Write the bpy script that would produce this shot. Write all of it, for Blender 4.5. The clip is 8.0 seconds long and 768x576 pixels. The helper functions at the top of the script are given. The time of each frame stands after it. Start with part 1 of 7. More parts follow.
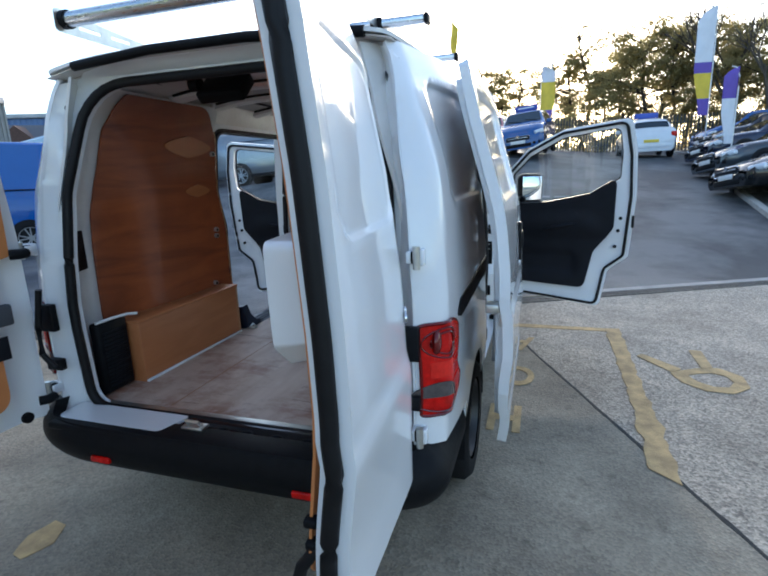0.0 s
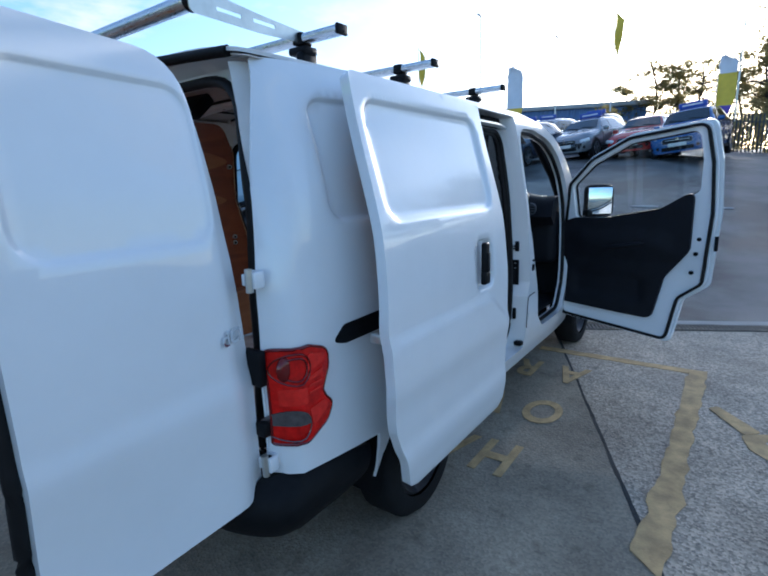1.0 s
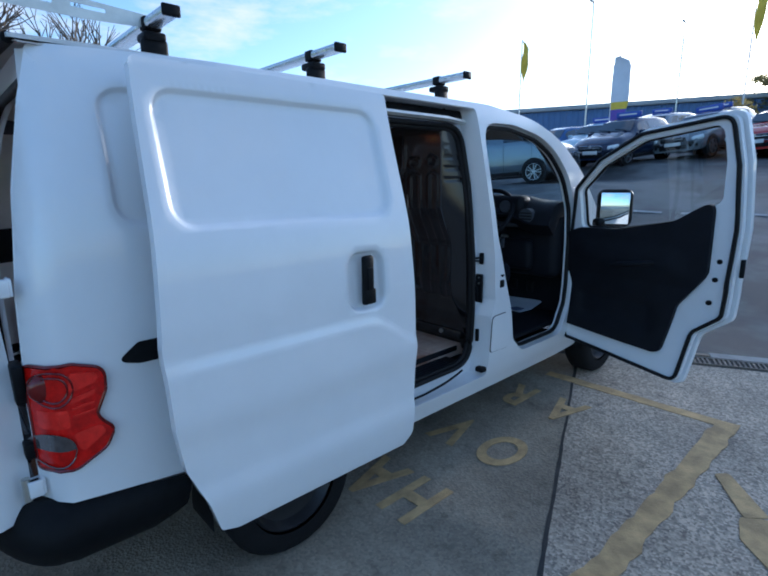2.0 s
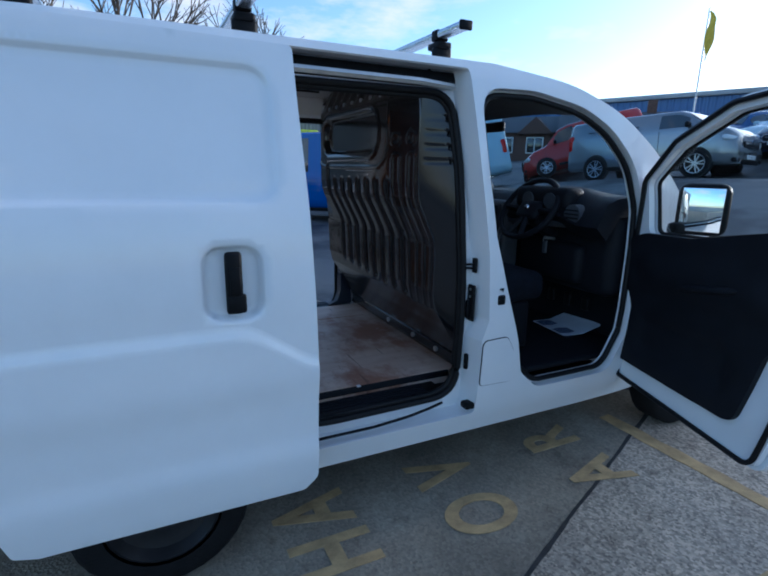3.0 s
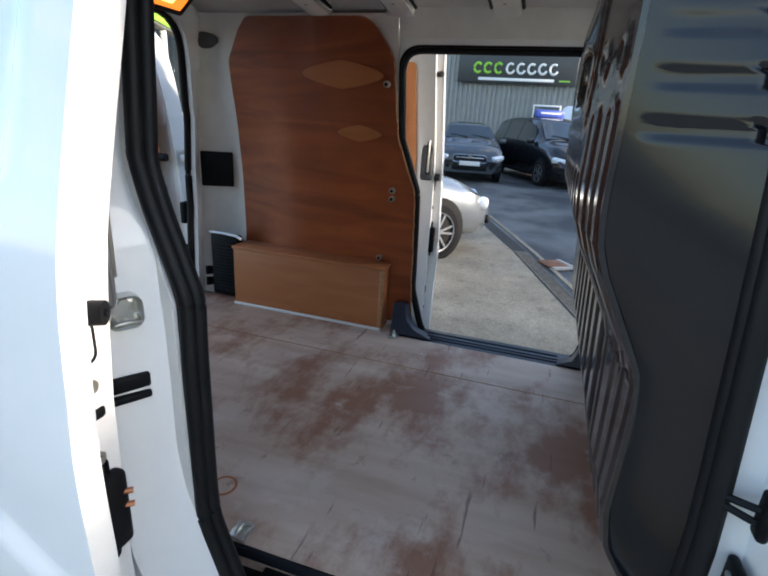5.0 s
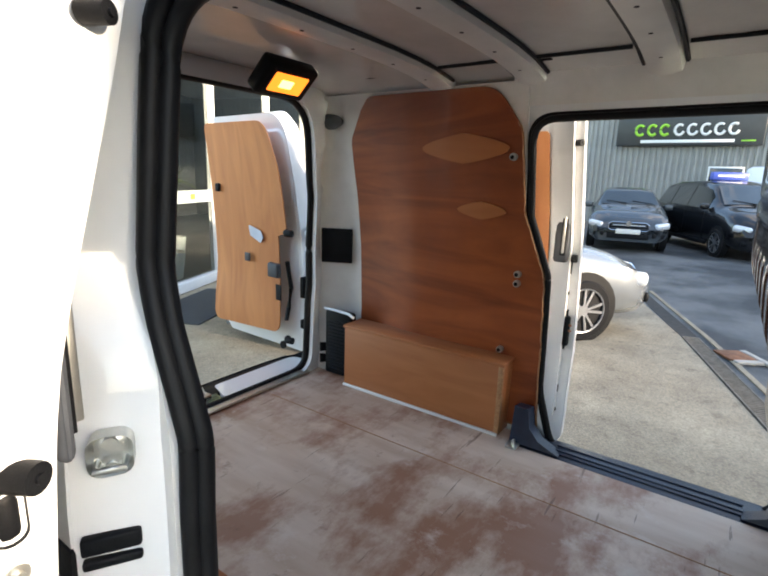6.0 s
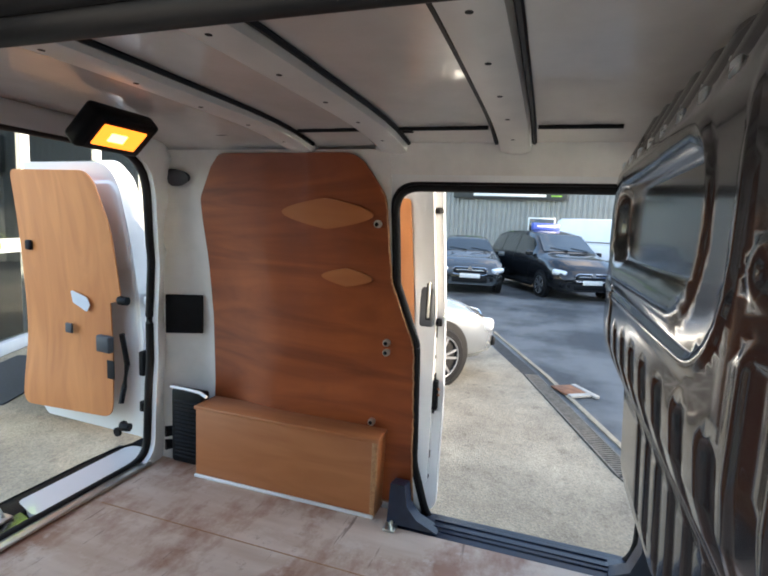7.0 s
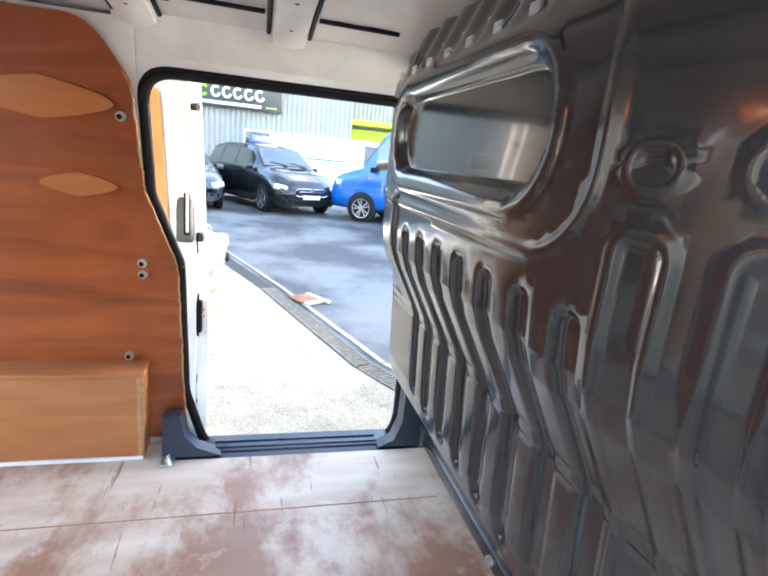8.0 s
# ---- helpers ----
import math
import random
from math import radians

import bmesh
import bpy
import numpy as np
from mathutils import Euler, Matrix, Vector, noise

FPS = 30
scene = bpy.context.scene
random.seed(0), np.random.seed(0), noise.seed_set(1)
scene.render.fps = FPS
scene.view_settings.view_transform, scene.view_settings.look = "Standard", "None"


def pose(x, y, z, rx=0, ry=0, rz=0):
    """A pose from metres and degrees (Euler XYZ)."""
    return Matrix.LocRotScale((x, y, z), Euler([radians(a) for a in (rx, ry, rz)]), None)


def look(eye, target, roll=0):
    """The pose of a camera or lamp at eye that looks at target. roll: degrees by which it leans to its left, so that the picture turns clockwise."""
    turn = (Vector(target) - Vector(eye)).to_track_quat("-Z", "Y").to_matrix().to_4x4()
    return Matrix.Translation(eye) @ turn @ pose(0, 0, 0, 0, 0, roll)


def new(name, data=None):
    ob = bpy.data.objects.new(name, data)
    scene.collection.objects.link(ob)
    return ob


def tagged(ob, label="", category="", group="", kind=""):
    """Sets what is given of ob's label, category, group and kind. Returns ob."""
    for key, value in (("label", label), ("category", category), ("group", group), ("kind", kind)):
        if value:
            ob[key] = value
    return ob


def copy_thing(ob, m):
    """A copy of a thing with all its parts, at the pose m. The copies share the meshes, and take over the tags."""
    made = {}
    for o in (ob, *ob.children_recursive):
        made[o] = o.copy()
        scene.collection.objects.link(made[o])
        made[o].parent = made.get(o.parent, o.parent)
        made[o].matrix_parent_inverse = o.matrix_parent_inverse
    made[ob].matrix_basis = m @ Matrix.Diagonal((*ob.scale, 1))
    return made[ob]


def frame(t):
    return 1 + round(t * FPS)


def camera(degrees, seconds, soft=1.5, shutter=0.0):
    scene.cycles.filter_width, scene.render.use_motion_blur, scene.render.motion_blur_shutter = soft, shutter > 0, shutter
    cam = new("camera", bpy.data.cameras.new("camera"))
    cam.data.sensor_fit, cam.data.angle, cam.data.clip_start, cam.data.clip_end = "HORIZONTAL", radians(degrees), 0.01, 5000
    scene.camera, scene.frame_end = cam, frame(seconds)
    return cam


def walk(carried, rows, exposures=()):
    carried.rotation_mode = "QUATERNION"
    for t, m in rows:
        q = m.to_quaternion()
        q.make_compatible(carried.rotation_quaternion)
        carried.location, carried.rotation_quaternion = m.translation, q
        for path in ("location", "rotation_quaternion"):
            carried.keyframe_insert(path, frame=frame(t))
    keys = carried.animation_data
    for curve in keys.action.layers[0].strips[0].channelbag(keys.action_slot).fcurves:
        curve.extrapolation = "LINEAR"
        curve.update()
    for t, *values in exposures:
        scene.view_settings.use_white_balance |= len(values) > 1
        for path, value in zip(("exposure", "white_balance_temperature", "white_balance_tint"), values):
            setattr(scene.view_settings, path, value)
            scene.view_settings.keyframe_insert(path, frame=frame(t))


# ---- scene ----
cam = camera(76.0, 8.0, soft=2.0)
PATH = [
    (0, (1.16, -1.334, 1.494), (0.562, 0.52, 1.042), -2.0),
    (0.5, (1.617, -1.171, 1.506), (0.758, 0.583, 1.076), -2.1),
    (1, (1.942, -0.837, 1.511), (0.808, 0.757, 1.094), -1.8),
    (1.5, (2.255, -0.446, 1.514), (0.973, 1.027, 1.083), -1.2),
    (1.7, (2.356, -0.281, 1.525), (0.998, 1.121, 1.098), -1.1),
    (2.8, (2.527, 0.751, 1.475), (0.877, 1.787, 1.018), 1.2),
    (3, (2.541, 0.956, 1.49), (0.796, 1.811, 1.017), 1.1),
    (3.5, (2.353, 1.394, 1.493), (0.497, 1.935, 0.977), 1.0),
    (4, (2.039, 1.683, 1.494), (0.118, 1.858, 0.96), 1.2),
    (4.5, (1.723, 1.855, 1.493), (-0.17, 1.599, 0.908), 1.9),
    (5, (1.422, 1.921, 1.518), (-0.382, 1.365, 0.856), 3.6),
    (5.2, (1.325, 1.917, 1.522), (-0.425, 1.224, 0.841), 3.7),
    (6.3, (1.08, 1.92, 1.59), (-0.499, 0.752, 1.212), 1.5),
    (6.5, (1.055, 1.909, 1.618), (-0.576, 0.799, 1.295), 1.4),
    (7, (0.995, 1.812, 1.635), (-0.892, 1.196, 1.386), 2.7),
    (7.5, (0.94, 1.667, 1.638), (-1.04, 1.825, 1.41), 4.9),
    (8, (0.946, 1.619, 1.592), (-0.924, 2.125, 1.094), 5.8),
]
EXPOSURES = [(0.0, 1.66, 5450, 10), (0.5, 1.3, 5100, 10), (1.5, 1.0, 4750, 10), (2.8, 0.88, 4700, 10), (3.5, 1.0, 4700, 10), (4.5, 1.60, 5200, 10), (5.2, 2.2, 5950, 10), (6.4, 2.75, 6350, 10), (7.0, 2.9, 6150, 10), (7.5, 4.2, 6080, 10), (8.0, 4.22, 6000, 10)]
walk(cam, [(t, look(eye, target, roll)) for t, eye, target, roll in PATH], EXPOSURES)

# ---- world and sun ----
SUN = Vector((-0.04, 0.978, 0.205)).normalized()
world = bpy.data.worlds.new("world")
scene.world = world
world.use_nodes = True
wn = world.node_tree
sky = wn.nodes.new("ShaderNodeTexSky")
sky.sky_type, sky.sun_disc = "NISHITA", False
sky.sun_elevation = math.asin(SUN.z)
sky.sun_rotation = math.atan2(SUN.x, SUN.y)
sky.air_density, sky.dust_density, sky.ozone_density = 1.0, 1.2, 1.0
bg = wn.nodes["Background"]
bg.inputs["Strength"].default_value = 0.14
geo = wn.nodes.new("ShaderNodeTexCoord")
stretch = wn.nodes.new("ShaderNodeMapping")
stretch.inputs["Scale"].default_value = (1.0, 1.0, 3.2)
wn.links.new(geo.outputs["Generated"], stretch.inputs["Vector"])
cn = wn.nodes.new("ShaderNodeTexNoise")
cn.inputs["Scale"].default_value, cn.inputs["Detail"].default_value, cn.inputs["Roughness"].default_value = 3.6, 9, 0.58
wn.links.new(stretch.outputs[0], cn.inputs["Vector"])
cr_ = wn.nodes.new("ShaderNodeValToRGB")
cr_.color_ramp.elements[0].position, cr_.color_ramp.elements[1].position = 0.53, 0.68
cr_.color_ramp.elements[0].color, cr_.color_ramp.elements[1].color = (0, 0, 0, 1), (0.75, 0.75, 0.75, 1)
wn.links.new(cn.outputs["Fac"], cr_.inputs["Fac"])
cloud = wn.nodes.new("ShaderNodeMix")
cloud.data_type = "RGBA"
cloud.inputs["B"].default_value = (4.6, 3.8, 3.0, 1)
wn.links.new(cr_.outputs["Color"], cloud.inputs["Factor"])
wn.links.new(sky.outputs["Color"], cloud.inputs["A"])
wn.links.new(cloud.outputs["Result"], bg.inputs["Color"])
sun_data = bpy.data.lights.new("sun", "SUN")
sun_data.energy, sun_data.angle, sun_data.color = 2.2, radians(3.0), (1.0, 0.80, 0.58)
sun = new("sun", sun_data)
sun.matrix_world = look(SUN * 50, (0, 0, 0))


# ---- materials ----
def mat(name, base, rough=0.5, metal=0.0, vary=0.0, scale=8.0, bump=0.0, bump_scale=60.0, coat=0.0, second=None, stretch=(1, 1, 1), fac=(0.35, 0.65), spec=0.5, rand=0.0):
    """A procedural surface: base colour broken up by two scales of noise, with fine relief."""
    m = bpy.data.materials.new(name)
    m.use_nodes = True
    nt = m.node_tree
    b = nt.nodes["Principled BSDF"]
    b.inputs["Roughness"].default_value = rough
    b.inputs["Metallic"].default_value = metal
    b.inputs["Coat Weight"].default_value = coat
    b.inputs["Coat Roughness"].default_value = 0.04
    b.inputs["Specular IOR Level"].default_value = spec
    b.inputs["Base Color"].default_value = (*base, 1)
    tc = nt.nodes.new("ShaderNodeTexCoord")
    mp = nt.nodes.new("ShaderNodeMapping")
    mp.inputs["Scale"].default_value = stretch
    nt.links.new(tc.outputs["Object"], mp.inputs["Vector"])
    if vary or second:
        n1 = nt.nodes.new("ShaderNodeTexNoise")
        n1.inputs["Scale"].default_value, n1.inputs["Detail"].default_value = scale, 8
        n1.inputs["Roughness"].default_value = 0.62
        nt.links.new(mp.outputs[0], n1.inputs["Vector"])
        rp = nt.nodes.new("ShaderNodeValToRGB")
        dark = tuple(c * (1 - vary) for c in base)
        rp.color_ramp.elements[0].position, rp.color_ramp.elements[1].position = fac
        rp.color_ramp.elements[0].color = (*dark, 1)
        rp.color_ramp.elements[1].color = (*(second or tuple(min(1, c * (1 + vary * 0.5)) for c in base)), 1)
        nt.links.new(n1.outputs["Fac"], rp.inputs["Fac"])
        out = rp.outputs["Color"]
        if rand:
            oi = nt.nodes.new("ShaderNodeObjectInfo")
            mr = nt.nodes.new("ShaderNodeMapRange")
            mr.inputs["To Min"].default_value, mr.inputs["To Max"].default_value = 1 - rand, 1 + rand
            nt.links.new(oi.outputs["Random"], mr.inputs["Value"])
            hs = nt.nodes.new("ShaderNodeHueSaturation")
            nt.links.new(mr.outputs[0], hs.inputs["Value"])
            nt.links.new(out, hs.inputs["Color"])
            out = hs.outputs["Color"]
        nt.links.new(out, b.inputs["Base Color"])
        mr2 = nt.nodes.new("ShaderNodeMapRange")
        mr2.inputs["To Min"].default_value, mr2.inputs["To Max"].default_value = max(0.02, rough * 0.8), min(1, rough * 1.2)
        nt.links.new(n1.outputs["Fac"], mr2.inputs["Value"])
        nt.links.new(mr2.outputs[0], b.inputs["Roughness"])
    if bump:
        n2 = nt.nodes.new("ShaderNodeTexNoise")
        n2.inputs["Scale"].default_value, n2.inputs["Detail"].default_value = bump_scale, 6
        nt.links.new(mp.outputs[0], n2.inputs["Vector"])
        bp = nt.nodes.new("ShaderNodeBump")
        bp.inputs["Strength"].default_value = bump
        bp.inputs["Distance"].default_value = 0.01
        nt.links.new(n2.outputs["Fac"], bp.inputs["Height"])
        nt.links.new(bp.outputs["Normal"], b.inputs["Normal"])
    return m


def glass(name, tint=(0.9, 0.95, 0.95), rough=0.0):
    m = bpy.data.materials.new(name)
    m.use_nodes = True
    b = m.node_tree.nodes["Principled BSDF"]
    b.inputs["Base Color"].default_value = (*tint, 1)
    b.inputs["Roughness"].default_value = rough
    b.inputs["Transmission Weight"].default_value = 1.0
    b.inputs["IOR"].default_value = 1.45
    return m


def glow(name, colour, strength):
    m = bpy.data.materials.new(name)
    m.use_nodes = True
    b = m.node_tree.nodes["Principled BSDF"]
    b.inputs["Base Color"].default_value = (*colour, 1)
    b.inputs["Emission Color"].default_value = (*colour, 1)
    b.inputs["Emission Strength"].default_value = strength
    return m


def wood(name, light, dark, grain=(1.0, 14.0, 14.0), scale=2.2, rough=0.5, contrast=(0.3, 0.72), blotch=0.0, stain=(0.2, 0.1, 0.05), coat=0.0, figure=1.2, blotch_scale=4.2):
    m = mat(name, light, rough, coat=coat)
    nt = m.node_tree
    b = nt.nodes["Principled BSDF"]
    tc = nt.nodes.new("ShaderNodeTexCoord")
    mp = nt.nodes.new("ShaderNodeMapping")
    mp.inputs["Scale"].default_value = grain
    nt.links.new(tc.outputs["Object"], mp.inputs["Vector"])
    n1 = nt.nodes.new("ShaderNodeTexNoise")
    n1.inputs["Scale"].default_value, n1.inputs["Detail"].default_value = scale, 9
    n1.inputs["Distortion"].default_value = figure
    nt.links.new(mp.outputs[0], n1.inputs["Vector"])
    rp = nt.nodes.new("ShaderNodeValToRGB")
    rp.color_ramp.elements[0].position, rp.color_ramp.elements[1].position = contrast
    rp.color_ramp.elements[0].color, rp.color_ramp.elements[1].color = (*dark, 1), (*light, 1)
    nt.links.new(n1.outputs["Fac"], rp.inputs["Fac"])
    out = rp.outputs["Color"]
    if blotch:
        n2 = nt.nodes.new("ShaderNodeTexNoise")
        n2.inputs["Scale"].default_value, n2.inputs["Detail"].default_value = blotch_scale, 7
        n2.inputs["Roughness"].default_value = 0.55
        mp2 = nt.nodes.new("ShaderNodeMapping")
        mp2.inputs["Scale"].default_value = (1.0, 1.7, 1.0)
        nt.links.new(tc.outputs["Object"], mp2.inputs["Vector"])
        nt.links.new(mp2.outputs[0], n2.inputs["Vector"])
        r2 = nt.nodes.new("ShaderNodeValToRGB")
        r2.color_ramp.elements[0].position, r2.color_ramp.elements[1].position = 0.43, 0.70
        r2.color_ramp.elements[0].color, r2.color_ramp.elements[1].color = (0, 0, 0, 1), (1, 1, 1, 1)
        nt.links.new(n2.outputs["Fac"], r2.inputs["Fac"])
        mm = nt.nodes.new("ShaderNodeMath")
        mm.operation = "MULTIPLY"
        mm.inputs[1].default_value = blotch
        nt.links.new(r2.outputs["Color"], mm.inputs[0])
        mx = nt.nodes.new("ShaderNodeMix")
        mx.data_type = "RGBA"
        mx.inputs["B"].default_value = (*stain, 1)
        nt.links.new(mm.outputs[0], mx.inputs["Factor"])
        nt.links.new(out, mx.inputs["A"])
        out = mx.outputs["Result"]
    nt.links.new(out, b.inputs["Base Color"])
    bp = nt.nodes.new("ShaderNodeBump")
    bp.inputs["Strength"].default_value, bp.inputs["Distance"].default_value = 0.15, 0.004
    nt.links.new(n1.outputs["Fac"], bp.inputs["Height"])
    nt.links.new(bp.outputs["Normal"], b.inputs["Normal"])
    return m


def worn_floor(name):
    """Pale scuffed plywood with red-brown stains, paler drag marks and dark scratches."""
    m = mat(name, (0.62, 0.50, 0.40), 0.5)
    nt = m.node_tree
    b = nt.nodes["Principled BSDF"]
    tc = nt.nodes.new("ShaderNodeTexCoord")
    out = None
    layers = [((9.0, 1.6, 5.0), 1.6, 9, 0.5, (0.30, 0.78), (0.50, 0.36, 0.265), (0.70, 0.575, 0.47), 1.0),
              ((1.0, 1.5, 1.0), 2.1, 10, 0.66, (0.47, 0.60), None, (0.27, 0.105, 0.050), 0.82),
              ((1.4, 1.0, 1.0), 4.6, 8, 0.72, (0.57, 0.68), None, (0.70, 0.60, 0.52), 0.62),
              ((1.0, 1.0, 1.0), 11.0, 8, 0.75, (0.60, 0.70), None, (0.20, 0.095, 0.055), 0.60),
              ((3.0, 34.0, 1.0), 1.5, 4, 0.5, (0.665, 0.70), None, (0.14, 0.075, 0.05), 0.65)]
    for stretch, scale, detail, rough, ends, low, high, amount in layers:
        mp = nt.nodes.new("ShaderNodeMapping")
        mp.inputs["Scale"].default_value = stretch
        mp.inputs["Location"].default_value = (scale * 0.37, scale * 0.81, 0)
        nt.links.new(tc.outputs["Object"], mp.inputs["Vector"])
        n = nt.nodes.new("ShaderNodeTexNoise")
        n.inputs["Scale"].default_value, n.inputs["Detail"].default_value, n.inputs["Roughness"].default_value = scale, detail, rough
        nt.links.new(mp.outputs[0], n.inputs["Vector"])
        rp = nt.nodes.new("ShaderNodeValToRGB")
        rp.color_ramp.elements[0].position, rp.color_ramp.elements[1].position = ends
        nt.links.new(n.outputs["Fac"], rp.inputs["Fac"])
        if low:
            rp.color_ramp.elements[0].color, rp.color_ramp.elements[1].color = (*low, 1), (*high, 1)
            out = rp.outputs["Color"]
            continue
        mm = nt.nodes.new("ShaderNodeMath")
        mm.operation = "MULTIPLY"
        mm.inputs[1].default_value = amount
        nt.links.new(rp.outputs["Color"], mm.inputs[0])
        mx = nt.nodes.new("ShaderNodeMix")
        mx.data_type = "RGBA"
        mx.inputs["B"].default_value = (*high, 1)
        nt.links.new(mm.outputs[0], mx.inputs["Factor"])
        nt.links.new(out, mx.inputs["A"])
        out = mx.outputs["Result"]
    nt.links.new(out, b.inputs["Base Color"])
    return m


WHITE = mat("white_paint", (0.80, 0.81, 0.82), 0.40, vary=0.03, scale=3.0, coat=1.0)
INNER_WHITE = mat("white_inner_paint", (0.76, 0.74, 0.71), 0.42, vary=0.10, scale=5.0)
ROOF_UNDER = mat("roof_underside", (0.70, 0.67, 0.64), 0.25, vary=0.10, scale=4.0, coat=0.3)
BLACK = mat("black_plastic", (0.007, 0.0075, 0.009), 0.5, vary=0.25, scale=30, bump=0.12, bump_scale=400, spec=0.13)
RUBBER = mat("black_rubber", (0.009, 0.009, 0.010), 0.5, vary=0.2, scale=20, spec=0.22)
GLOSS_BLACK = mat("gloss_black_steel", (0.015, 0.015, 0.017), 0.17, vary=0.2, scale=7, coat=0.28, bump=0.012, bump_scale=18)
SATIN_BLACK = mat("satin_black_steel", (0.008, 0.008, 0.010), 0.16, vary=0.2, scale=7, spec=0.45, coat=0.12, bump=0.012, bump_scale=18)
SILL_BLUE = mat("blue_black_plastic", (0.012, 0.020, 0.042), 0.36, vary=0.25, scale=18, bump=0.1, bump_scale=300)
TRIM = mat("dark_trim", (0.009, 0.010, 0.014), 0.6, vary=0.2, scale=12, bump=0.1, bump_scale=300, spec=0.2)
TRIM_GREY = mat("grey_trim", (0.060, 0.066, 0.078), 0.6, vary=0.15, scale=12)
CLOTH = mat("seat_cloth", (0.010, 0.012, 0.019), 0.95, vary=0.3, scale=40, bump=0.3, bump_scale=500, spec=0.15)
STEEL = mat("galvanised_steel", (0.62, 0.62, 0.58), 0.35, 0.9, vary=0.15, scale=14)
ALU = mat("aluminium", (0.62, 0.66, 0.69), 0.28, 0.95, vary=0.08, scale=20, stretch=(1, 10, 10))
PLY = wood("red_ply", (0.42, 0.105, 0.024), (0.15, 0.030, 0.008), (4.0, 0.75, 5.5), 1.25, 0.36, contrast=(0.22, 0.80), coat=0.30, blotch=0.65, stain=(0.17, 0.036, 0.010), figure=2.2, blotch_scale=1.5)
PLY_PATCH = wood("patch_ply", (0.42, 0.145, 0.042), (0.36, 0.11, 0.03), (4.0, 0.75, 5.5), 1.6, 0.4, coat=0.2)
DIM_GREY = mat("dim_grey_plastic", (0.030, 0.032, 0.036), 0.6, vary=0.2, scale=14)
PLY_PALE = wood("pale_ply", (0.62, 0.25, 0.078), (0.48, 0.17, 0.050), (7.0, 3.0, 1.2), 1.6, 0.5)
BOX_WOOD = wood("box_ply", (0.43, 0.165, 0.058), (0.35, 0.12, 0.04), (8.0, 1.0, 6.0), 2.0, 0.5)
FLOOR_WOOD = worn_floor("floor_ply")
PLY_EDGE = wood("ply_edge", (0.45, 0.24, 0.11), (0.3, 0.14, 0.06), (20, 20, 20), 3, 0.6)
TYRE = mat("tyre", (0.010, 0.010, 0.011), 0.8, vary=0.3, scale=20, bump=0.3, bump_scale=120, spec=0.2)
RIM_BLACK = mat("black_wheel_steel", (0.02, 0.02, 0.022), 0.4, vary=0.2, scale=20)
RIM = mat("alloy", (0.45, 0.46, 0.48), 0.3, 0.9, vary=0.1, scale=20)
RED_BRIGHT = mat("bright_red_reflector", (0.85, 0.022, 0.012), 0.22, 0.35, coat=0.2, vary=0.2, scale=40)
RED_LENS = mat("red_lens", (0.55, 0.006, 0.003), 0.12, coat=0.12, vary=0.35, scale=26, spec=0.25)
DARK_RED = mat("dark_red_lens", (0.13, 0.003, 0.003), 0.15, coat=0.15, vary=0.2, scale=22)
CLEAR_LENS = mat("clear_lens", (0.10, 0.085, 0.085), 0.10, 0.3, coat=1.0, vary=0.3, scale=30)
GLASS = glass("window_glass")
SCREEN_GLASS = glass("tinted_screen_glass", (0.70, 0.84, 0.90))
DARK_GLASS = mat("dark_car_glass", (0.02, 0.026, 0.03), 0.04, coat=1.0, vary=0.3, scale=2.0)
MIRROR = mat("mirror", (0.9, 0.92, 0.94), 0.02, 1.0)
COPPER = mat("copper_contact", (0.60, 0.25, 0.12), 0.3, 0.9)
CHROME = mat("chrome", (0.75, 0.76, 0.78), 0.12, 1.0)
AMBER = glow("lit_lamp", (1.0, 0.20, 0.015), 0.45)
BULB = glow("lit_bulb", (1.0, 0.50, 0.12), 0.9)
PAPER = mat("paper", (0.62, 0.66, 0.72), 0.8, vary=0.08, scale=10)
PRINT = mat("print", (0.10, 0.12, 0.2), 0.8)
YELLOW_PAINT = mat("worn_yellow_paint", (0.56, 0.39, 0.18), 0.85, vary=0.35, scale=7, bump=0.4, bump_scale=90)
WHITE_LINE = mat("worn_white_paint", (0.45, 0.44, 0.42), 0.85, vary=0.35, scale=6)


# ---- building helpers ----
def finish(name, bm, material, parent=None, label="", angle=50.0, at=None):
    """Links a bmesh as one mesh object."""
    bmesh.ops.recalc_face_normals(bm, faces=bm.faces[:])
    me = bpy.data.meshes.new(name)
    bm.to_mesh(me)
    bm.free()
    for p in me.polygons:
        p.use_smooth = True
    me.set_sharp_from_angle(angle=radians(angle))
    mats = material if isinstance(material, (list, tuple)) else [material]
    for m in mats:
        me.materials.append(m)
    ob = new(name, me)
    if at is not None:
        ob.matrix_basis = at
    if parent:
        ob.parent = parent
    if label:
        ob["label"] = label
    return ob


part = finish


def thing(name, label, category, at=None, group="", kind=""):
    ob = new(name)
    ob.empty_display_size = 0.1
    if at is not None:
        ob.matrix_basis = at
    return tagged(ob, label, category, group, kind)


def inside(poly, pts):
    p = np.asarray(poly)
    x, y = pts[:, 0], pts[:, 1]
    res = np.zeros(len(pts), bool)
    j = len(p) - 1
    for i in range(len(p)):
        xi, yi, xj, yj = p[i, 0], p[i, 1], p[j, 0], p[j, 1]
        if yi != yj:
            res ^= ((yi > y) != (yj > y)) & (x < (xj - xi) * (y - yi) / (yj - yi) + xi)
        j = i
    return res


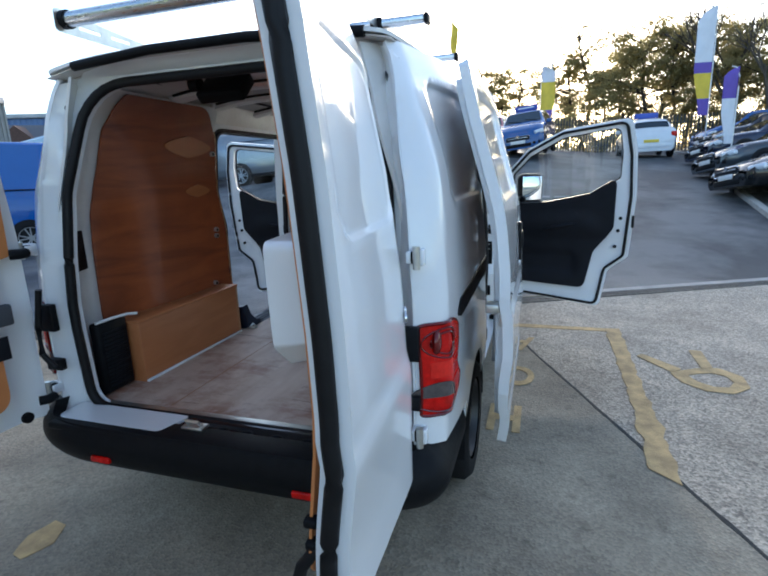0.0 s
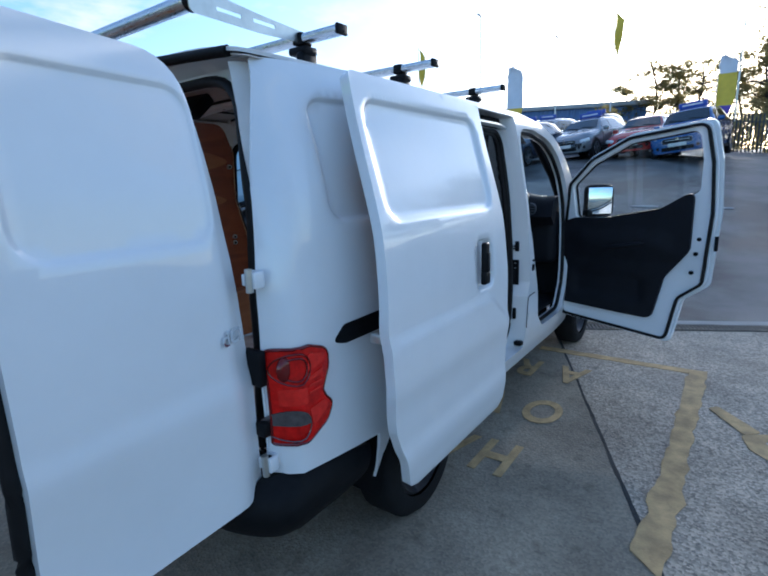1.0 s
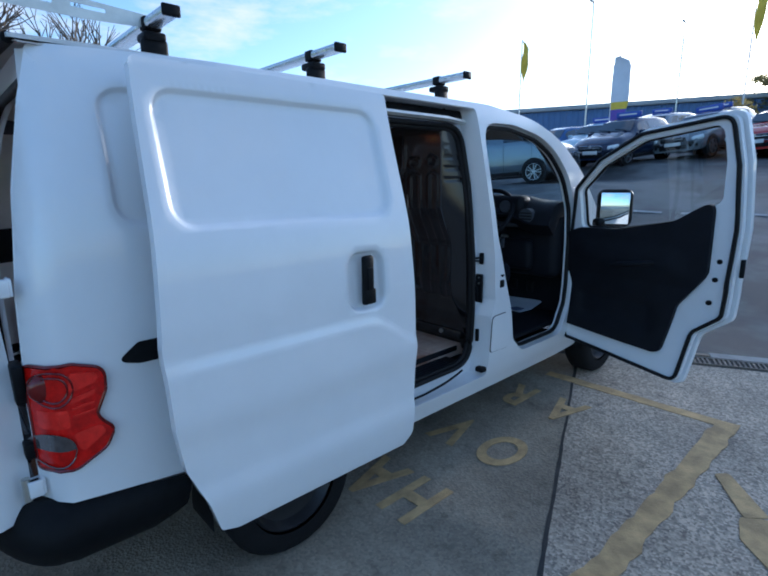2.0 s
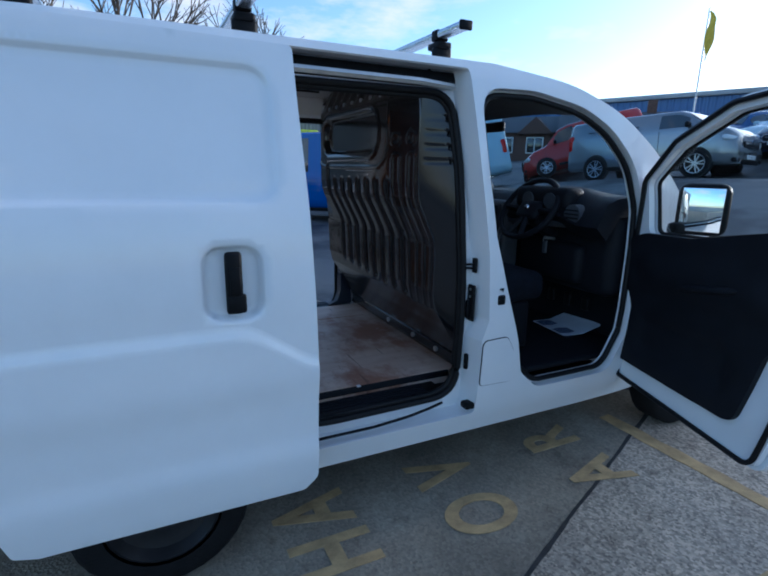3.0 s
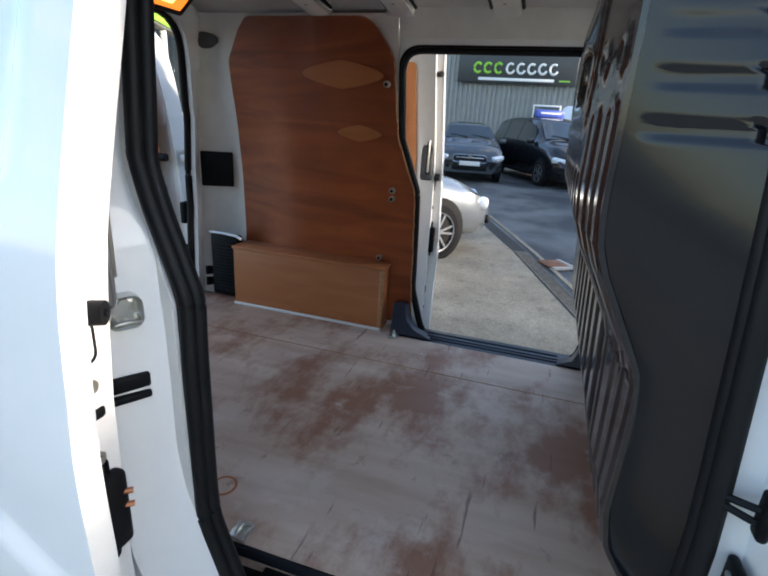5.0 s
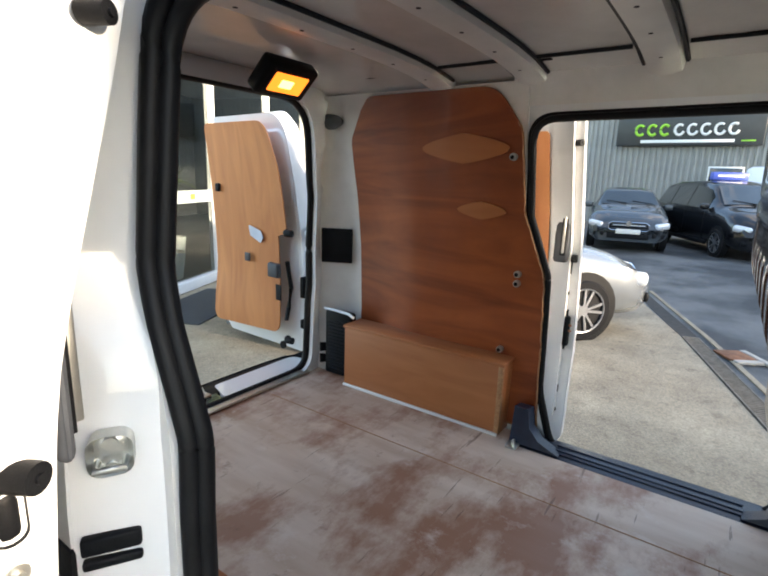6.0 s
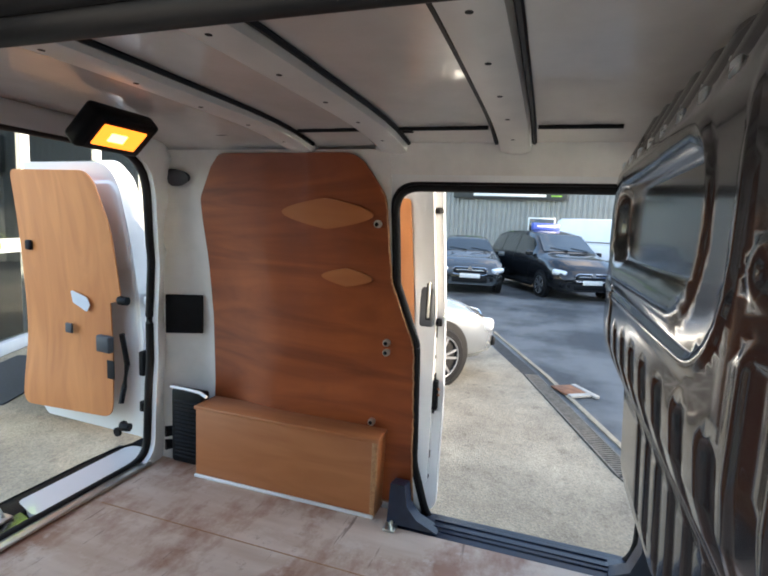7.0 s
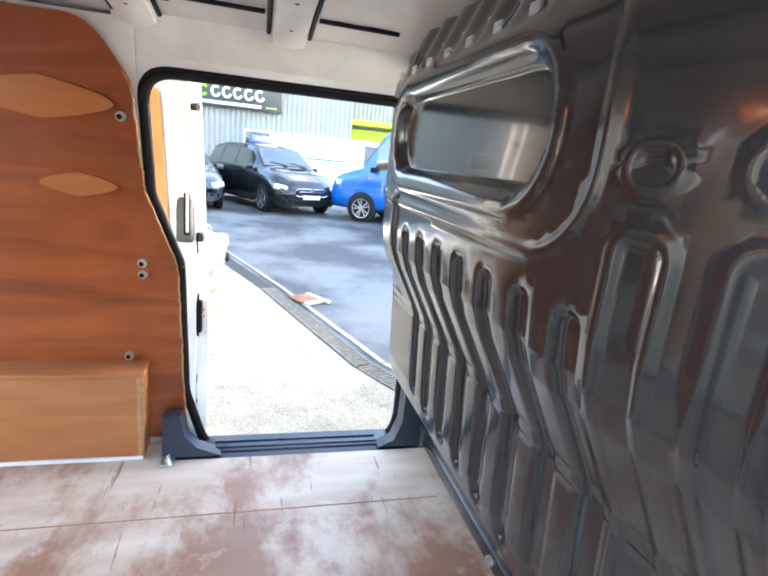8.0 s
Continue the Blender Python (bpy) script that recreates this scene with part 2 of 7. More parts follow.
def dense(poly, step):
    out = []
    for i, a in enumerate(poly):
        b = poly[(i + 1) % len(poly)]
        n = max(1, int(math.hypot(b[0] - a[0], b[1] - a[1]) / step))
        out += [(a[0] + (b[0] - a[0]) * k / n, a[1] + (b[1] - a[1]) * k / n) for k in range(n)]
    return out


def rounded(corners, seg=6):
    """A closed outline from corners (u, v, radius)."""
    out, n = [], len(corners)
    for i in range(n):
        a, b, c = (Vector(corners[(i + k) % n][:2]) for k in (-1, 0, 1))
        r = corners[i][2] if len(corners[i]) > 2 else 0
        if r <= 0:
            out.append(tuple(b))
            continue
        d1, d2 = (a - b).normalized(), (c - b).normalized()
        ang = max(0.05, d1.angle(d2))
        cut = min(r / math.tan(ang / 2), (a - b).length * 0.49, (c - b).length * 0.49)
        p, q = b + d1 * cut, b + d2 * cut
        for k in range(seg + 1):
            t = k / seg
            out.append(tuple(p * (1 - t) ** 2 + b * 2 * t * (1 - t) + q * t * t))
    return out


def ring_at(u0, u1, v0, v1, r, d):
    """The outline that lies the distance d outside a rounded rectangle (inside it where d is negative)."""
    rr = max(0.004, r + d)
    out = []
    for cu, cv, a0 in ((u1 - r, v1 - r, 0), (u0 + r, v1 - r, 90), (u0 + r, v0 + r, 180), (u1 - r, v0 + r, 270)):
        out += [(cu + rr * math.cos(radians(a0 + 15 * k)), cv + rr * math.sin(radians(a0 + 15 * k))) for k in range(7)]
    return out


def sheet(outer, holes, fn, step=0.06, thick=0.02, side=1.0, fine=None, lines=()):
    """A panel: a flat outline with holes, filled by triangles, laid on the surface fn(u, v) and given a thickness."""
    from mathutils.geometry import delaunay_2d_cdt
    loops = [dense(outer, fine or step)] + [dense(h, fine or step) for h in holes]
    pts, edges = [], []
    for lp in loops:
        o = len(pts)
        pts += lp
        edges += [(o + i, o + (i + 1) % len(lp)) for i in range(len(lp))]
    allow = np.array(loops[0])
    for lp in lines:
        dn = np.array(dense(lp, step))
        ok = inside(outer, dn)
        for h in holes:
            ok &= ~inside(h, dn)
        ok &= np.array([((allow - q) ** 2).sum(1).min() > 0.006 ** 2 for q in dn])
        o, n = len(pts), len(dn)
        pts += [tuple(q) for q in dn]
        edges += [(o + i, o + (i + 1) % n) for i in range(n) if ok[i] and ok[(i + 1) % n]]
        if not ok.all():
            keep = {}
            new_pts = pts[:o]
            for i in range(n):
                if ok[i]:
                    keep[o + i] = len(new_pts)
                    new_pts.append(pts[o + i])
            edges = [(keep.get(i, i), keep.get(j, j)) for i, j in edges]
            pts = new_pts
    a = np.array(loops[0])
    us = np.arange(a[:, 0].min() + step / 2, a[:, 0].max(), step)
    vs = np.arange(a[:, 1].min() + step / 2, a[:, 1].max(), step)
    if len(us) and len(vs):
        g = np.array([(u, v) for u in us for v in vs])
        ok = inside(outer, g)
        for h in holes:
            ok &= ~inside(h, g)
        g = g[ok]
        allb = np.array(pts)
        if len(g):
            keep = [((allb - q) ** 2).sum(1).min() > (step * 0.35) ** 2 for q in g]
            pts += [tuple(q) for q in g[np.array(keep)]]
    vv, _, ff, _, _, _ = delaunay_2d_cdt([Vector(p) for p in pts], edges, [], 0, 1e-6)
    v2 = np.array([tuple(v) for v in vv])
    cen = np.array([v2[list(f)].mean(0) for f in ff])
    ok = inside(outer, cen)
    for h in holes:
        ok &= ~inside(h, cen)
    faces = [tuple(f) for f, k in zip(ff, ok) if k]
    bm = bmesh.new()
    e = 1e-3
    front, back = [], []
    for u, v in v2:
        p = Vector(fn(u, v))
        front.append(bm.verts.new(p))
        if thick:
            nrm = (Vector(fn(u + e, v)) - Vector(fn(u - e, v))).cross(Vector(fn(u, v + e)) - Vector(fn(u, v - e)))
            nrm = nrm.normalized() if nrm.length > 1e-12 else Vector((0, 0, 1))
            back.append(bm.verts.new(p - nrm * thick * side))
    count = {}
    for f in faces:
        bm.faces.new([front[i] for i in f])
        if thick:
            bm.faces.new([back[i] for i in reversed(f)])
        for i in range(3):
            k = (f[i], f[(i + 1) % 3])
            count[frozenset(k)] = (count.get(frozenset(k), (0, k))[0] + 1, k)
    if thick:
        for n, (i, j) in count.values():
            if n == 1:
                bm.faces.new([front[j], front[i], back[i], back[j]])
    loose = [v for v in bm.verts if not v.link_faces]
    for v in loose:
        bm.verts.remove(v)
    return bm


def block(size, at=(0, 0, 0), bevel=0.0, seg=2, bm=None, rot=None):
    """A bevelled block, centred on at."""
    b2 = bmesh.new()
    bmesh.ops.create_cube(b2, size=1.0)
    bmesh.ops.scale(b2, vec=size, verts=b2.verts)
    if bevel:
        bmesh.ops.bevel(b2, geom=b2.edges[:], offset=bevel, segments=seg, affect="EDGES", profile=0.5)
    m = Matrix.Translation(at) @ (rot or Matrix())
    bmesh.ops.transform(b2, matrix=m, verts=b2.verts)
    return merge(bm, b2)


def merge(bm, b2):
    if bm is None:
        return b2
    me = bpy.data.meshes.new("tmp")
    b2.to_mesh(me)
    b2.free()
    bm.from_mesh(me)
    bpy.data.meshes.remove(me)
    return bm


def rod(a, b, r, n=12, bm=None, r2=None):
    """A round bar from a to b."""
    a, b = Vector(a), Vector(b)
    b2 = bmesh.new()
    d = b - a
    bmesh.ops.create_cone(b2, cap_ends=True, segments=n, radius1=r, radius2=r if r2 is None else r2, depth=d.length)
    bmesh.ops.transform(b2, matrix=Matrix.Translation((a + b) / 2) @ d.to_track_quat("Z", "Y").to_matrix().to_4x4(), verts=b2.verts)
    return merge(bm, b2)


def tube(points, r, n=8, closed=False, bm=None, flat=1.0):
    """A tube along points; flat squeezes it across its second axis."""
    bm = bm or bmesh.new()
    pts = [Vector(p) for p in points]
    rings = []
    cnt = len(pts)
    up = Vector((0, 0, 1))
    for i, p in enumerate(pts):
        a = pts[(i - 1) % cnt] if closed or i else p
        b = pts[(i + 1) % cnt] if closed or i < cnt - 1 else p
        d = (b - a).normalized()
        s = d.cross(up)
        if s.length < 0.1:
            s = d.cross(Vector((1, 0, 0)))
        s.normalize()
        t = s.cross(d)
        rings.append([bm.verts.new(p + (s * math.cos(k * math.tau / n) + t * math.sin(k * math.tau / n) * flat) * r) for k in range(n)])
    for i in range(cnt if closed else cnt - 1):
        ra, rb = rings[i], rings[(i + 1) % cnt]
        for k in range(n):
            bm.faces.new([ra[k], ra[(k + 1) % n], rb[(k + 1) % n], rb[k]])
    if not closed:
        bm.faces.new(rings[0][::-1])
        bm.faces.new(rings[-1])
    return bm


def turned(profile, n=24, axis="X", bm=None, caps=True):
    """A solid of revolution about an axis; profile rows are (along, radius)."""
    bm = bm or bmesh.new()
    rings = []
    for a, r in profile:
        ring = []
        for k in range(n):
            c, s = math.cos(k * math.tau / n) * r, math.sin(k * math.tau / n) * r
            ring.append(bm.verts.new({"X": (a, c, s), "Y": (c, a, s), "Z": (c, s, a)}[axis]))
        rings.append(ring)
    for ra, rb in zip(rings, rings[1:]):
        for k in range(n):
            bm.faces.new([ra[k], ra[(k + 1) % n], rb[(k + 1) % n], rb[k]])
    if caps:
        bm.faces.new(rings[0][::-1])
        bm.faces.new(rings[-1])
    return bm


def curve(rows, x):
    """Smooth interpolation through rows (x, value)."""
    xs = [r[0] for r in rows]
    if x <= xs[0]:
        return rows[0][1]
    if x >= xs[-1]:
        return rows[-1][1]
    for (x0, a), (x1, b) in zip(rows, rows[1:]):
        if x <= x1:
            t = (x - x0) / (x1 - x0)
            return a + (b - a) * t


def smooth(a, b, x):
    t = min(1, max(0, (x - a) / (b - a)))
    return t * t * (3 - 2 * t)


# ---- ground ----
CHANNEL = [(-30, -9.6), (-7.1, 0.98), (-4.84, 1.82), (-2.6, 2.54), (1.45, 4.72), (3.9, 5.90), (9, 8.2), (30, 17.0)]


def land(x, y):
    """The ground's height: a level apron, a road that climbs ahead of it, and a level yard beside the road."""
    y0 = 4.95 + (0.28 * x if x > 0 else -0.30 * x)
    d = max(0.0, y - y0)
    steep = 0.25 * d * smooth(0, 1.2, d) if d < 6.4 else 1.6 + (d - 6.4) * 0.09
    grade = curve([(0, 0.15), (4, 0.125)], x)
    gentle = grade * d * smooth(0, 1.2, d) if d < 14 else grade * 14 + (d - 14) * 0.05
    z = min(steep + (gentle - steep) * smooth(-4.5, 0, x), 3.4)
    yard = curve([(-30, 0.9), (-12, 1.0), (-10, 1.12), (-7, 1.38), (-4, 1.42), (0, 1.42)], x)
    if z > yard:
        z += (yard - z) * smooth(-1.6, -3.2, x) * smooth(17.6, 14.8, y)
    return z - 0.006


def concrete(name, base, second, pebble):
    m = mat(name, base, 0.88, vary=0.30, scale=1.7, second=second, fac=(0.30, 0.70))
    nt = m.node_tree
    b = nt.nodes["Principled BSDF"]
    src = b.inputs["Base Color"].links[0].from_socket
    tc = nt.nodes.new("ShaderNodeTexCoord")
    vo = nt.nodes.new("ShaderNodeTexVoronoi")
    vo.inputs["Scale"].default_value = 85
    nt.links.new(tc.outputs["Object"], vo.inputs["Vector"])
    rp = nt.nodes.new("ShaderNodeValToRGB")
    rp.color_ramp.elements[0].position, rp.color_ramp.elements[1].position = 0.0, 1.0
    rp.color_ramp.elements[0].color, rp.color_ramp.elements[1].color = (0.42, 0.40, 0.38, 1), (1.75, 1.7, 1.6, 1)
    sep = nt.nodes.new("ShaderNodeSeparateColor")
    nt.links.new(vo.outputs["Color"], sep.inputs[0])
    nt.links.new(sep.outputs[0], rp.inputs["Fac"])
    mx = nt.nodes.new("ShaderNodeMix")
    mx.data_type, mx.blend_type = "RGBA", "MULTIPLY"
    mx.inputs["Factor"].default_value = pebble
    nt.links.new(src, mx.inputs["A"])
    nt.links.new(rp.outputs["Color"], mx.inputs["B"])
    n3 = nt.nodes.new("ShaderNodeTexNoise")
    n3.inputs["Scale"].default_value, n3.inputs["Detail"].default_value = 9.0, 6
    nt.links.new(tc.outputs["Object"], n3.inputs["Vector"])
    r3 = nt.nodes.new("ShaderNodeValToRGB")
    r3.color_ramp.elements[0].position, r3.color_ramp.elements[1].position = 0.30, 0.42
    r3.color_ramp.elements[0].color, r3.color_ramp.elements[1].color = (0.55, 0.54, 0.53, 1), (1, 1, 1, 1)
    nt.links.new(n3.outputs["Fac"], r3.inputs["Fac"])
    m2 = nt.nodes.new("ShaderNodeMix")
    m2.data_type, m2.blend_type = "RGBA", "MULTIPLY"
    m2.inputs["Factor"].default_value = 0.6
    nt.links.new(mx.outputs["Result"], m2.inputs["A"])
    nt.links.new(r3.outputs["Color"], m2.inputs["B"])
    nt.links.new(m2.outputs["Result"], b.inputs["Base Color"])
    bp = nt.nodes.new("ShaderNodeBump")
    bp.inputs["Strength"].default_value, bp.inputs["Distance"].default_value = 0.55, 0.006
    nt.links.new(vo.outputs["Distance"], bp.inputs["Height"])
    nt.links.new(bp.outputs["Normal"], b.inputs["Normal"])
    return m


CONCRETE = concrete("concrete", (0.275, 0.232, 0.168), (0.39, 0.338, 0.25), 0.30)
CONCRETE_ROUGH = concrete("exposed_aggregate_concrete", (0.385, 0.325, 0.25), (0.50, 0.435, 0.345), 0.74)
ASPHALT = mat("asphalt", (0.056, 0.058, 0.060), 0.6, vary=0.45, scale=0.55, bump=0.5, bump_scale=140, second=(0.135, 0.136, 0.132), fac=(0.43, 0.58))

bm = bmesh.new()
xs = [-2500, -600, -200, -90, -60] + list(np.arange(-44, 44.1, 1.0)) + [60, 90, 200, 600, 2500]
ys = [-2500, -600, -200, -80, -40, -25, -18] + list(np.arange(-14, 60.1, 0.8)) + [70, 90, 140, 300, 700, 2500]
grid = [[bm.verts.new((x, y, land(x, y))) for y in ys] for x in xs]
for i in range(len(xs) - 1):
    for j in range(len(ys) - 1):
        bm.faces.new([grid[i][j], grid[i + 1][j], grid[i + 1][j + 1], grid[i][j + 1]])
ground = finish("ground", bm, ASPHALT)
tagged(ground, "dark patched asphalt road and yard, damp in places", "road", kind="structure")

# the concrete apron, in two pours that meet at a dark diagonal joint
JOINT_A, JOINT_B = Vector((0.66, 3.86)), Vector((2.04, 0.63))
JD = (JOINT_B - JOINT_A).normalized()


def chan_y(x):
    return curve(CHANNEL, x)


far_pts = [(x, chan_y(x) - 0.16) for x in (-8, -4.84, -2.6, 0.5, 3.9, 9, 14)]
j0 = JOINT_A - JD * ((chan_y(0.45) - 0.16 - JOINT_A.y) / -JD.y)
j1 = JOINT_A + JD * 14
gap = Vector((-JD.y, JD.x)) * 0.004


def flat(u, v, z=0.0):
    return (u, v, z)


inner = [(-14, -9), (-14, -4.1)] + far_pts[:3] + [tuple(j0 + Vector((0, 0)) - gap * -1)] + [tuple(JOINT_A + gap), tuple(j1 + gap), (0, -14), (-14, -14)]
outer_pour = [tuple(j0 - gap), (0.5, chan_y(0.5) - 0.16)] + far_pts[4:] + [(14, -14), tuple(j1 - gap), tuple(JOINT_A - gap)]
for nm, poly, mt, lab in (("pavement", inner, CONCRETE, "pale worn concrete apron with dark oil spots"),
                          ("pavement", outer_pour, CONCRETE_ROUGH, "coarse exposed-aggregate concrete apron, worn")):
    ob = finish(nm, sheet(poly, [], lambda u, v: flat(u, v, 0.0), 1.5, 0.12), mt)
    tagged(ob, lab, "pavement", kind="structure")

# ---- the van ----
VX = 0.0
WIDE = 1.063
van = thing("panel_van", "white panel van with all its doors standing open on the concrete", "van", pose(VX, 0, 0) @ Matrix.Diagonal((WIDE, 1, 1, 1)))

SECTION = [(0.30, 0.795), (0.40, 0.822), (0.50, 0.835), (0.80, 0.845), (1.1, 0.838), (1.35, 0.822), (1.60, 0.795), (1.75, 0.778), (1.85, 0.764), (1.92, 0.735)]


def rear_y(z):
    return curve([(0.45, 0.115), (0.90, 0.115), (1.20, 0.130), (1.50, 0.165), (1.75, 0.215), (1.90, 0.260), (1.97, 0.275)], z)


def half(y, z):
    w = curve(SECTION, z)
    edge = rear_y(z) + 0.062
    if y < 0.55:
        w -= 0.018 * ((0.55 - y) / 0.45) ** 2
    if y < edge:
        w -= 7.4 * (1 - 0.75 * smooth(1.50, 1.85, z)) * (edge - y) ** 1.6
    if y < 0.8:
        w -= 0.085 * smooth(1.45, 1.92, z) * smooth(0.80, 0.15, y)
    if y > 2.9:
        w -= 0.05 * ((y - 2.9) / 0.8) ** 2
    if y > 3.7:
        w -= 0.20 * ((y - 3.7) / 0.68) ** 2.2
    return w


def box_dist(u, v, u0, u1, v0, v1, r):
    """Signed distance to a rounded rectangle, negative inside."""
    cu, cv = (u0 + u1) / 2, (v0 + v1) / 2
    du, dv = abs(u - cu) - (u1 - u0) / 2 + r, abs(v - cv) - (v1 - v0) / 2 + r
    return math.hypot(max(du, 0), max(dv, 0)) + min(max(du, dv), 0) - r


def flank(y, z):
    """Relief of the rear flank."""
    d = box_dist(y, z, 0.385, 1.24, 1.385, 1.80, 0.08)
    r = -0.016 * (1 - smooth(-0.020, 0.0, d))
    r -= 0.006 * smooth(0.99, 0.93, z) * smooth(0.55, 0.80, z)
    return r


FLANK_LINES = [ring_at(0.385, 1.24, 1.385, 1.80, 0.08, d) for d in (-0.020, -0.014, -0.006, 0.0)]


def arch(cy, r, a0, a1, n=14):
    return [(cy + r * math.cos(radians(a0 + (a1 - a0) * k / n)), 0.30 + r * math.sin(radians(a0 + (a1 - a0) * k / n))) for k in range(n + 1)]


SIDE = rounded([(0.115, 0.60, 0.0), (0.115, 0.90, 0.0), (0.130, 1.20, 0.0), (0.165, 1.50, 0.0), (0.215, 1.75, 0.0), (0.260, 1.905, 0.02), (2.30, 1.914, 0.6), (2.70, 1.872, 1.2), (3.03, 1.768, 1.2), (3.34, 1.575, 1.2), (3.73, 1.21, 0.4), (4.25, 1.05, 0.4), (4.45, 0.92, 0.2), (4.55, 0.72, 0.2), (4.53, 0.28, 0.05)]) \
    + arch(3.80, 0.345, 0, 180) + [(3.42, 0.302), (1.30, 0.302)] + arch(0.93, 0.345, 0, 180) + [(0.585, 0.553)]
SLIDE_OUT = rounded([(1.235, 1.882, 0.02), (2.165, 1.882, 0.02), (2.20, 1.62, 0.05), (2.262, 1.15, 0.1), (2.278, 0.85, 0.03), (2.245, 0.76, 0.03), (2.245, 0.405, 0.03), (1.40, 0.405, 0.10), (1.285, 0.80, 0.15), (1.265, 1.18, 0.12), (1.225, 1.45, 0.12)])
SLIDE_IN = rounded([(1.270, 1.79, 0.09), (2.14, 1.795, 0.12), (2.178, 1.5, 0.2), (2.20, 1.0, 0.3), (2.195, 0.47, 0.14), (1.46, 0.46, 0.14), (1.378, 0.72, 0.25), (1.366, 1.20, 0.12), (1.282, 1.43, 0.10)], 8)
FRONT_OUT = rounded([(2.215, 1.815, 0.10), (2.50, 1.822, 0.6), (2.79, 1.775, 0.6), (2.98, 1.685, 0.5), (3.145, 1.53, 0.35), (3.215, 1.31, 0.3), (3.205, 1.0, 0.3), (3.19, 0.66, 0.08), (3.09, 0.47, 0.12), (2.60, 0.47, 0.13), (2.49, 0.57, 0.06), (2.455, 0.73, 0.06), (2.37, 0.98, 0.2), (2.30, 1.21, 0.2), (2.26, 1.45, 0.3)])

for sx, tag in ((1, "right"), (-1, "left")):
    def outer_side(y, z, s=sx):
        return (s * (half(y, z) + (flank(y, z) if y < 1.3 else 0)), y, z)

    def inner_side(y, z, s=sx):
        return (s * (half(y, z) - 0.100 - (0.014 * smooth(1.65, 1.40, y) * (1 - 0.9 * smooth(1.15, 1.40, z)) if s > 0 else 0.0)), y, z)

    def inner_front(y, z, s=sx):
        return (s * (half(y, z) - 0.042), y, z)
    part("body_side", sheet(SIDE, [SLIDE_OUT, FRONT_OUT], outer_side, 0.032, 0.012, sx, fine=0.03, lines=FLANK_LINES), WHITE, van, "white outer flank panel")
    # the jamb behind the skin, with the sill and posts
    jamb = [(1.254, 1.90), (2.30, 1.90), (2.30, 0.38), (1.338, 0.38), (1.346, 0.80), (1.340, 1.15), (1.254, 1.41)]
    part("door_jamb", sheet(jamb, [SLIDE_IN], inner_side, 0.05, 0.006, sx), WHITE, van, "white inner door frame")
    front_in = [(2.75 + (u - 2.75) * 0.965, 1.13 + (v - 1.13) * 0.965) for u, v in FRONT_OUT]
    part("door_jamb", sheet([(2.185, 1.89), (2.70, 1.865), (3.0, 1.77), (3.27, 1.55), (3.32, 1.2), (3.32, 0.40), (2.285, 0.40), (2.285, 0.85), (2.268, 1.15), (2.215, 1.55)], [front_in], inner_front, 0.05, 0.02, sx), WHITE, van)
    seal = [Vector(inner_side(y, z)) + Vector((sx * 0.006, 0, 0)) for y, z in dense(SLIDE_IN, 0.03)]
    cyz = (1.76, 1.14)
    seal2 = [Vector((p_.x - sx * 0.014, cyz[0] + (p_.y - cyz[0]) * (0.970 if p_.y < cyz[0] else 0.980), cyz[1] + (p_.z - cyz[1]) * 0.974)) for p_ in seal]
    part("door_seal", tube(seal2, 0.013, 8, True, bm=tube(seal, 0.015, 8, True)), RUBBER, van, "black double-lipped rubber door seal")
    seal = [Vector(inner_front(y, z)) + Vector((sx * 0.006, 0, 0)) for y, z in dense(front_in, 0.03)]
    part("door_seal", tube(seal, 0.013, 8, True), RUBBER, van)
    # the flanges that close the gap between skin and jamb
    for loop, depth in ((SLIDE_OUT, 0.104), (FRONT_OUT, 0.045)):
        b2 = bmesh.new()
        pts = dense(loop, 0.04)
        ra = [b2.verts.new(Vector(outer_side(*p)) - Vector((sx * 0.004, 0, 0))) for p in pts]
        rb = [b2.verts.new((sx * (half(*p) - depth), p[0] + ((0.075 - 0.050 * smooth(1.26, 1.42, p[1])) * smooth(1.50, 1.40, p[0]) - 0.022 * smooth(2.10, 2.16, p[0]) if loop is SLIDE_OUT else 0.0), p[1])) for p in pts]
        for k in range(len(pts)):
            b2.faces.new([ra[k - 1], ra[k], rb[k], rb[k - 1]])
        part("door_flange", b2, WHITE, van)


def roof_z(x, y):
    z = 1.972 - 0.012 * ((y - 1.2) / 1.2) ** 2 * (1 if y < 1.2 else 0.5) - 0.062 * (abs(x) / 0.72) ** 4
    if y > 2.35:
        z -= 0.16 * ((y - 2.35) / 0.7) ** 2
    return z


roof_out = rounded([(-0.655, 0.225, 0.05), (0.655, 0.225, 0.05), (0.70, 0.6, 0.1), (0.735, 0.9, 0), (0.73, 2.4, 0), (0.66, 2.95, 0.12), (-0.66, 2.95, 0.12), (-0.73, 2.4, 0), (-0.735, 0.9, 0), (-0.70, 0.6, 0.1)])
roof = part("roof", sheet(roof_out, [], lambda x, y: (x, y, roof_z(x, y)), 0.07, 0.012), WHITE, van, "white roof skin")
part("roof_lining", sheet([(-0.66, 0.24), (0.66, 0.24), (0.66, 2.06), (-0.66, 2.06)], [], lambda x, y: (x, y, roof_z(x, y) - 0.018 + 0.0008 * math.sin(y * 60)), 0.05, 0.004), ROOF_UNDER, van, "bare painted underside of the roof")
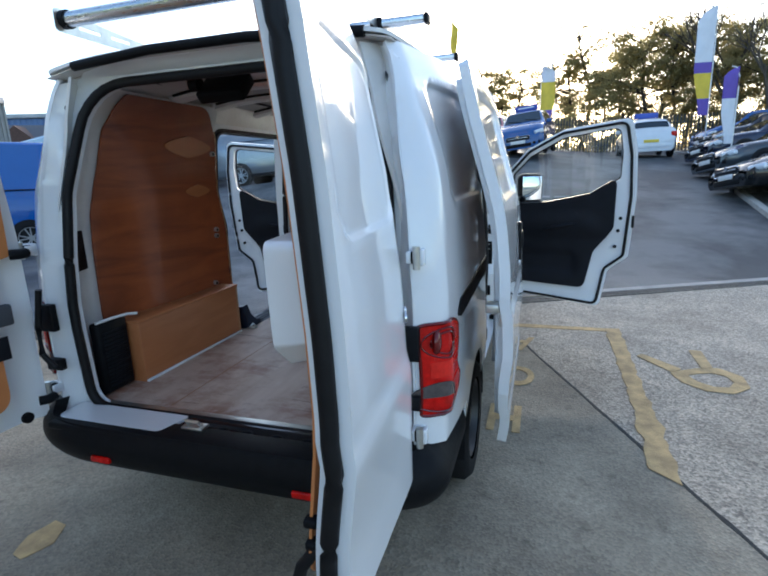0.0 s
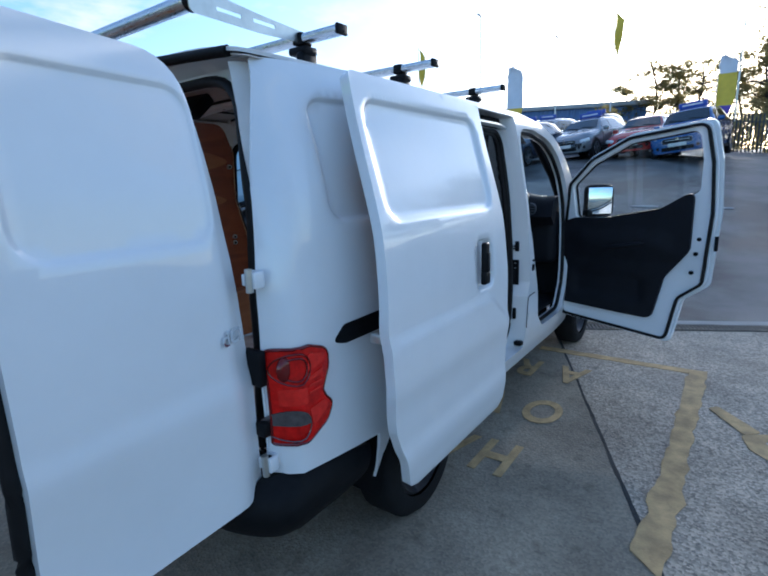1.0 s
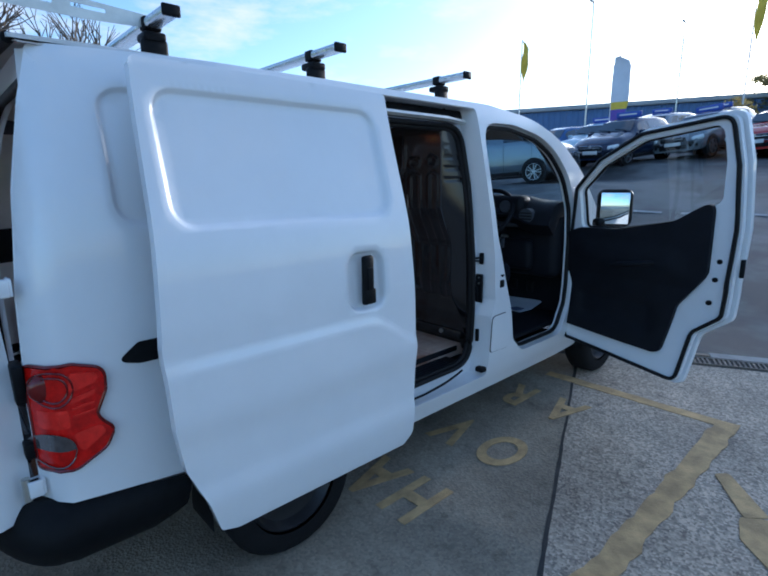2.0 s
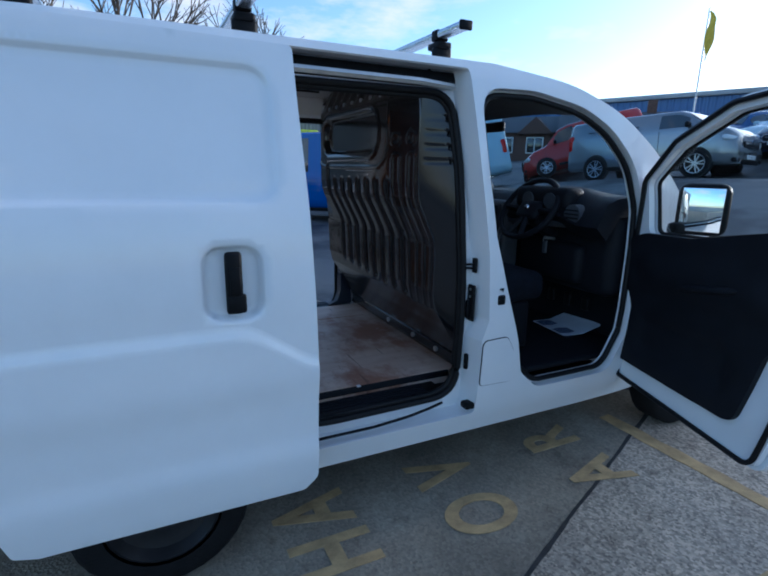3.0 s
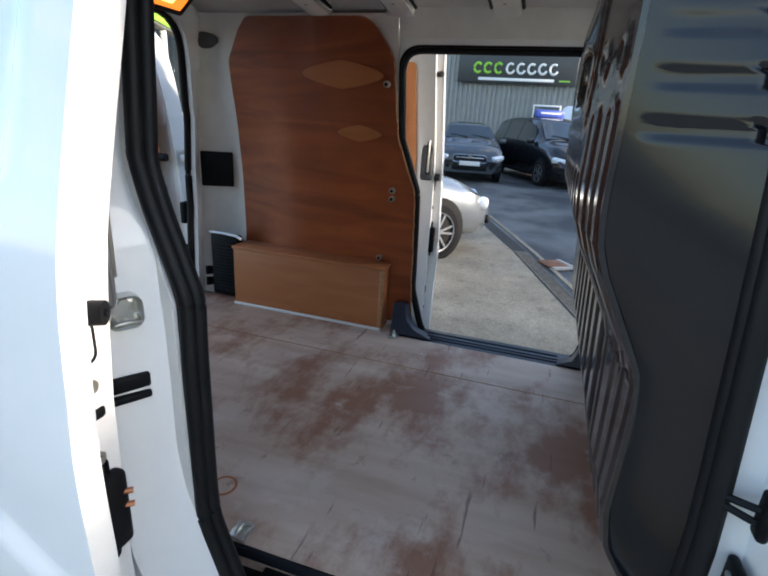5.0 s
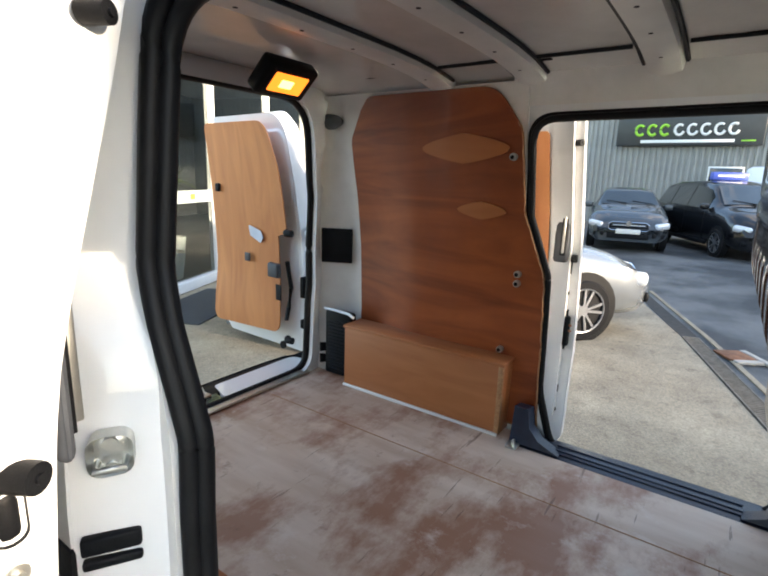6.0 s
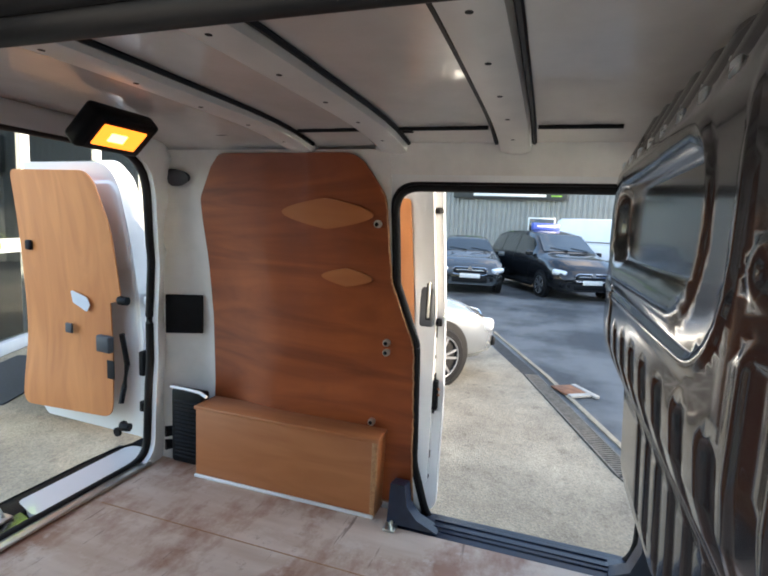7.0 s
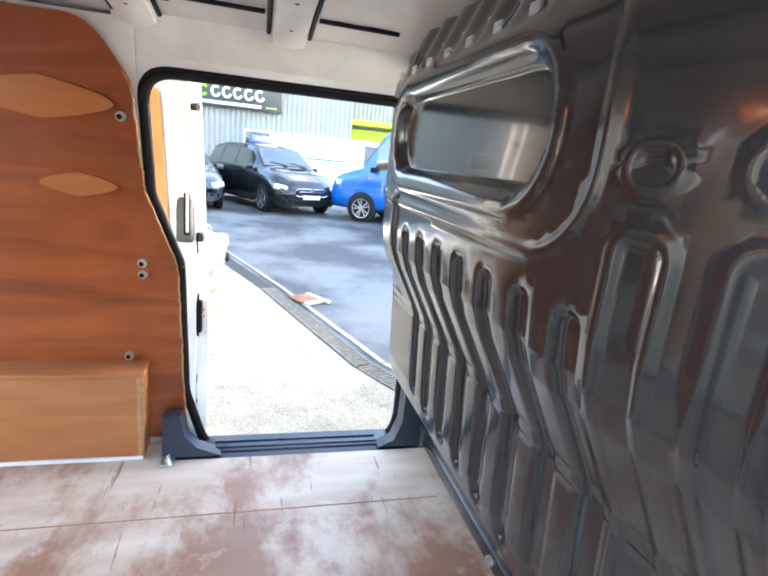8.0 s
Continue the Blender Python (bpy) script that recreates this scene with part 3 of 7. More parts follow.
for y in (0.93, 1.285, 1.69):
    prof = [(-0.055, 0.0), (-0.045, -0.030), (-0.02, -0.036), (0.02, -0.036), (0.045, -0.030), (0.055, 0.0)]
    b2 = bmesh.new()
    rows = []
    for k in range(15):
        x = -0.63 + 1.26 * k / 14
        zz = roof_z(x, y) - 0.016
        rows.append([b2.verts.new((x, y + dy, zz + dz)) for dy, dz in prof])
    for ra, rb in zip(rows, rows[1:]):
        for a in range(5):
            b2.faces.new([ra[a], ra[a + 1], rb[a + 1], rb[a]])
    for dy in (-0.058, 0.058):
        part("rib_gap", tube([(xx, y + dy, roof_z(xx, y) - 0.027) for xx in np.linspace(-0.6, 0.6, 11)], 0.007, 6), RUBBER, van)
    rib = part("roof_rib", b2, INNER_WHITE, van, "pressed steel roof rib")
    for k in range(6):
        x = -0.50 + 0.20 * k
        part("rib_hole", rod((x, y, roof_z(x, y) - 0.053), (x, y, roof_z(x, y) - 0.042), 0.006, 8), BLACK, rib)

for sx in (1, -1):
    part("roof_seam", tube([(sx * 0.47, yy, roof_z(0.47, yy) - 0.026) for yy in (1.0, 1.1, 1.22)], 0.007, 6), RUBBER, van)
    part("roof_seam", tube([(sx * 0.47, yy, roof_z(0.47, yy) - 0.026) for yy in (1.35, 1.48, 1.62)], 0.007, 6), RUBBER, van)
    part("roof_seam", tube([(sx * 0.47, yy, roof_z(0.47, yy) - 0.026) for yy in (1.76, 1.87, 1.98)], 0.007, 6), RUBBER, van)

# rear frame round the back opening
def rear_in(x, z):
    edge = half(rear_y(z) + 0.002, z)
    return rear_y(z) + 0.072 * smooth(0.0, 0.045, edge - abs(x)) * smooth(1.955, 1.89, z)


REAR_EDGE = [(half(rear_y(z) + 0.002, z), z) for z in (0.48, 0.70, 0.90, 1.05, 1.2, 1.35, 1.5, 1.62, 1.75, 1.82, 1.88)] + [(0.55, 1.922), (0.3, 1.952)]
REAR_OUT = REAR_EDGE + [(0, 1.962)] + [(-x, z) for x, z in REAR_EDGE[::-1]]
REAR_HOLE = rounded([(-0.645, 0.545, 0.10), (0.645, 0.545, 0.10), (0.668, 1.0, 0.2), (0.642, 1.45, 0.3), (0.535, 1.875, 0.22), (-0.535, 1.875, 0.22), (-0.642, 1.45, 0.3), (-0.668, 1.0, 0.2)])
part("rear_frame", sheet(REAR_OUT, [REAR_HOLE], lambda x, z: (x, rear_in(x, z), z), 0.03, 0.03), WHITE, van, "white frame of the rear opening")
part("rear_seal", tube([(x, rear_in(x, z) - 0.012, z) for x, z in dense(REAR_HOLE, 0.03)], 0.019, 8, True), RUBBER, van, "black rubber seal round the rear opening")

# inner side walls and linings
def wall_x(y, z):
    return 0.058 * smooth(0.80, 0.40, y) * smooth(1.75, 1.3, z) + curve([(0.5, 0.715), (0.9, 0.733), (1.2, 0.722), (1.5, 0.69), (1.75, 0.655), (1.9, 0.61)], z)


for sx in (1, -1):
    wall = [(0.19, 0.52), (0.19, 1.2), (0.25, 1.90), (1.272, 1.90), (1.258, 1.47), (1.350, 1.19), (1.370, 0.80), (1.39, 0.52)]
    part("inner_wall", sheet(wall, [], lambda y, z, s=sx: (s * (wall_x(y, z) + 0.010 - 0.085 * smooth(0.38, 0.19, y)), y, z), 0.05, 0.010, -sx), INNER_WHITE, van, "painted inner side wall")
    ply = rounded([(0.43, 0.56, 0.01), (0.425, 1.35, 0.05), (0.455, 1.72, 0.10), (0.53, 1.835, 0.03), (0.58, 1.885, 0.05), (1.16, 1.888, 0.12), (1.255, 1.74, 0.12), (1.278, 1.43, 0.1), (1.368, 1.19, 0.12), (1.385, 0.72, 0.02), (1.40, 0.56, 0.01)])
    lining = part("side_lining", sheet(ply, [], lambda y, z, s=sx: (s * (wall_x(y, z) - 0.005), y, z), 0.06, 0.008, -sx), PLY, van, "red-brown varnished plywood wall lining")
    for py, pz, pw, ph in ((1.02, 1.672, 0.188, 0.058), (1.098, 1.435, 0.105, 0.036)):
        patch = [(py + pw * math.cos(a) * abs(math.cos(a)) ** 0.25, pz + ph * math.sin(a) * (1 - 0.3 * abs(math.cos(a)))) for a in np.linspace(0, math.tau, 28)[:-1]]
        part("patch", sheet(patch, [], lambda y, z, s=sx: (s * (wall_x(y, z) - 0.0135), y, z), 0.05, 0.004, -sx), PLY_PATCH, lining, "lens-shaped plywood patch")
    rim_line = [(y, z) for y, z in dense(ply, 0.02) if y > 1.23 and z < 1.80]
    rim_line.sort(key=lambda p: p[1])
    rng = random.Random(9)
    part("lining_edge", tube([(sx * (wall_x(y, z) - 0.010), y + rng.uniform(-0.002, 0.002), z) for y, z in rim_line], 0.0035, 6), PLY_EDGE, lining, "pale sawn edge")
    for hy, hz in ((1.225, 1.642), (1.262, 1.195), (1.262, 1.157), (1.212, 0.868)):
        part("fixing", rod((sx * (wall_x(hy, hz) - 0.02), hy, hz), (sx * wall_x(hy, hz), hy, hz), 0.014, 12), STEEL, lining, "steel fixing cup")
        part("fixing_hole", rod((sx * (wall_x(hy, hz) - 0.022), hy - 0.003, hz - 0.002), (sx * wall_x(hy, hz), hy, hz), 0.008, 10), BLACK, lining)
    # header over the side opening
    part("side_header", sheet([(1.22, 1.79), (1.22, 1.938), (2.06, 1.938), (2.06, 1.79)], [], lambda y, z, s=sx: (s * (0.678 - 0.55 * (z - 1.79)), y, z), 0.06, 0.012, -sx), INNER_WHITE, van, "white cant rail above the side door")
    # boxed wheel arch
    xin, yf, yr, zt = 0.622, 1.272, 0.46, 0.835
    bx = part("wheel_box", block((0.12, yf - yr, zt - 0.53), (sx * (xin + 0.06), (yf + yr) / 2, (zt + 0.53) / 2), 0.004), BOX_WOOD, van, "plywood box over the wheel arch")
    part("box_frame", block((0.022, 0.02, zt - 0.54), (sx * (xin + 0.008), yf - 0.008, (zt + 0.536) / 2), 0.003), PLY_EDGE, bx)
    part("box_lid", block((0.135, yf - yr + 0.012, 0.014), (sx * (xin + 0.062), (yf + yr) / 2, zt + 0.005), 0.003), BOX_WOOD, bx)
    part("bead", block((0.012, yf - yr, 0.012), (sx * (xin - 0.005), (yf + yr) / 2, 0.541), 0.003), WHITE, bx, "white sealant bead")
    # grille behind the box
    gr = part("vent_panel", block((0.05, 0.17, 0.34), (sx * 0.700, 0.365, 0.71), 0.014), BLACK, van, "black slatted corner panel")
    for k in range(15):
        part("slat", block((0.012, 0.13, 0.008), (sx * 0.674, 0.37, 0.575 + k * 0.018), 0.002), TRIM, gr)
    part("sealant", tube([(sx * 0.678, 0.28, 0.885), (sx * 0.672, 0.36, 0.888), (sx * 0.665, 0.445, 0.886), (sx * 0.65, 0.49, 0.878)], 0.007, 6), WHITE, gr, "white smear of sealant")

# load floor
floor_out = [(-0.70, 0.17), (0.70, 0.17), (0.70, 1.32), (0.612, 1.34), (0.605, 2.33), (-0.60, 2.33), (-0.60, 1.34), (-0.70, 1.32)]
part("load_floor", sheet(floor_out, [], lambda x, y: (x, y, 0.535), 0.3, 0.07), FLOOR_WOOD, van, "worn plywood load floor with red-brown stains")
part("floor_pan", block((1.42, 3.0, 0.05), (0, 1.65, 0.44), 0.004), BLACK, van, "black steel floor pan")
RING = [(0.475 + 0.036 * math.cos(a), 1.215 + 0.036 * math.sin(a)) for a in np.linspace(0, math.tau, 33)[:-1]]
RING_IN = [(0.475 + 0.029 * math.cos(a), 1.215 + 0.029 * math.sin(a)) for a in np.linspace(0, math.tau, 33)[:-1]]
part("ring_stain", sheet(RING, [RING_IN], lambda x, y: (x, y, 0.5358), 0.05, 0.002), PLY_PATCH, van, "brown ring stain left by a can")
part("floor_seam", block((0.003, 1.95, 0.002), (-0.335, 1.25, 0.5355)), PLY_EDGE, van)
st = part("step_tray", block((0.125, 0.72, 0.02), (0.672, 1.79, 0.478), 0.006), BLACK, van, "black ribbed plastic step")
for k in range(5):
    part("tread", block((0.010, 0.56, 0.010), (0.632 + k * 0.021, 1.79, 0.491), 0.003), TRIM, st)
part("sill_edge", block((0.012, 0.92, 0.03), (0.615, 1.78, 0.518), 0.003), TRIM, st)
part("tag", block((0.018, 0.018, 0.004), (0.62, 1.76, 0.537), 0.001), WHITE, st, "scrap of white tape")

sill = part("sill_cover", block((0.145, 0.93, 0.03), (-0.672, 1.795, 0.518), 0.006), SILL_BLUE, van, "blue-black plastic sill cover")
part("tread", block((0.075, 0.60, 0.008), (-0.672, 1.795, 0.5345), 0.003), SILL_BLUE, sill)
for k in range(2):
    part("rib", block((0.006, 0.60, 0.006), (-0.655 - k * 0.035, 1.795, 0.540), 0.002), SILL_BLUE, sill)
for corner in ([(1.33, 0.53), (1.33, 0.67), (1.385, 0.67), (1.40, 0.60), (1.44, 0.56), (1.52, 0.53)], [(2.255, 0.53), (2.255, 0.74), (2.19, 0.74), (2.18, 0.62), (2.15, 0.555), (2.09, 0.53)]):
    part("corner_trim", sheet(corner, [], lambda y, z: (-0.672 - 0.20 * (z - 0.53), y, z), 0.05, 0.07, -1), SILL_BLUE, van, "black plastic corner trim")
part("connector", block((0.05, 0.035, 0.02), (0.625, 1.30, 0.547), 0.006, rot=Matrix.Rotation(0.5, 4, "Z")), WHITE, van, "small white plug")
for sx in (1, -1):
    tie = tube([(sx * 0.60, 1.345, 0.545), (sx * 0.585, 1.355, 0.565), (sx * 0.57, 1.365, 0.545)], 0.006, 6)
    part("tie_down", block((0.05, 0.045, 0.012), (sx * 0.588, 1.35, 0.54), 0.004, bm=tie), STEEL, van, "steel lashing ring")


BULK_PROFILE = [(0.50, 2.315), (0.62, 2.262), (0.76, 2.19), (0.88, 2.105), (0.95, 2.088), (1.17, 2.075), (1.20, 2.066), (1.33, 2.000), (1.37, 1.986), (1.42, 1.981), (1.77, 1.980), (1.81, 1.986), (1.96, 2.055)]


def bulk_y(x, z):
    y = curve(BULK_PROFILE, z)
    y += 0.55 * max(0.0, -0.43 - x) * smooth(1.15, 1.4, z)
    return y + 0.10 * max(0.0, x - 0.45) * smooth(0.75, 1.2, z)


def bead(d, centre, half_width):
    return 0.5 + 0.5 * math.cos(math.pi * min(1, abs(d - centre) / half_width))


WINDOW = (-0.385, 0.345, 1.550, 1.772, 0.100)
FIELD = (-0.49, 0.452, 1.486, 1.95, 0.13)
GROOVES = [(-0.335 + k * 0.1065, -0.279 + k * 0.1065, 0.925 - 0.006 * k, 1.518 if k == 0 else 1.437 + 0.002 * k, 0.026) for k in range(8)]
SLOTS = [(x0, x1, z0, z1, 0.030) for x0, x1, z0, z1 in ((0.472, 0.548, 1.583, 1.642), (0.476, 0.556, 0.86, 1.556), (0.588, 0.656, 1.583, 1.645), (0.594, 0.662, 0.86, 1.560))]
LOUVRES = [(0.30, 0.80, 1.515 + k * 0.058, 1.529 + k * 0.058, 0.007) for k in range(4)]
BULK_LINES = [ring_at(*WINDOW, d) for d in (-0.034, -0.026, -0.018, -0.006, 0.004, 0.012, 0.020, 0.028)]
BULK_LINES += [ring_at(*FIELD, d) for d in (-0.016, -0.010, -0.004, 0.002)]
BULK_LINES += [ring_at(*g, d) for g in GROOVES for d in (-0.020, -0.012, -0.006, 0.0)]
BULK_LINES += [ring_at(*g, d) for g in SLOTS for d in (-0.018, -0.012, -0.006, 0.0)]
BULK_LINES += [[(-0.7, zc), (0.7, zc), (0.7, zc + 0.0005), (-0.7, zc + 0.0005)] for zc in (0.88, 0.95, 1.17, 1.20, 1.33, 1.37)]


def bulk_relief(x, z):
    d = box_dist(x, z, *WINDOW)
    r = 0.030 * (1 - smooth(-0.030, -0.004, d))
    r -= 0.006 * bead(d, 0.012, 0.014)
    r -= 0.0055 * bead(box_dist(x, z, *FIELD), -0.007, 0.011) * smooth(1.80, 1.70, z)
    for g in GROOVES:
        r += 0.0125 * (1 - smooth(-0.013, 0.001, box_dist(x, z, *g)))
    for g in SLOTS:
        r -= 0.0042 * bead(box_dist(x, z, *g), -0.008, 0.010)
    if z > 1.80:
        r += 0.014 * smooth(1.80, 1.83, z) * (0.5 + 0.5 * math.cos((x - 0.02) / 0.1085 * math.tau))
    return r


bulk_out = rounded([(-0.585, 0.50, 0.02), (0.675, 0.50, 0.02), (0.675, 1.70, 0.1), (0.655, 1.915, 0.06), (-0.47, 1.925, 0.05), (-0.475, 1.70, 0.05), (-0.525, 1.46, 0.1), (-0.56, 1.1, 0.1)])
bulkhead = part("bulkhead", sheet(bulk_out, [], lambda x, z: (x, bulk_y(x, z) + bulk_relief(x, z), z), 0.015, 0.008, -1, fine=0.02, lines=BULK_LINES), GLOSS_BLACK, van, "gloss black pressed steel bulkhead with ribs", angle=60)


def end_panel(v, z):
    """The bulkhead's swept end, from its last rib to the door post."""
    xe, ye = half(2.18, z) - 0.112, curve([(0.5, 2.205), (1.0, 2.212), (1.5, 2.172), (1.76, 2.135), (1.9, 2.12)], z)
    x = 0.667 + (xe - 0.667) * v
    y0 = bulk_y(0.667, z) - 0.002
    y = y0 + (ye - y0) * (0.35 * v + 0.65 * smooth(-0.15, 1.1, v))
    for g in LOUVRES:
        d = math.hypot(max(0, abs(v - 0.5) - 0.30) * 0.12, max(0, abs(z - (g[2] + g[3]) / 2) - 0.007))
        y += 0.016 * (1 - smooth(0.0, 0.007, d))
    return (x, y, z)


part("bulkhead_end", sheet([(0, 0.52), (1, 0.52), (1, 1.85), (0, 1.85)], [], end_panel, 0.08, 0.006, -1, fine=0.02, lines=[[(0.02, zc), (0.98, zc)] for zc in np.arange(1.49, 1.74, 0.0048)]), SATIN_BLACK, bulkhead, "louvred end of the bulkhead", angle=80)
part("bulkhead_rail", block((1.20, 0.035, 0.05), (0.04, 2.262, 0.60), 0.006), GLOSS_BLACK, bulkhead, "folded lower rail")
for k in range(9):
    xk = -0.415 + 0.1085 * k
    part("tab", block((0.026, 0.008, 0.022), (xk, bulk_y(xk, 1.817) - 0.004, 1.817), 0.003), ALU, bulkhead, "bright fixing tab")
    part("screw", rod((xk + 0.045, bulk_y(xk, 1.845) - 0.006, 1.845), (xk + 0.045, bulk_y(xk, 1.845) + 0.02, 1.845), 0.006, 8), STEEL, bulkhead)
for xk in (-0.011, 0.275, 0.50):
    part("bolt", rod((xk, 2.235, 0.60), (xk, 2.26, 0.60), 0.014, 8), STEEL, bulkhead)
for xk, zk in ((0.425, 1.69), (0.56, 1.70), (-0.02, 1.50)):
    part("rivet", rod((xk, bulk_y(xk, zk) - 0.003, zk), (xk, bulk_y(xk, zk) + 0.01, zk), 0.004, 8), STEEL, bulkhead)

# bumper, tail lights
def bump_path(u, z):
    """The bumper's skin: u runs round the rear from flank to flank."""
    a = abs(u)
    sg = 1 if u > 0 else -1
    tuck = 0.055 * min(1.2, ((z - 0.485) / 0.10) ** 2)
    if a < 0.48:
        return (u, -0.045 + tuck, z)
    if a < 0.95:
        t = (a - 0.48) / 0.47 * math.pi / 2
        return (sg * (0.48 + 0.365 * math.sin(t) - tuck * math.sin(t)), -0.045 + 0.19 * (1 - math.cos(t)) + tuck * math.cos(t), z)
    return (sg * (0.845 - tuck * 0.8), 0.145 + (a - 0.95), z)


b2 = sheet([(-1.33, 0.54), (-1.30, 0.44), (-1.20, 0.375), (-0.7, 0.398), (0.7, 0.398), (1.20, 0.375), (1.30, 0.44), (1.33, 0.54), (0.95, 0.600), (0.80, 0.600), (0.70, 0.565), (-0.70, 0.565), (-0.80, 0.600), (-0.95, 0.600)], [], bump_path, 0.025, 0.05, 1)
bumper = part("bumper", b2, BLACK, van, "black plastic rear bumper")
part("bumper_step", block((1.36, 0.13, 0.03), (0, 0.045, 0.545), 0.01), BLACK, bumper)
part("door_catch", tube([(-0.11, 0.10, 0.565), (-0.11, 0.08, 0.592), (-0.06, 0.08, 0.592), (-0.06, 0.10, 0.565)], 0.007, 6, bm=block((0.09, 0.05, 0.012), (-0.085, 0.095, 0.564), 0.004)), STEEL, bumper, "steel door catch")
part("sill_plate", block((1.28, 0.05, 0.012), (0.02, 0.205, 0.546), 0.003), STEEL, van, "scuffed steel threshold strip")
part("rear_sill", sheet(rounded([(-0.69, 0.03, 0.05), (-0.69, 0.17, 0.02), (-0.16, 0.17, 0.02), (-0.20, 0.03, 0.03)]), [], lambda x, y: (x, y, 0.561), 0.08, 0.02), WHITE, van, "white painted end of the rear sill")
tray = part("sill_tray", sheet(rounded([(-0.18, 0.025, 0.03), (-0.145, 0.172, 0.02), (0.69, 0.172, 0.02), (0.69, 0.025, 0.05)]), [], lambda x, y: (x, y, 0.559 - 0.012 * (1 - smooth(-0.02, 0.0, box_dist(x, y, -0.10, 0.62, 0.055, 0.145, 0.03)))), 0.012, 0.02), GLOSS_BLACK, van, "gloss black moulded sill tray")
for x in (0.02, 0.12, 0.24, 0.36):
    part("pocket", turned([(0.549, 0.026), (0.556, 0.030), (0.556, 0.024), (0.550, 0.020)], 16, "Z", caps=False), BLACK, tray, at=pose(x, 0.10, 0))
for x in (-0.41, 0.41):
    part("reflector", block((0.085, 0.02, 0.026), (x, -0.042, 0.452), 0.006), RED_LENS, bumper, "red bumper reflector")
TAIL = rounded([(0.120, 0.705, 0.01), (0.120, 1.020, 0.02), (0.220, 1.020, 0.03), (0.300, 0.992, 0.05), (0.296, 0.927, 0.05), (0.264, 0.858, 0.03), (0.280, 0.830, 0.02), (0.306, 0.802, 0.03), (0.280, 0.749, 0.05), (0.200, 0.705, 0.05)])
for sx in (1, -1):
    tl = part("tail_light", sheet(TAIL, [], lambda y, z, s=sx: (s * (half(y, z) + 0.012), y, z), 0.03, 0.03, sx), RED_LENS, van, "red tail light cluster with clear indicator")
    def on_lens(outline, o, th=0.003, s=sx):
        return sheet(outline, [], lambda y, z: (s * (half(y, z) + o), y, z), 0.02, th, s)
    ring = [(0.152 + 0.050 * math.cos(a), 0.770 + 0.052 * math.sin(a)) for a in np.linspace(0, math.tau, 25)[:-1]]
    top_half = [(y, z) for y, z in ring if z >= 0.769]
    part("indicator", on_lens(top_half, 0.0165), CLEAR_LENS, tl, "smoked clear indicator lens")
    part("indicator_rim", tube([(sx * (half(y, z) + 0.0165), y, z) for y, z in ring], 0.0022, 5, True), CLEAR_LENS, tl)
    part("reflector", on_lens(rounded([(0.20, 0.940, 0.01), (0.212, 0.997, 0.01), (0.280, 0.984, 0.02), (0.275, 0.955, 0.02)]), 0.015), RED_BRIGHT, tl, "bright red reflector")
    part("reflector", on_lens(rounded([(0.202, 0.906, 0.005), (0.206, 0.922, 0.005), (0.270, 0.938, 0.01), (0.265, 0.922, 0.01)]), 0.015), RED_BRIGHT, tl)
    part("reflector", on_lens(rounded([(0.213, 0.750, 0.02), (0.20, 0.818, 0.01), (0.270, 0.828, 0.02), (0.285, 0.800, 0.03)]), 0.015), RED_BRIGHT, tl)
    for zc in (0.888, 0.866):
        part("reflector_bar", on_lens([(0.205, zc), (0.205, zc + 0.007), (0.262, zc + 0.014), (0.262, zc + 0.007)], 0.015), RED_BRIGHT, tl)
    b2 = bmesh.new()
    bmesh.ops.create_uvsphere(b2, u_segments=14, v_segments=8, radius=0.036)
    bmesh.ops.transform(b2, matrix=Matrix.Translation((sx * (half(0.15, 0.955) + 0.003), 0.155, 0.958)) @ Matrix.Diagonal((0.45, 1.1, 1.2, 1)), verts=b2.verts)
    part("lamp_bowl", b2, DARK_RED, tl)
    for r in (0.034, 0.047):
        part("lamp_ring", tube([(sx * (half(0.168 + r * math.cos(a), 0.955) + 0.0145), 0.168 + r * math.cos(a), 0.955 + 1.1 * r * math.sin(a)) for a in np.linspace(0, math.tau, 29)[:-1]], 0.003, 6, True), DARK_RED, tl)
    part("reflector", on_lens(rounded([(0.130, 0.838, 0.006), (0.130, 0.893, 0.006), (0.196, 0.893, 0.01), (0.198, 0.838, 0.01)]), 0.015), RED_BRIGHT, tl)
    part("lens_edge", tube([(sx * (half(y, z) + 0.008), y, z) for y, z in dense(TAIL, 0.02)], 0.006, 6, True), DARK_RED, tl)
    for z0, z1 in ((0.905, 1.02), (0.735, 0.785)):
        part("back_plate", block((0.075, 0.03, z1 - z0), (sx * 0.722, 0.106, (z0 + z1) / 2), 0.006), BLACK, tl, "black inner edge of the lamp")
    # rail slot and bracket for the sliding door
    slot = rounded([(0.335, 0.995, 0.02), (0.40, 1.045, 0.02), (1.28, 1.06, 0.01), (1.28, 0.985, 0.01), (0.40, 0.978, 0.02)])
    part("door_rail", sheet(slot, [], lambda y, z, s=sx: (s * (half(y, z) + 0.004), y, z), 0.06, 0.006, sx), BLACK, van, "black sliding door rail slot")
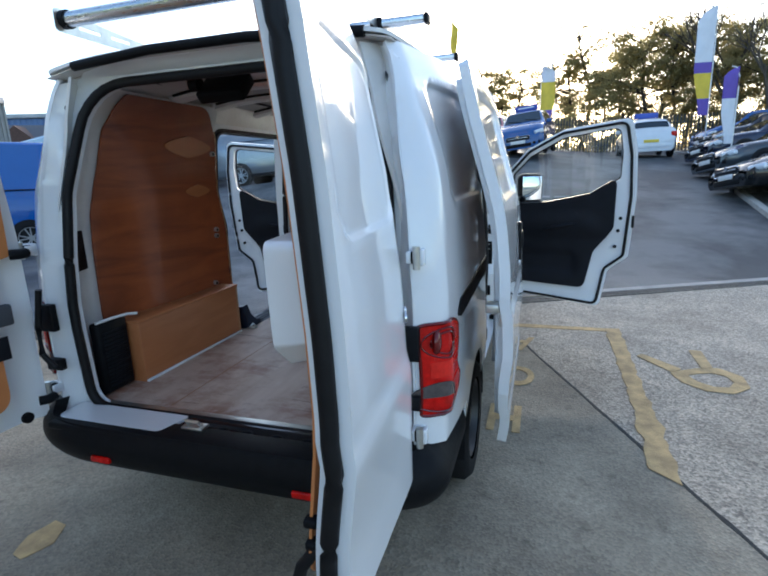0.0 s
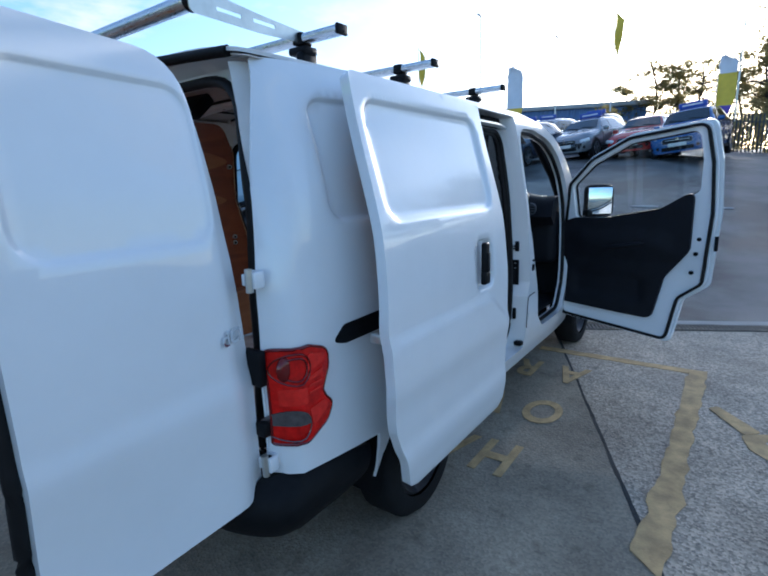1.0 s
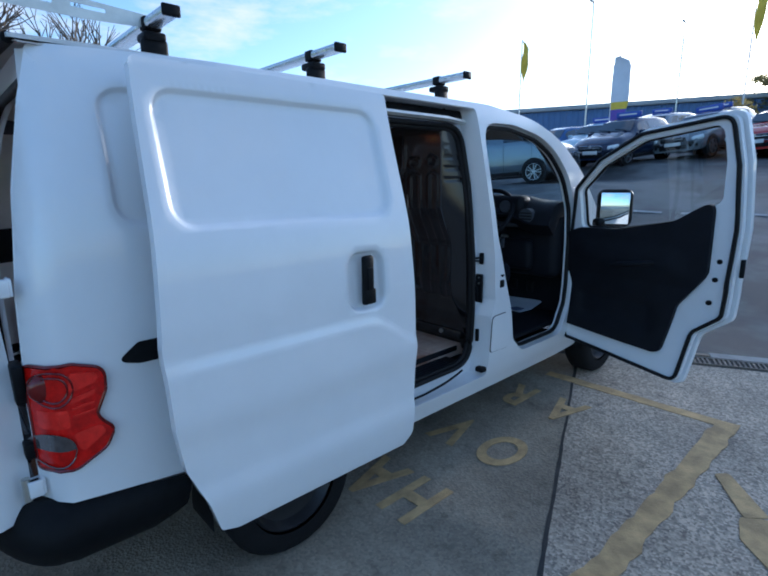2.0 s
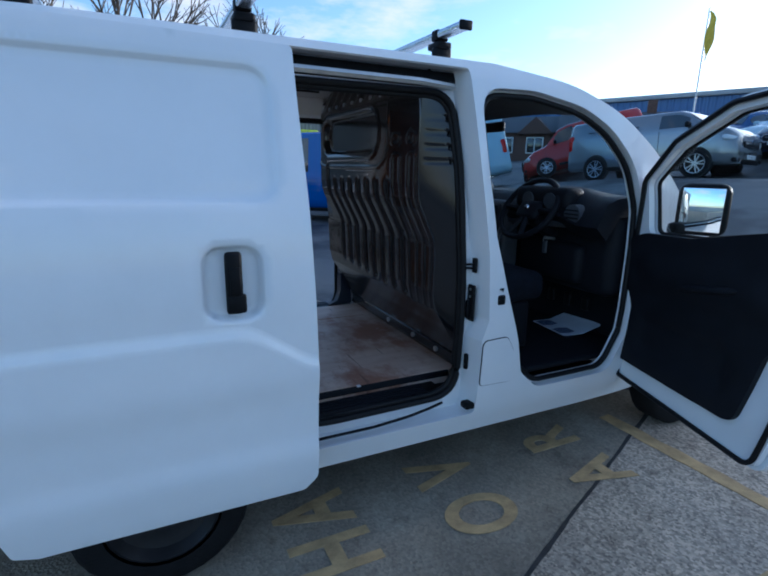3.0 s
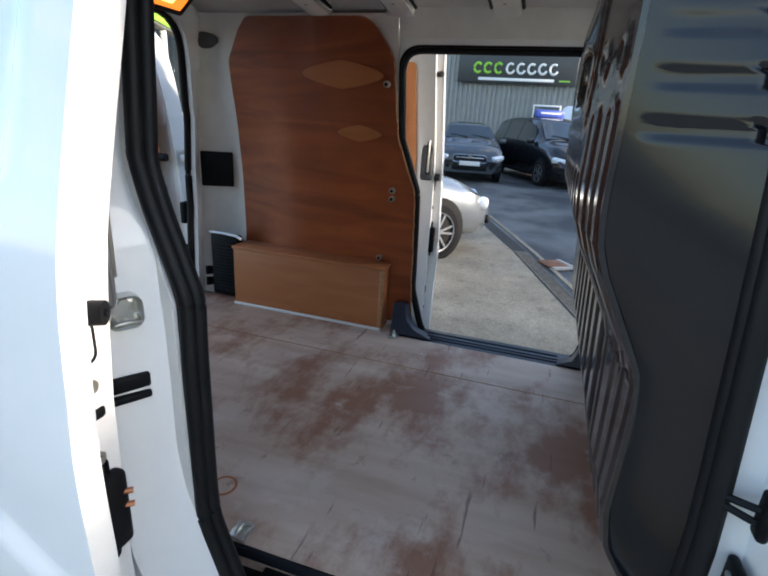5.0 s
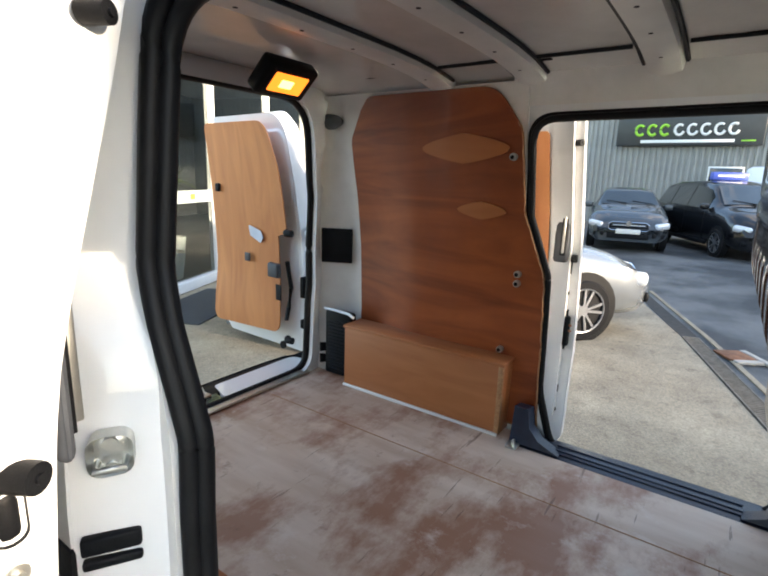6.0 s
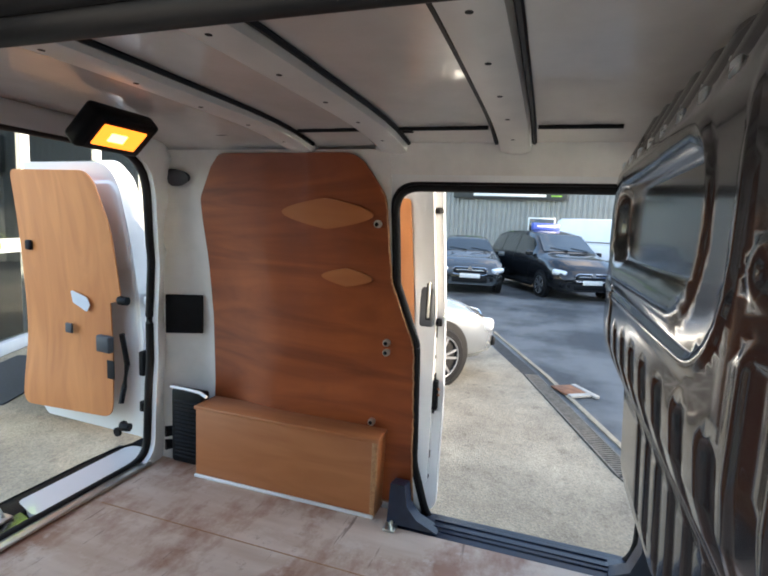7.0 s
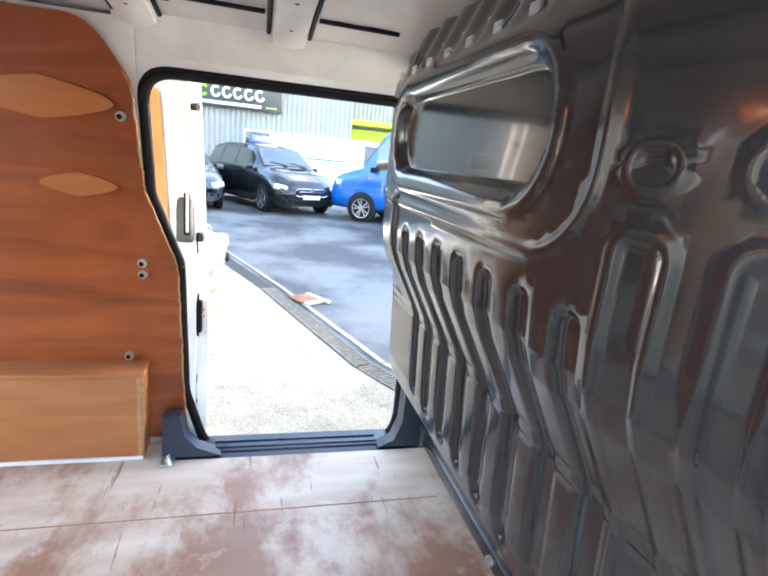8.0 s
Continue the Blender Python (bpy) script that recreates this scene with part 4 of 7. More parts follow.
    for hz in (1.245, 0.65):
        hg = part("hinge", block((0.014, 0.036, 0.05), (sx * 0.774, 0.101, hz), 0.004, bm=block((0.014, 0.044, 0.036), (sx * 0.736, 0.101, hz), 0.004, bm=block((0.046, 0.012, 0.05), (sx * 0.753, 0.120, hz), 0.004))), WHITE, van, "white rear door hinge")
        part("hinge_slot", block((0.022, 0.03, 0.038), (sx * 0.755, 0.097, hz), 0.003), BLACK, hg)
        part("hinge_pin", rod((sx * 0.761, 0.080, hz - 0.035), (sx * 0.761, 0.080, hz + 0.035), 0.011, 10), STEEL, hg)


def wheel(parent, x, y, sx, rim):
    w = part("wheel", turned([(-0.085, 0.20), (-0.0875, 0.27), (-0.06, 0.297), (0.06, 0.297), (0.0875, 0.27), (0.085, 0.20)], 32, caps=False), TYRE, parent, "worn black tyre", at=pose(x, y, 0.297))
    part("rim", turned([(sx * 0.02, 0.19), (sx * 0.075, 0.195), (sx * 0.08, 0.185), (sx * 0.04, 0.165), (sx * 0.03, 0.10), (sx * 0.06, 0.06), (sx * 0.06, 0.01)], 28), rim, w)
    return w


for sx in (1, -1):
    for y in (0.93, 3.80):
        wheel(van, sx * 0.745, y, sx, RIM_BLACK)
        b2 = bmesh.new()
        pts = arch(y, 0.35, -5, 185, 18)
        for k in range(len(pts) - 1):
            (ya, za), (yb, zb) = pts[k], pts[k + 1]
            b2.faces.new([b2.verts.new(p) for p in ((sx * 0.83, ya, za), (sx * 0.83, yb, zb), (sx * 0.645, yb, zb), (sx * 0.645, ya, za))])
        bmesh.ops.remove_doubles(b2, verts=b2.verts, dist=1e-4)
        part("wheel_arch", b2, BLACK, van)


# sliding doors, slid back along the flank
def slide_relief(y, z):
    d = box_dist(y, z, 0.485, 1.345, 1.378, 1.79, 0.08)
    r = -0.014 * (1 - smooth(-0.022, 0.0, d))
    zc = 0.985 - 0.135 * smooth(1.18, 1.46, y)
    r += 0.010 * smooth(zc + 0.035, zc - 0.02, z) * smooth(0.70, 0.85, z) - 0.004 * smooth(zc + 0.2, zc, z)
    r += 0.008 * smooth(0.60, 0.53, z)
    d = box_dist(y, z, 1.087, 1.276, 1.028, 1.262, 0.06)
    r -= 0.030 * (1 - smooth(-0.020, 0.0, d))
    return r


SLIDE_LINES = [ring_at(0.485, 1.345, 1.378, 1.79, 0.08, d) for d in (-0.022, -0.015, -0.007, 0.0)] + [ring_at(1.087, 1.276, 1.028, 1.262, 0.06, d) for d in (-0.020, -0.015, -0.010, -0.005, 0.0)]
for dz in (0.035, 0.017, -0.003, -0.02):
    SLIDE_LINES.append([(y, 0.985 - 0.135 * smooth(1.18, 1.46, y) + dz) for y in np.linspace(0.47, 1.46, 46)] + [(1.455, 0.985 - 0.135 + dz - 0.004)] + [(y, 0.985 - 0.135 * smooth(1.18, 1.46, y) + dz - 0.004) for y in np.linspace(1.45, 0.475, 46)])
SLIDE = rounded([(0.455, 1.868, 0.03), (1.418, 1.858, 0.02), (1.428, 1.3, 0.0), (1.440, 0.9, 0.0), (1.436, 0.42, 0.04), (1.39, 0.372, 0.03), (0.60, 0.382, 0.03), (0.54, 0.405, 0.02), (0.505, 0.52, 0.05), (0.445, 0.66, 0.08), (0.422, 0.8, 0.05), (0.412, 1.05, 0.1), (0.435, 1.40, 0.1)])
def door_x(z):
    return curve(SECTION, z) + 0.022 * smooth(1.9, 1.05, z) - 0.052 * smooth(1.25, 1.87, z)


for sx in (1, -1):
    def door_skin(y, z, s=sx, o=0.145):
        return (s * (door_x(z) + o + slide_relief(y, z)), y, z)
    sd = part("sliding_door", sheet(SLIDE, [], door_skin, 0.022, 0.035, sx, fine=0.022, lines=SLIDE_LINES), WHITE, van, "white sliding side door slid fully back")
    hb = block((0.024, 0.050, 0.19), (sx * 0.999, 1.182, 1.148), 0.010)
    hb = block((0.018, 0.058, 0.06), (sx * 1.003, 1.187, 1.085), 0.008, bm=hb)
    hb = block((0.008, 0.030, 0.085), (sx * 1.012, 1.184, 1.155), 0.003, bm=hb)
    part("handle", hb, BLACK, sd, "black pull handle")
    br = block((0.05, 0.06, 0.035), (sx * 0.945, 0.455, 1.0), 0.006)
    br = block((0.02, 0.04, 0.09), (sx * 0.975, 0.462, 0.975), 0.005, bm=br)
    part("roller_bracket", br, STEEL, sd, "cast steel roller bracket")
    yf, deep = (1.366, 0.026) if sx > 0 else (1.396, 0.080)
    inner = rounded([(0.50, 1.82, 0.05), (yf - 0.010, 1.82, 0.03), (yf, 1.3, 0.0), (yf, 0.50, 0.05), (0.66, 0.46, 0.05), (0.50, 0.75, 0.1)])
    part("inner_panel", sheet(inner, [], lambda y, z, s=sx: (s * (door_x(z) + 0.111), y, z), 0.06, 0.026, sx, fine=0.03), WHITE, sd, "cream-white inner pressing of the door")
    box = rounded([(1.14, 1.81, 0.02), (yf - 0.009, 1.81, 0.03), (yf + 0.001, 1.3, 0.0), (yf + 0.001, 0.51, 0.04), (1.14, 0.51, 0.02)])
    part("edge_box", sheet(box, [], lambda y, z, s=sx: (s * (door_x(z) + 0.110), y, z), 0.06, 0.110 - deep, sx, fine=0.03), WHITE, sd, "cream-white boxed front edge of the door")
    inn, off = ([(0.52, 1.72, 0.1), (1.10, 1.72, 0.1), (1.12, 1.2, 0.1), (1.12, 0.75, 0.06), (0.62, 0.75, 0.06), (0.55, 1.2, 0.1)], 0.084) if sx > 0 else ([(1.00, 1.745, 0.1), (1.300, 1.745, 0.02), (1.310, 1.2, 0.1), (1.310, 0.70, 0.02), (1.00, 0.70, 0.06)], deep - 0.010)
    part("door_lining", sheet(rounded(inn), [], lambda y, z, s=sx, o=off: (s * (door_x(z) + o), y, z), 0.1, 0.006, -sx), PLY_PALE, sd, "plywood lining on the inner face")
    hy, hx = yf - 0.034, sx * (door_x(1.3) + deep - 0.009)
    ih = part("inner_handle", block((0.02, 0.060, 0.23), (hx, hy, 1.345), 0.012), TRIM_GREY, sd, "grey inner handle plate")
    part("handle_slot", block((0.006, 0.022, 0.17), (hx - sx * 0.011, hy + 0.008, 1.345), 0.002), BLACK, ih)
    part("handle_bar", block((0.014, 0.009, 0.15), (hx - sx * 0.017, hy + 0.010, 1.345), 0.003), STEEL, ih)
    ex = deep + 0.030
    # the front edge: buffers, latch slots, bolts and the contact block
    for zz, r in ((1.245, 0.017), (1.705, 0.012)):
        bf = rod((sx * (door_x(zz) + ex + 0.006), yf - 0.006, zz), (sx * (door_x(zz) + ex - 0.008), yf + 0.020, zz), r * 1.05, 16, r2=r)
        part("buffer", rod((sx * (door_x(zz) + ex - 0.008), yf + 0.019, zz), (sx * (door_x(zz) + ex - 0.010), yf + 0.023, zz), r * 0.35, 10, bm=bf), BLACK, sd, "black rubber buffer")
    part("slot", block((0.030, 0.012, 0.062), (sx * (door_x(1.21) + ex + 0.012), yf - 0.002, 1.205), 0.014, 4), BLACK, sd)
    part("slot", block((0.028, 0.010, 0.020), (sx * (door_x(1.09) + ex - 0.002), yf - 0.001, 1.092), 0.006, bm=block((0.016, 0.010, 0.044), (sx * (door_x(1.09) + ex + 0.012), yf - 0.001, 1.086), 0.004)), BLACK, sd)
    for zz in (1.138, 1.022):
        part("bolt", rod((sx * (door_x(zz) + ex + 0.006), yf - 0.004, zz), (sx * (door_x(zz) + ex + 0.006), yf + 0.004, zz), 0.012, 12, bm=rod((sx * (door_x(zz) + ex + 0.006), yf, zz), (sx * (door_x(zz) + ex + 0.006), yf + 0.010, zz), 0.006, 8)), STEEL, sd)
    for zz, hh in ((0.654, 0.040), (0.552, 0.020)):
        part("slot", block((0.020, 0.010, hh), (sx * (door_x(zz) + ex), yf - 0.001, zz), 0.005, 2), BLACK, sd)
    lt = block((0.052, 0.026, 0.135), (sx * (door_x(0.92) + ex + 0.002), yf + 0.010, 0.925), 0.010, 3)
    lt = block((0.030, 0.010, 0.19), (sx * (door_x(0.92) + ex + 0.010), yf + 0.003, 0.930), 0.012, 3, bm=lt)
    contact = part("contact_block", lt, BLACK, sd, "black contact block on the door edge")
    for dz in (0.955, 0.930):
        part("contact_pin", rod((sx * (door_x(0.92) + ex - 0.014), yf + 0.020, dz), (sx * (door_x(0.92) + ex - 0.022), yf + 0.030, dz), 0.0045, 8), COPPER, contact)


# rear doors, swung out past square
def rear_door(sx, width, swing, pivot):
    """Built shut and flat, x from the hinge inward, then turned about its hinge."""
    top = 1.86
    out = rounded([(0.0, 0.545, 0.03), (0.0, 1.0, 0.0), (0.012, 1.3, 0.1), (0.045, 1.60, 0.1), (0.10, top, 0.14), (width, top + 0.015, 0.02), (width, 0.60, 0.03), (width - 0.06, 0.535, 0.05)])

    panel = [ring_at(0.07, width - 0.05, 1.36, 1.785, 0.08, d) for d in (-0.020, -0.014, -0.006, 0.0)]

    def skin(u, z, o=0.0):
        d = box_dist(u, z, 0.07, width - 0.05, 1.36, 1.785, 0.08)
        r = -0.010 * (1 - smooth(-0.020, 0.0, d))
        r += 0.010 * smooth(0.98, 0.92, z)
        f = u / width
        y = -(0.085 + r) + (rear_y(z) - 0.115) * (0.95 - 0.48 * f) + f * 0.035 * smooth(1.05, 0.65, z) + 0.035 * smooth(0.10, 0.0, u) - o
        return (-sx * u, y, z)
    d = part("rear_door", sheet(out, [], skin, 0.024, 0.072, -1, fine=0.028, lines=panel), WHITE, van, "white rear cargo door standing open", at=pose(sx * pivot, 0.092 if sx > 0 else 0.06, 0, 0, 0, swing))
    if sx > 0:
        edge = [Vector(skin(width + 0.009 - (0.05 if z < 0.6 else 0), z)) + Vector((0, 0.040, 0)) for z in np.linspace(0.56, 1.84, 40)]
        part("centre_seal", tube(edge, 0.0185, 10), RUBBER, d, "black rubber seal down the free edge")
    lin = rounded([(0.165, 0.66, 0.07), (0.155, 1.22, 0.01), (0.075, 1.24, 0.01), (0.09, 1.6, 0.1), (0.15, 1.815, 0.1), (width - 0.025, 1.83, 0.05), (width - 0.02, 0.62, 0.06)])
    pl = part("door_lining", sheet(lin, [], lambda u, z: (-sx * u, -0.006 + (rear_y(z) - 0.115) * (0.95 - 0.48 * u / width) + u / width * 0.035 * smooth(1.05, 0.65, z), z), 0.08, 0.006, -1), PLY_PALE, d, "pale plywood door lining")
    if sx < 0:
        part("tape", sheet(rounded([(width * 0.48, 1.20, 0.01), (width * 0.50, 1.26, 0.01), (width * 0.36, 1.235, 0.01), (width * 0.33, 1.20, 0.01), (width * 0.36, 1.165, 0.01)]), [], lambda u, z: (u, 0.022, z), 0.1, 0.003, -1), PAPER, pl, "torn patch of masking tape")
        part("hook", block((0.04, 0.02, 0.05), (width * 0.86, 0.03, 1.46), 0.008), TRIM, pl)
    part("lock_plate", block((0.05, 0.012, 0.05), (-sx * (width * 0.52), 0.022, 1.07), 0.006), TRIM_GREY, pl)
    part("catch", block((0.09, 0.03, 0.08), (-sx * 0.165, 0.03, 1.03), 0.008), TRIM_GREY, d)
    part("warning_sticker", block((0.05, 0.003, 0.09), (-sx * 0.16, 0.008, 0.90), 0.001), TRIM, d)
    for zz in (1.27, 0.60):
        part("grommet", rod((-sx * 0.125, 0.0, zz), (-sx * 0.125, 0.012, zz), 0.022, 14), BLACK, d)
    for zz in (1.245, 0.65):
        arm = tube([(-sx * 0.02, 0.02, zz), (-sx * 0.05, 0.03, zz), (-sx * 0.075, 0.012, zz)], 0.02, 8)
        part("hinge_arm", arm, BLACK, d)
    part("check_strap", tube([(-sx * 0.02, 0.05, 1.10), (-sx * 0.03, 0.02, 0.95), (-sx * 0.04, 0.03, 0.84), (-sx * 0.02, 0.06, 0.78)], 0.012, 8), RUBBER, d, "black door check strap")
    return d


rd_right = rear_door(1, 0.635, 93.4, 0.660)
rear_door(-1, 0.835, -96, 0.700)
cover_out = rounded([(-0.22, 1.10, 0.03), (-0.255, 1.07, 0.02), (-0.475, 1.075, 0.02), (-0.525, 1.13, 0.03), (-0.535, 1.365, 0.025), (-0.22, 1.375, 0.03)])
cover = part("inner_cover", sheet(cover_out, [], lambda u, z: (u, 0.115 - 0.02 * smooth(1.15, 1.05, z), z), 0.03, 0.105, -1), WHITE, rd_right, "white plastic cover on the inner face")
part("cap", rod((-0.40, 0.112, 1.335), (-0.40, 0.119, 1.335), 0.024, 20), INNER_WHITE, cover)
for k in range(2):
    part("rubber_stop", block((0.03, 0.03, 0.02), (-0.615, 0.02, 0.78 - 0.055 * k), 0.006), BLACK, rd_right)
part("strap_end", tube([(-0.60, 0.02, 0.70), (-0.615, 0.05, 0.66), (-0.60, 0.07, 0.60)], 0.014, 8), RUBBER, rd_right)
cu = bpy.data.curves.new("badge_text", "FONT")
cu.body, cu.size, cu.align_x, cu.align_y, cu.offset, cu.extrude = "dCi", 0.062, "CENTER", "CENTER", 0.0012, 0.003
tmp = bpy.data.objects.new("tmp", cu)
scene.collection.objects.link(tmp)
bpy.context.view_layer.update()
badge_mesh = bpy.data.meshes.new_from_object(tmp.evaluated_get(bpy.context.evaluated_depsgraph_get()))
bpy.data.objects.remove(tmp)
badge_mesh.materials.clear()
badge_mesh.materials.append(CHROME)
badge = new("badge", badge_mesh)
badge.parent = rd_right
badge.matrix_basis = pose(-0.078, -0.0755, 1.088, 90, 0, 14)
tagged(badge, "chrome letter badge")


# front doors
DOOR = rounded([(0.0, 0.40, 0.03), (0.0, 1.18, 0.05), (0.03, 1.475, 0.06), (0.20, 1.66, 0.12), (0.47, 1.80, 0.15), (0.94, 1.855, 0.06), (0.985, 1.60, 0.1), (1.0, 1.26, 0.1), (0.97, 0.76, 0.06), (0.83, 0.64, 0.08), (0.785, 0.325, 0.05)])
WIN = rounded([(0.10, 1.20, 0.04), (0.075, 1.45, 0.06), (0.22, 1.60, 0.1), (0.47, 1.735, 0.12), (0.87, 1.79, 0.06), (0.895, 1.60, 0.05), (0.89, 1.40, 0.05), (0.70, 1.28, 0.15), (0.35, 1.21, 0.1)])


def front_door(sx, swing):
    def skin(u, z, o=0.0):
        lean = curve(SECTION, z) - 0.845
        return (sx * (lean - o + 0.012 * smooth(0.98, 0.90, z) * smooth(0.5, 0.7, z)), -u, z)
    d = part("front_door", sheet(DOOR, [WIN], skin, 0.045, 0.03, -sx, fine=0.035), WHITE, van, "white cab door standing wide open", at=pose(sx * 0.80, 3.30, 0, 0, 0, swing))
    part("inner_frame", sheet([(0.5 + (u - 0.5) * 0.97, 1.1 + (z - 1.1) * 0.97) for u, z in DOOR], [WIN], lambda u, z: skin(u, z, 0.045), 0.08, 0.03, -sx, fine=0.05), WHITE, d)
    trim = rounded([(0.02, 0.53, 0.03), (0.02, 1.17, 0.03), (0.10, 1.205, 0.04), (0.35, 1.215, 0.1), (0.68, 1.285, 0.15), (0.865, 1.41, 0.04), (0.86, 1.0, 0.1), (0.72, 0.80, 0.1), (0.665, 0.49, 0.06)])

    def trim_fn(u, z):
        r = 0.075 + 0.018 * smooth(0.06, -0.06, box_dist(u, z, 0.12, 0.72, 0.98, 1.10, 0.05)) - 0.02 * smooth(0.02, -0.03, box_dist(u, z, 0.10, 0.60, 0.60, 0.80, 0.06))
        return skin(u, z, r)
    tp = part("door_trim", sheet(trim, [], trim_fn, 0.03, 0.03, -sx, fine=0.05), TRIM, d, "dark grey moulded door trim")
    part("inner_handle", block((0.02, 0.09, 0.025), (sx * -0.10, -0.26, 1.06), 0.008), TRIM_GREY, tp)
    part("door_pull", tube([(sx * -0.095, -0.30, 0.98), (sx * -0.13, -0.40, 1.0), (sx * -0.13, -0.56, 1.03), (sx * -0.095, -0.64, 1.05)], 0.016, 8), TRIM, tp)
    gl = part("window_glass", sheet(WIN, [], lambda u, z: skin(u, z, 0.012), 0.12, 0.004, -sx), GLASS, d, "clear side window")
    gl.visible_shadow = False
    part("window_seal", tube([skin(u, z, 0.015) for u, z in dense(WIN, 0.04)], 0.012, 6, True), RUBBER, d)
    part("door_seal", tube([skin(0.5 + (u - 0.5) * 0.93, 1.1 + (z - 1.1) * 0.95, 0.085) for u, z in dense(DOOR, 0.04)], 0.011, 6, True), RUBBER, d)
    mrot = Matrix.Rotation(radians(-54 * sx), 4, "Z")
    mc = Vector((sx * 0.13, -0.17, 1.325))
    ms = block((0.21, 0.10, 0.25), mc, 0.045, 3, rot=mrot)
    ms = block((0.10, 0.06, 0.06), (sx * 0.05, -0.13, 1.23), 0.02, bm=ms)
    mh = part("mirror_housing", ms, BLACK, d, "black door mirror housing")
    part("mirror_glass", block((0.165, 0.006, 0.205), mc + mrot @ Vector((0, -0.050, 0)), 0.002, rot=mrot), MIRROR, mh, "mirror glass")
    part("latch", block((0.02, 0.02, 0.10), (sx * -0.03, -0.985, 1.05), 0.005), BLACK, d)
    for zz in (1.16, 1.08, 0.98, 0.85):
        part("fixing", rod((sx * -0.084, -0.905 + (1.1 - zz) * 0.12, zz), (sx * -0.072, -0.905 + (1.1 - zz) * 0.12, zz), 0.014, 10), BLACK, d)
    return d


front_door(1, 78.5)
front_door(-1, -78)

# cab front
def bonnet(x, y):
    return (x, y, curve([(3.60, 1.15), (3.80, 1.13), (4.25, 1.04), (4.43, 0.93), (4.53, 0.75), (4.56, 0.5)], y) - 0.06 * (abs(x) / 0.7) ** 3)


part("bonnet", sheet(rounded([(-0.70, 3.60, 0.05), (0.70, 3.60, 0.05), (0.62, 4.36, 0.1), (0.45, 4.53, 0.1), (-0.45, 4.53, 0.1), (-0.62, 4.36, 0.1)]), [], bonnet, 0.08, 0.02), WHITE, van, "white short sloping bonnet")
part("front_bumper", sheet([(-0.66, 0.25), (0.66, 0.25), (0.66, 0.85), (-0.66, 0.85)], [], lambda x, z: (x, 4.57 - 0.18 * (abs(x) / 0.66) ** 3, z), 0.1, 0.05, -1), BLACK, van, "black plastic front bumper")
ws = part("windscreen", sheet([(-1, 0), (1, 0), (1, 1), (-1, 1)], [], lambda u, v: (u * (0.70 - 0.09 * v), 3.70 - 0.70 * v + 0.05 * (1 - u * u), 1.22 + 0.64 * v), 0.12, 0.005), SCREEN_GLASS, van, "clear raked windscreen")
ws.visible_shadow = False
b2 = sheet([(-0.765, 2.97), (0.765, 2.97), (0.745, 3.30), (0.70, 3.62), (-0.70, 3.62), (-0.745, 3.30), (-0.765, 2.97)][:6], [], lambda x, y: (x, y, curve([(2.97, 1.22), (3.02, 1.33), (3.12, 1.365), (3.3, 1.37), (3.62, 1.27)], y) + 0.05 * smooth(0.26, 0.10, abs(x - 0.38)) * smooth(3.4, 3.1, y)), 0.06, 0.10)
dash = part("dashboard", b2, TRIM, van, "dark grey moulded dashboard")
part("dash_lower", block((1.50, 0.22, 0.46), (0, 3.24, 1.06), 0.06, 3), TRIM, dash)
part("knee_panel", block((0.46, 0.10, 0.22), (0.36, 3.12, 0.99), 0.04, 3), TRIM, dash)
part("dash_strip", tube([(-0.66, 3.06, 1.215), (-0.3, 3.0, 1.20), (0.1, 3.0, 1.20), (0.62, 3.06, 1.215)], 0.022, 8), TRIM_GREY, dash, "grey dash strip")
for xv in (-0.56, 0.60):
    vt = part("side_vent", rod((xv, 2.975, 1.275), (xv, 3.06, 1.275), 0.05, 18), TRIM_GREY, dash)
    for k in range(3):
        part("vent_slat", block((0.085, 0.006, 0.008), (xv, 2.972, 1.255 + 0.02 * k), 0.002), TRIM, vt)
part("dial_binnacle", block((0.40, 0.14, 0.13), (0.37, 3.04, 1.345), 0.04, 3), TRIM, dash)
for xd in (0.29, 0.45):
    part("dial", rod((xd, 2.964, 1.335), (xd, 2.975, 1.335), 0.042, 20), TRIM_GREY, dash, "round instrument dial")
for sgn in (-1, 1):
    part("stalk", rod((0.334, 2.99, 1.245), (0.334 + sgn * 0.19, 2.965, 1.265), 0.009, 8), TRIM, van)
key = part("ignition_key", rod((0.43, 3.05, 1.12), (0.43, 2.98, 1.13), 0.010, 8), STEEL, van, "ignition key with a hanging fob")
part("key_fob", block((0.03, 0.012, 0.07), (0.43, 2.985, 1.075), 0.006), TRIM_GREY, key)
part("key_ring", tube([(0.43 + 0.016 * math.cos(a), 2.985, 1.115 + 0.016 * math.sin(a)) for a in np.linspace(0, math.tau, 13)[:-1]], 0.002, 5, True), STEEL, key)
for k in range(3):
    part("pedal", block((0.05, 0.02, 0.08), (0.22 + 0.13 * k, 3.30, 0.72), 0.008), RUBBER, van)
part("footwell", block((1.5, 0.04, 0.75), (0, 3.42, 0.85), 0.01), TRIM, van)
bb = sheet(rounded([(0.12, 0, 0.1), (0.62, 0, 0.1), (0.56, 0.17, 0.1), (0.18, 0.17, 0.1)]), [], lambda x, v: (x, 3.0 + v * 0.35, 1.26 + v * 0.45), 0.05, 0.06)
part("instrument_hood", bb, TRIM, dash)
cp = part("centre_console", block((0.32, 0.14, 0.42), (-0.04, 3.02, 1.10), 0.03, 3), TRIM_GREY, dash, "grey centre console")
part("radio", block((0.17, 0.02, 0.06), (-0.03, 2.945, 1.25), 0.004), TRIM, cp)
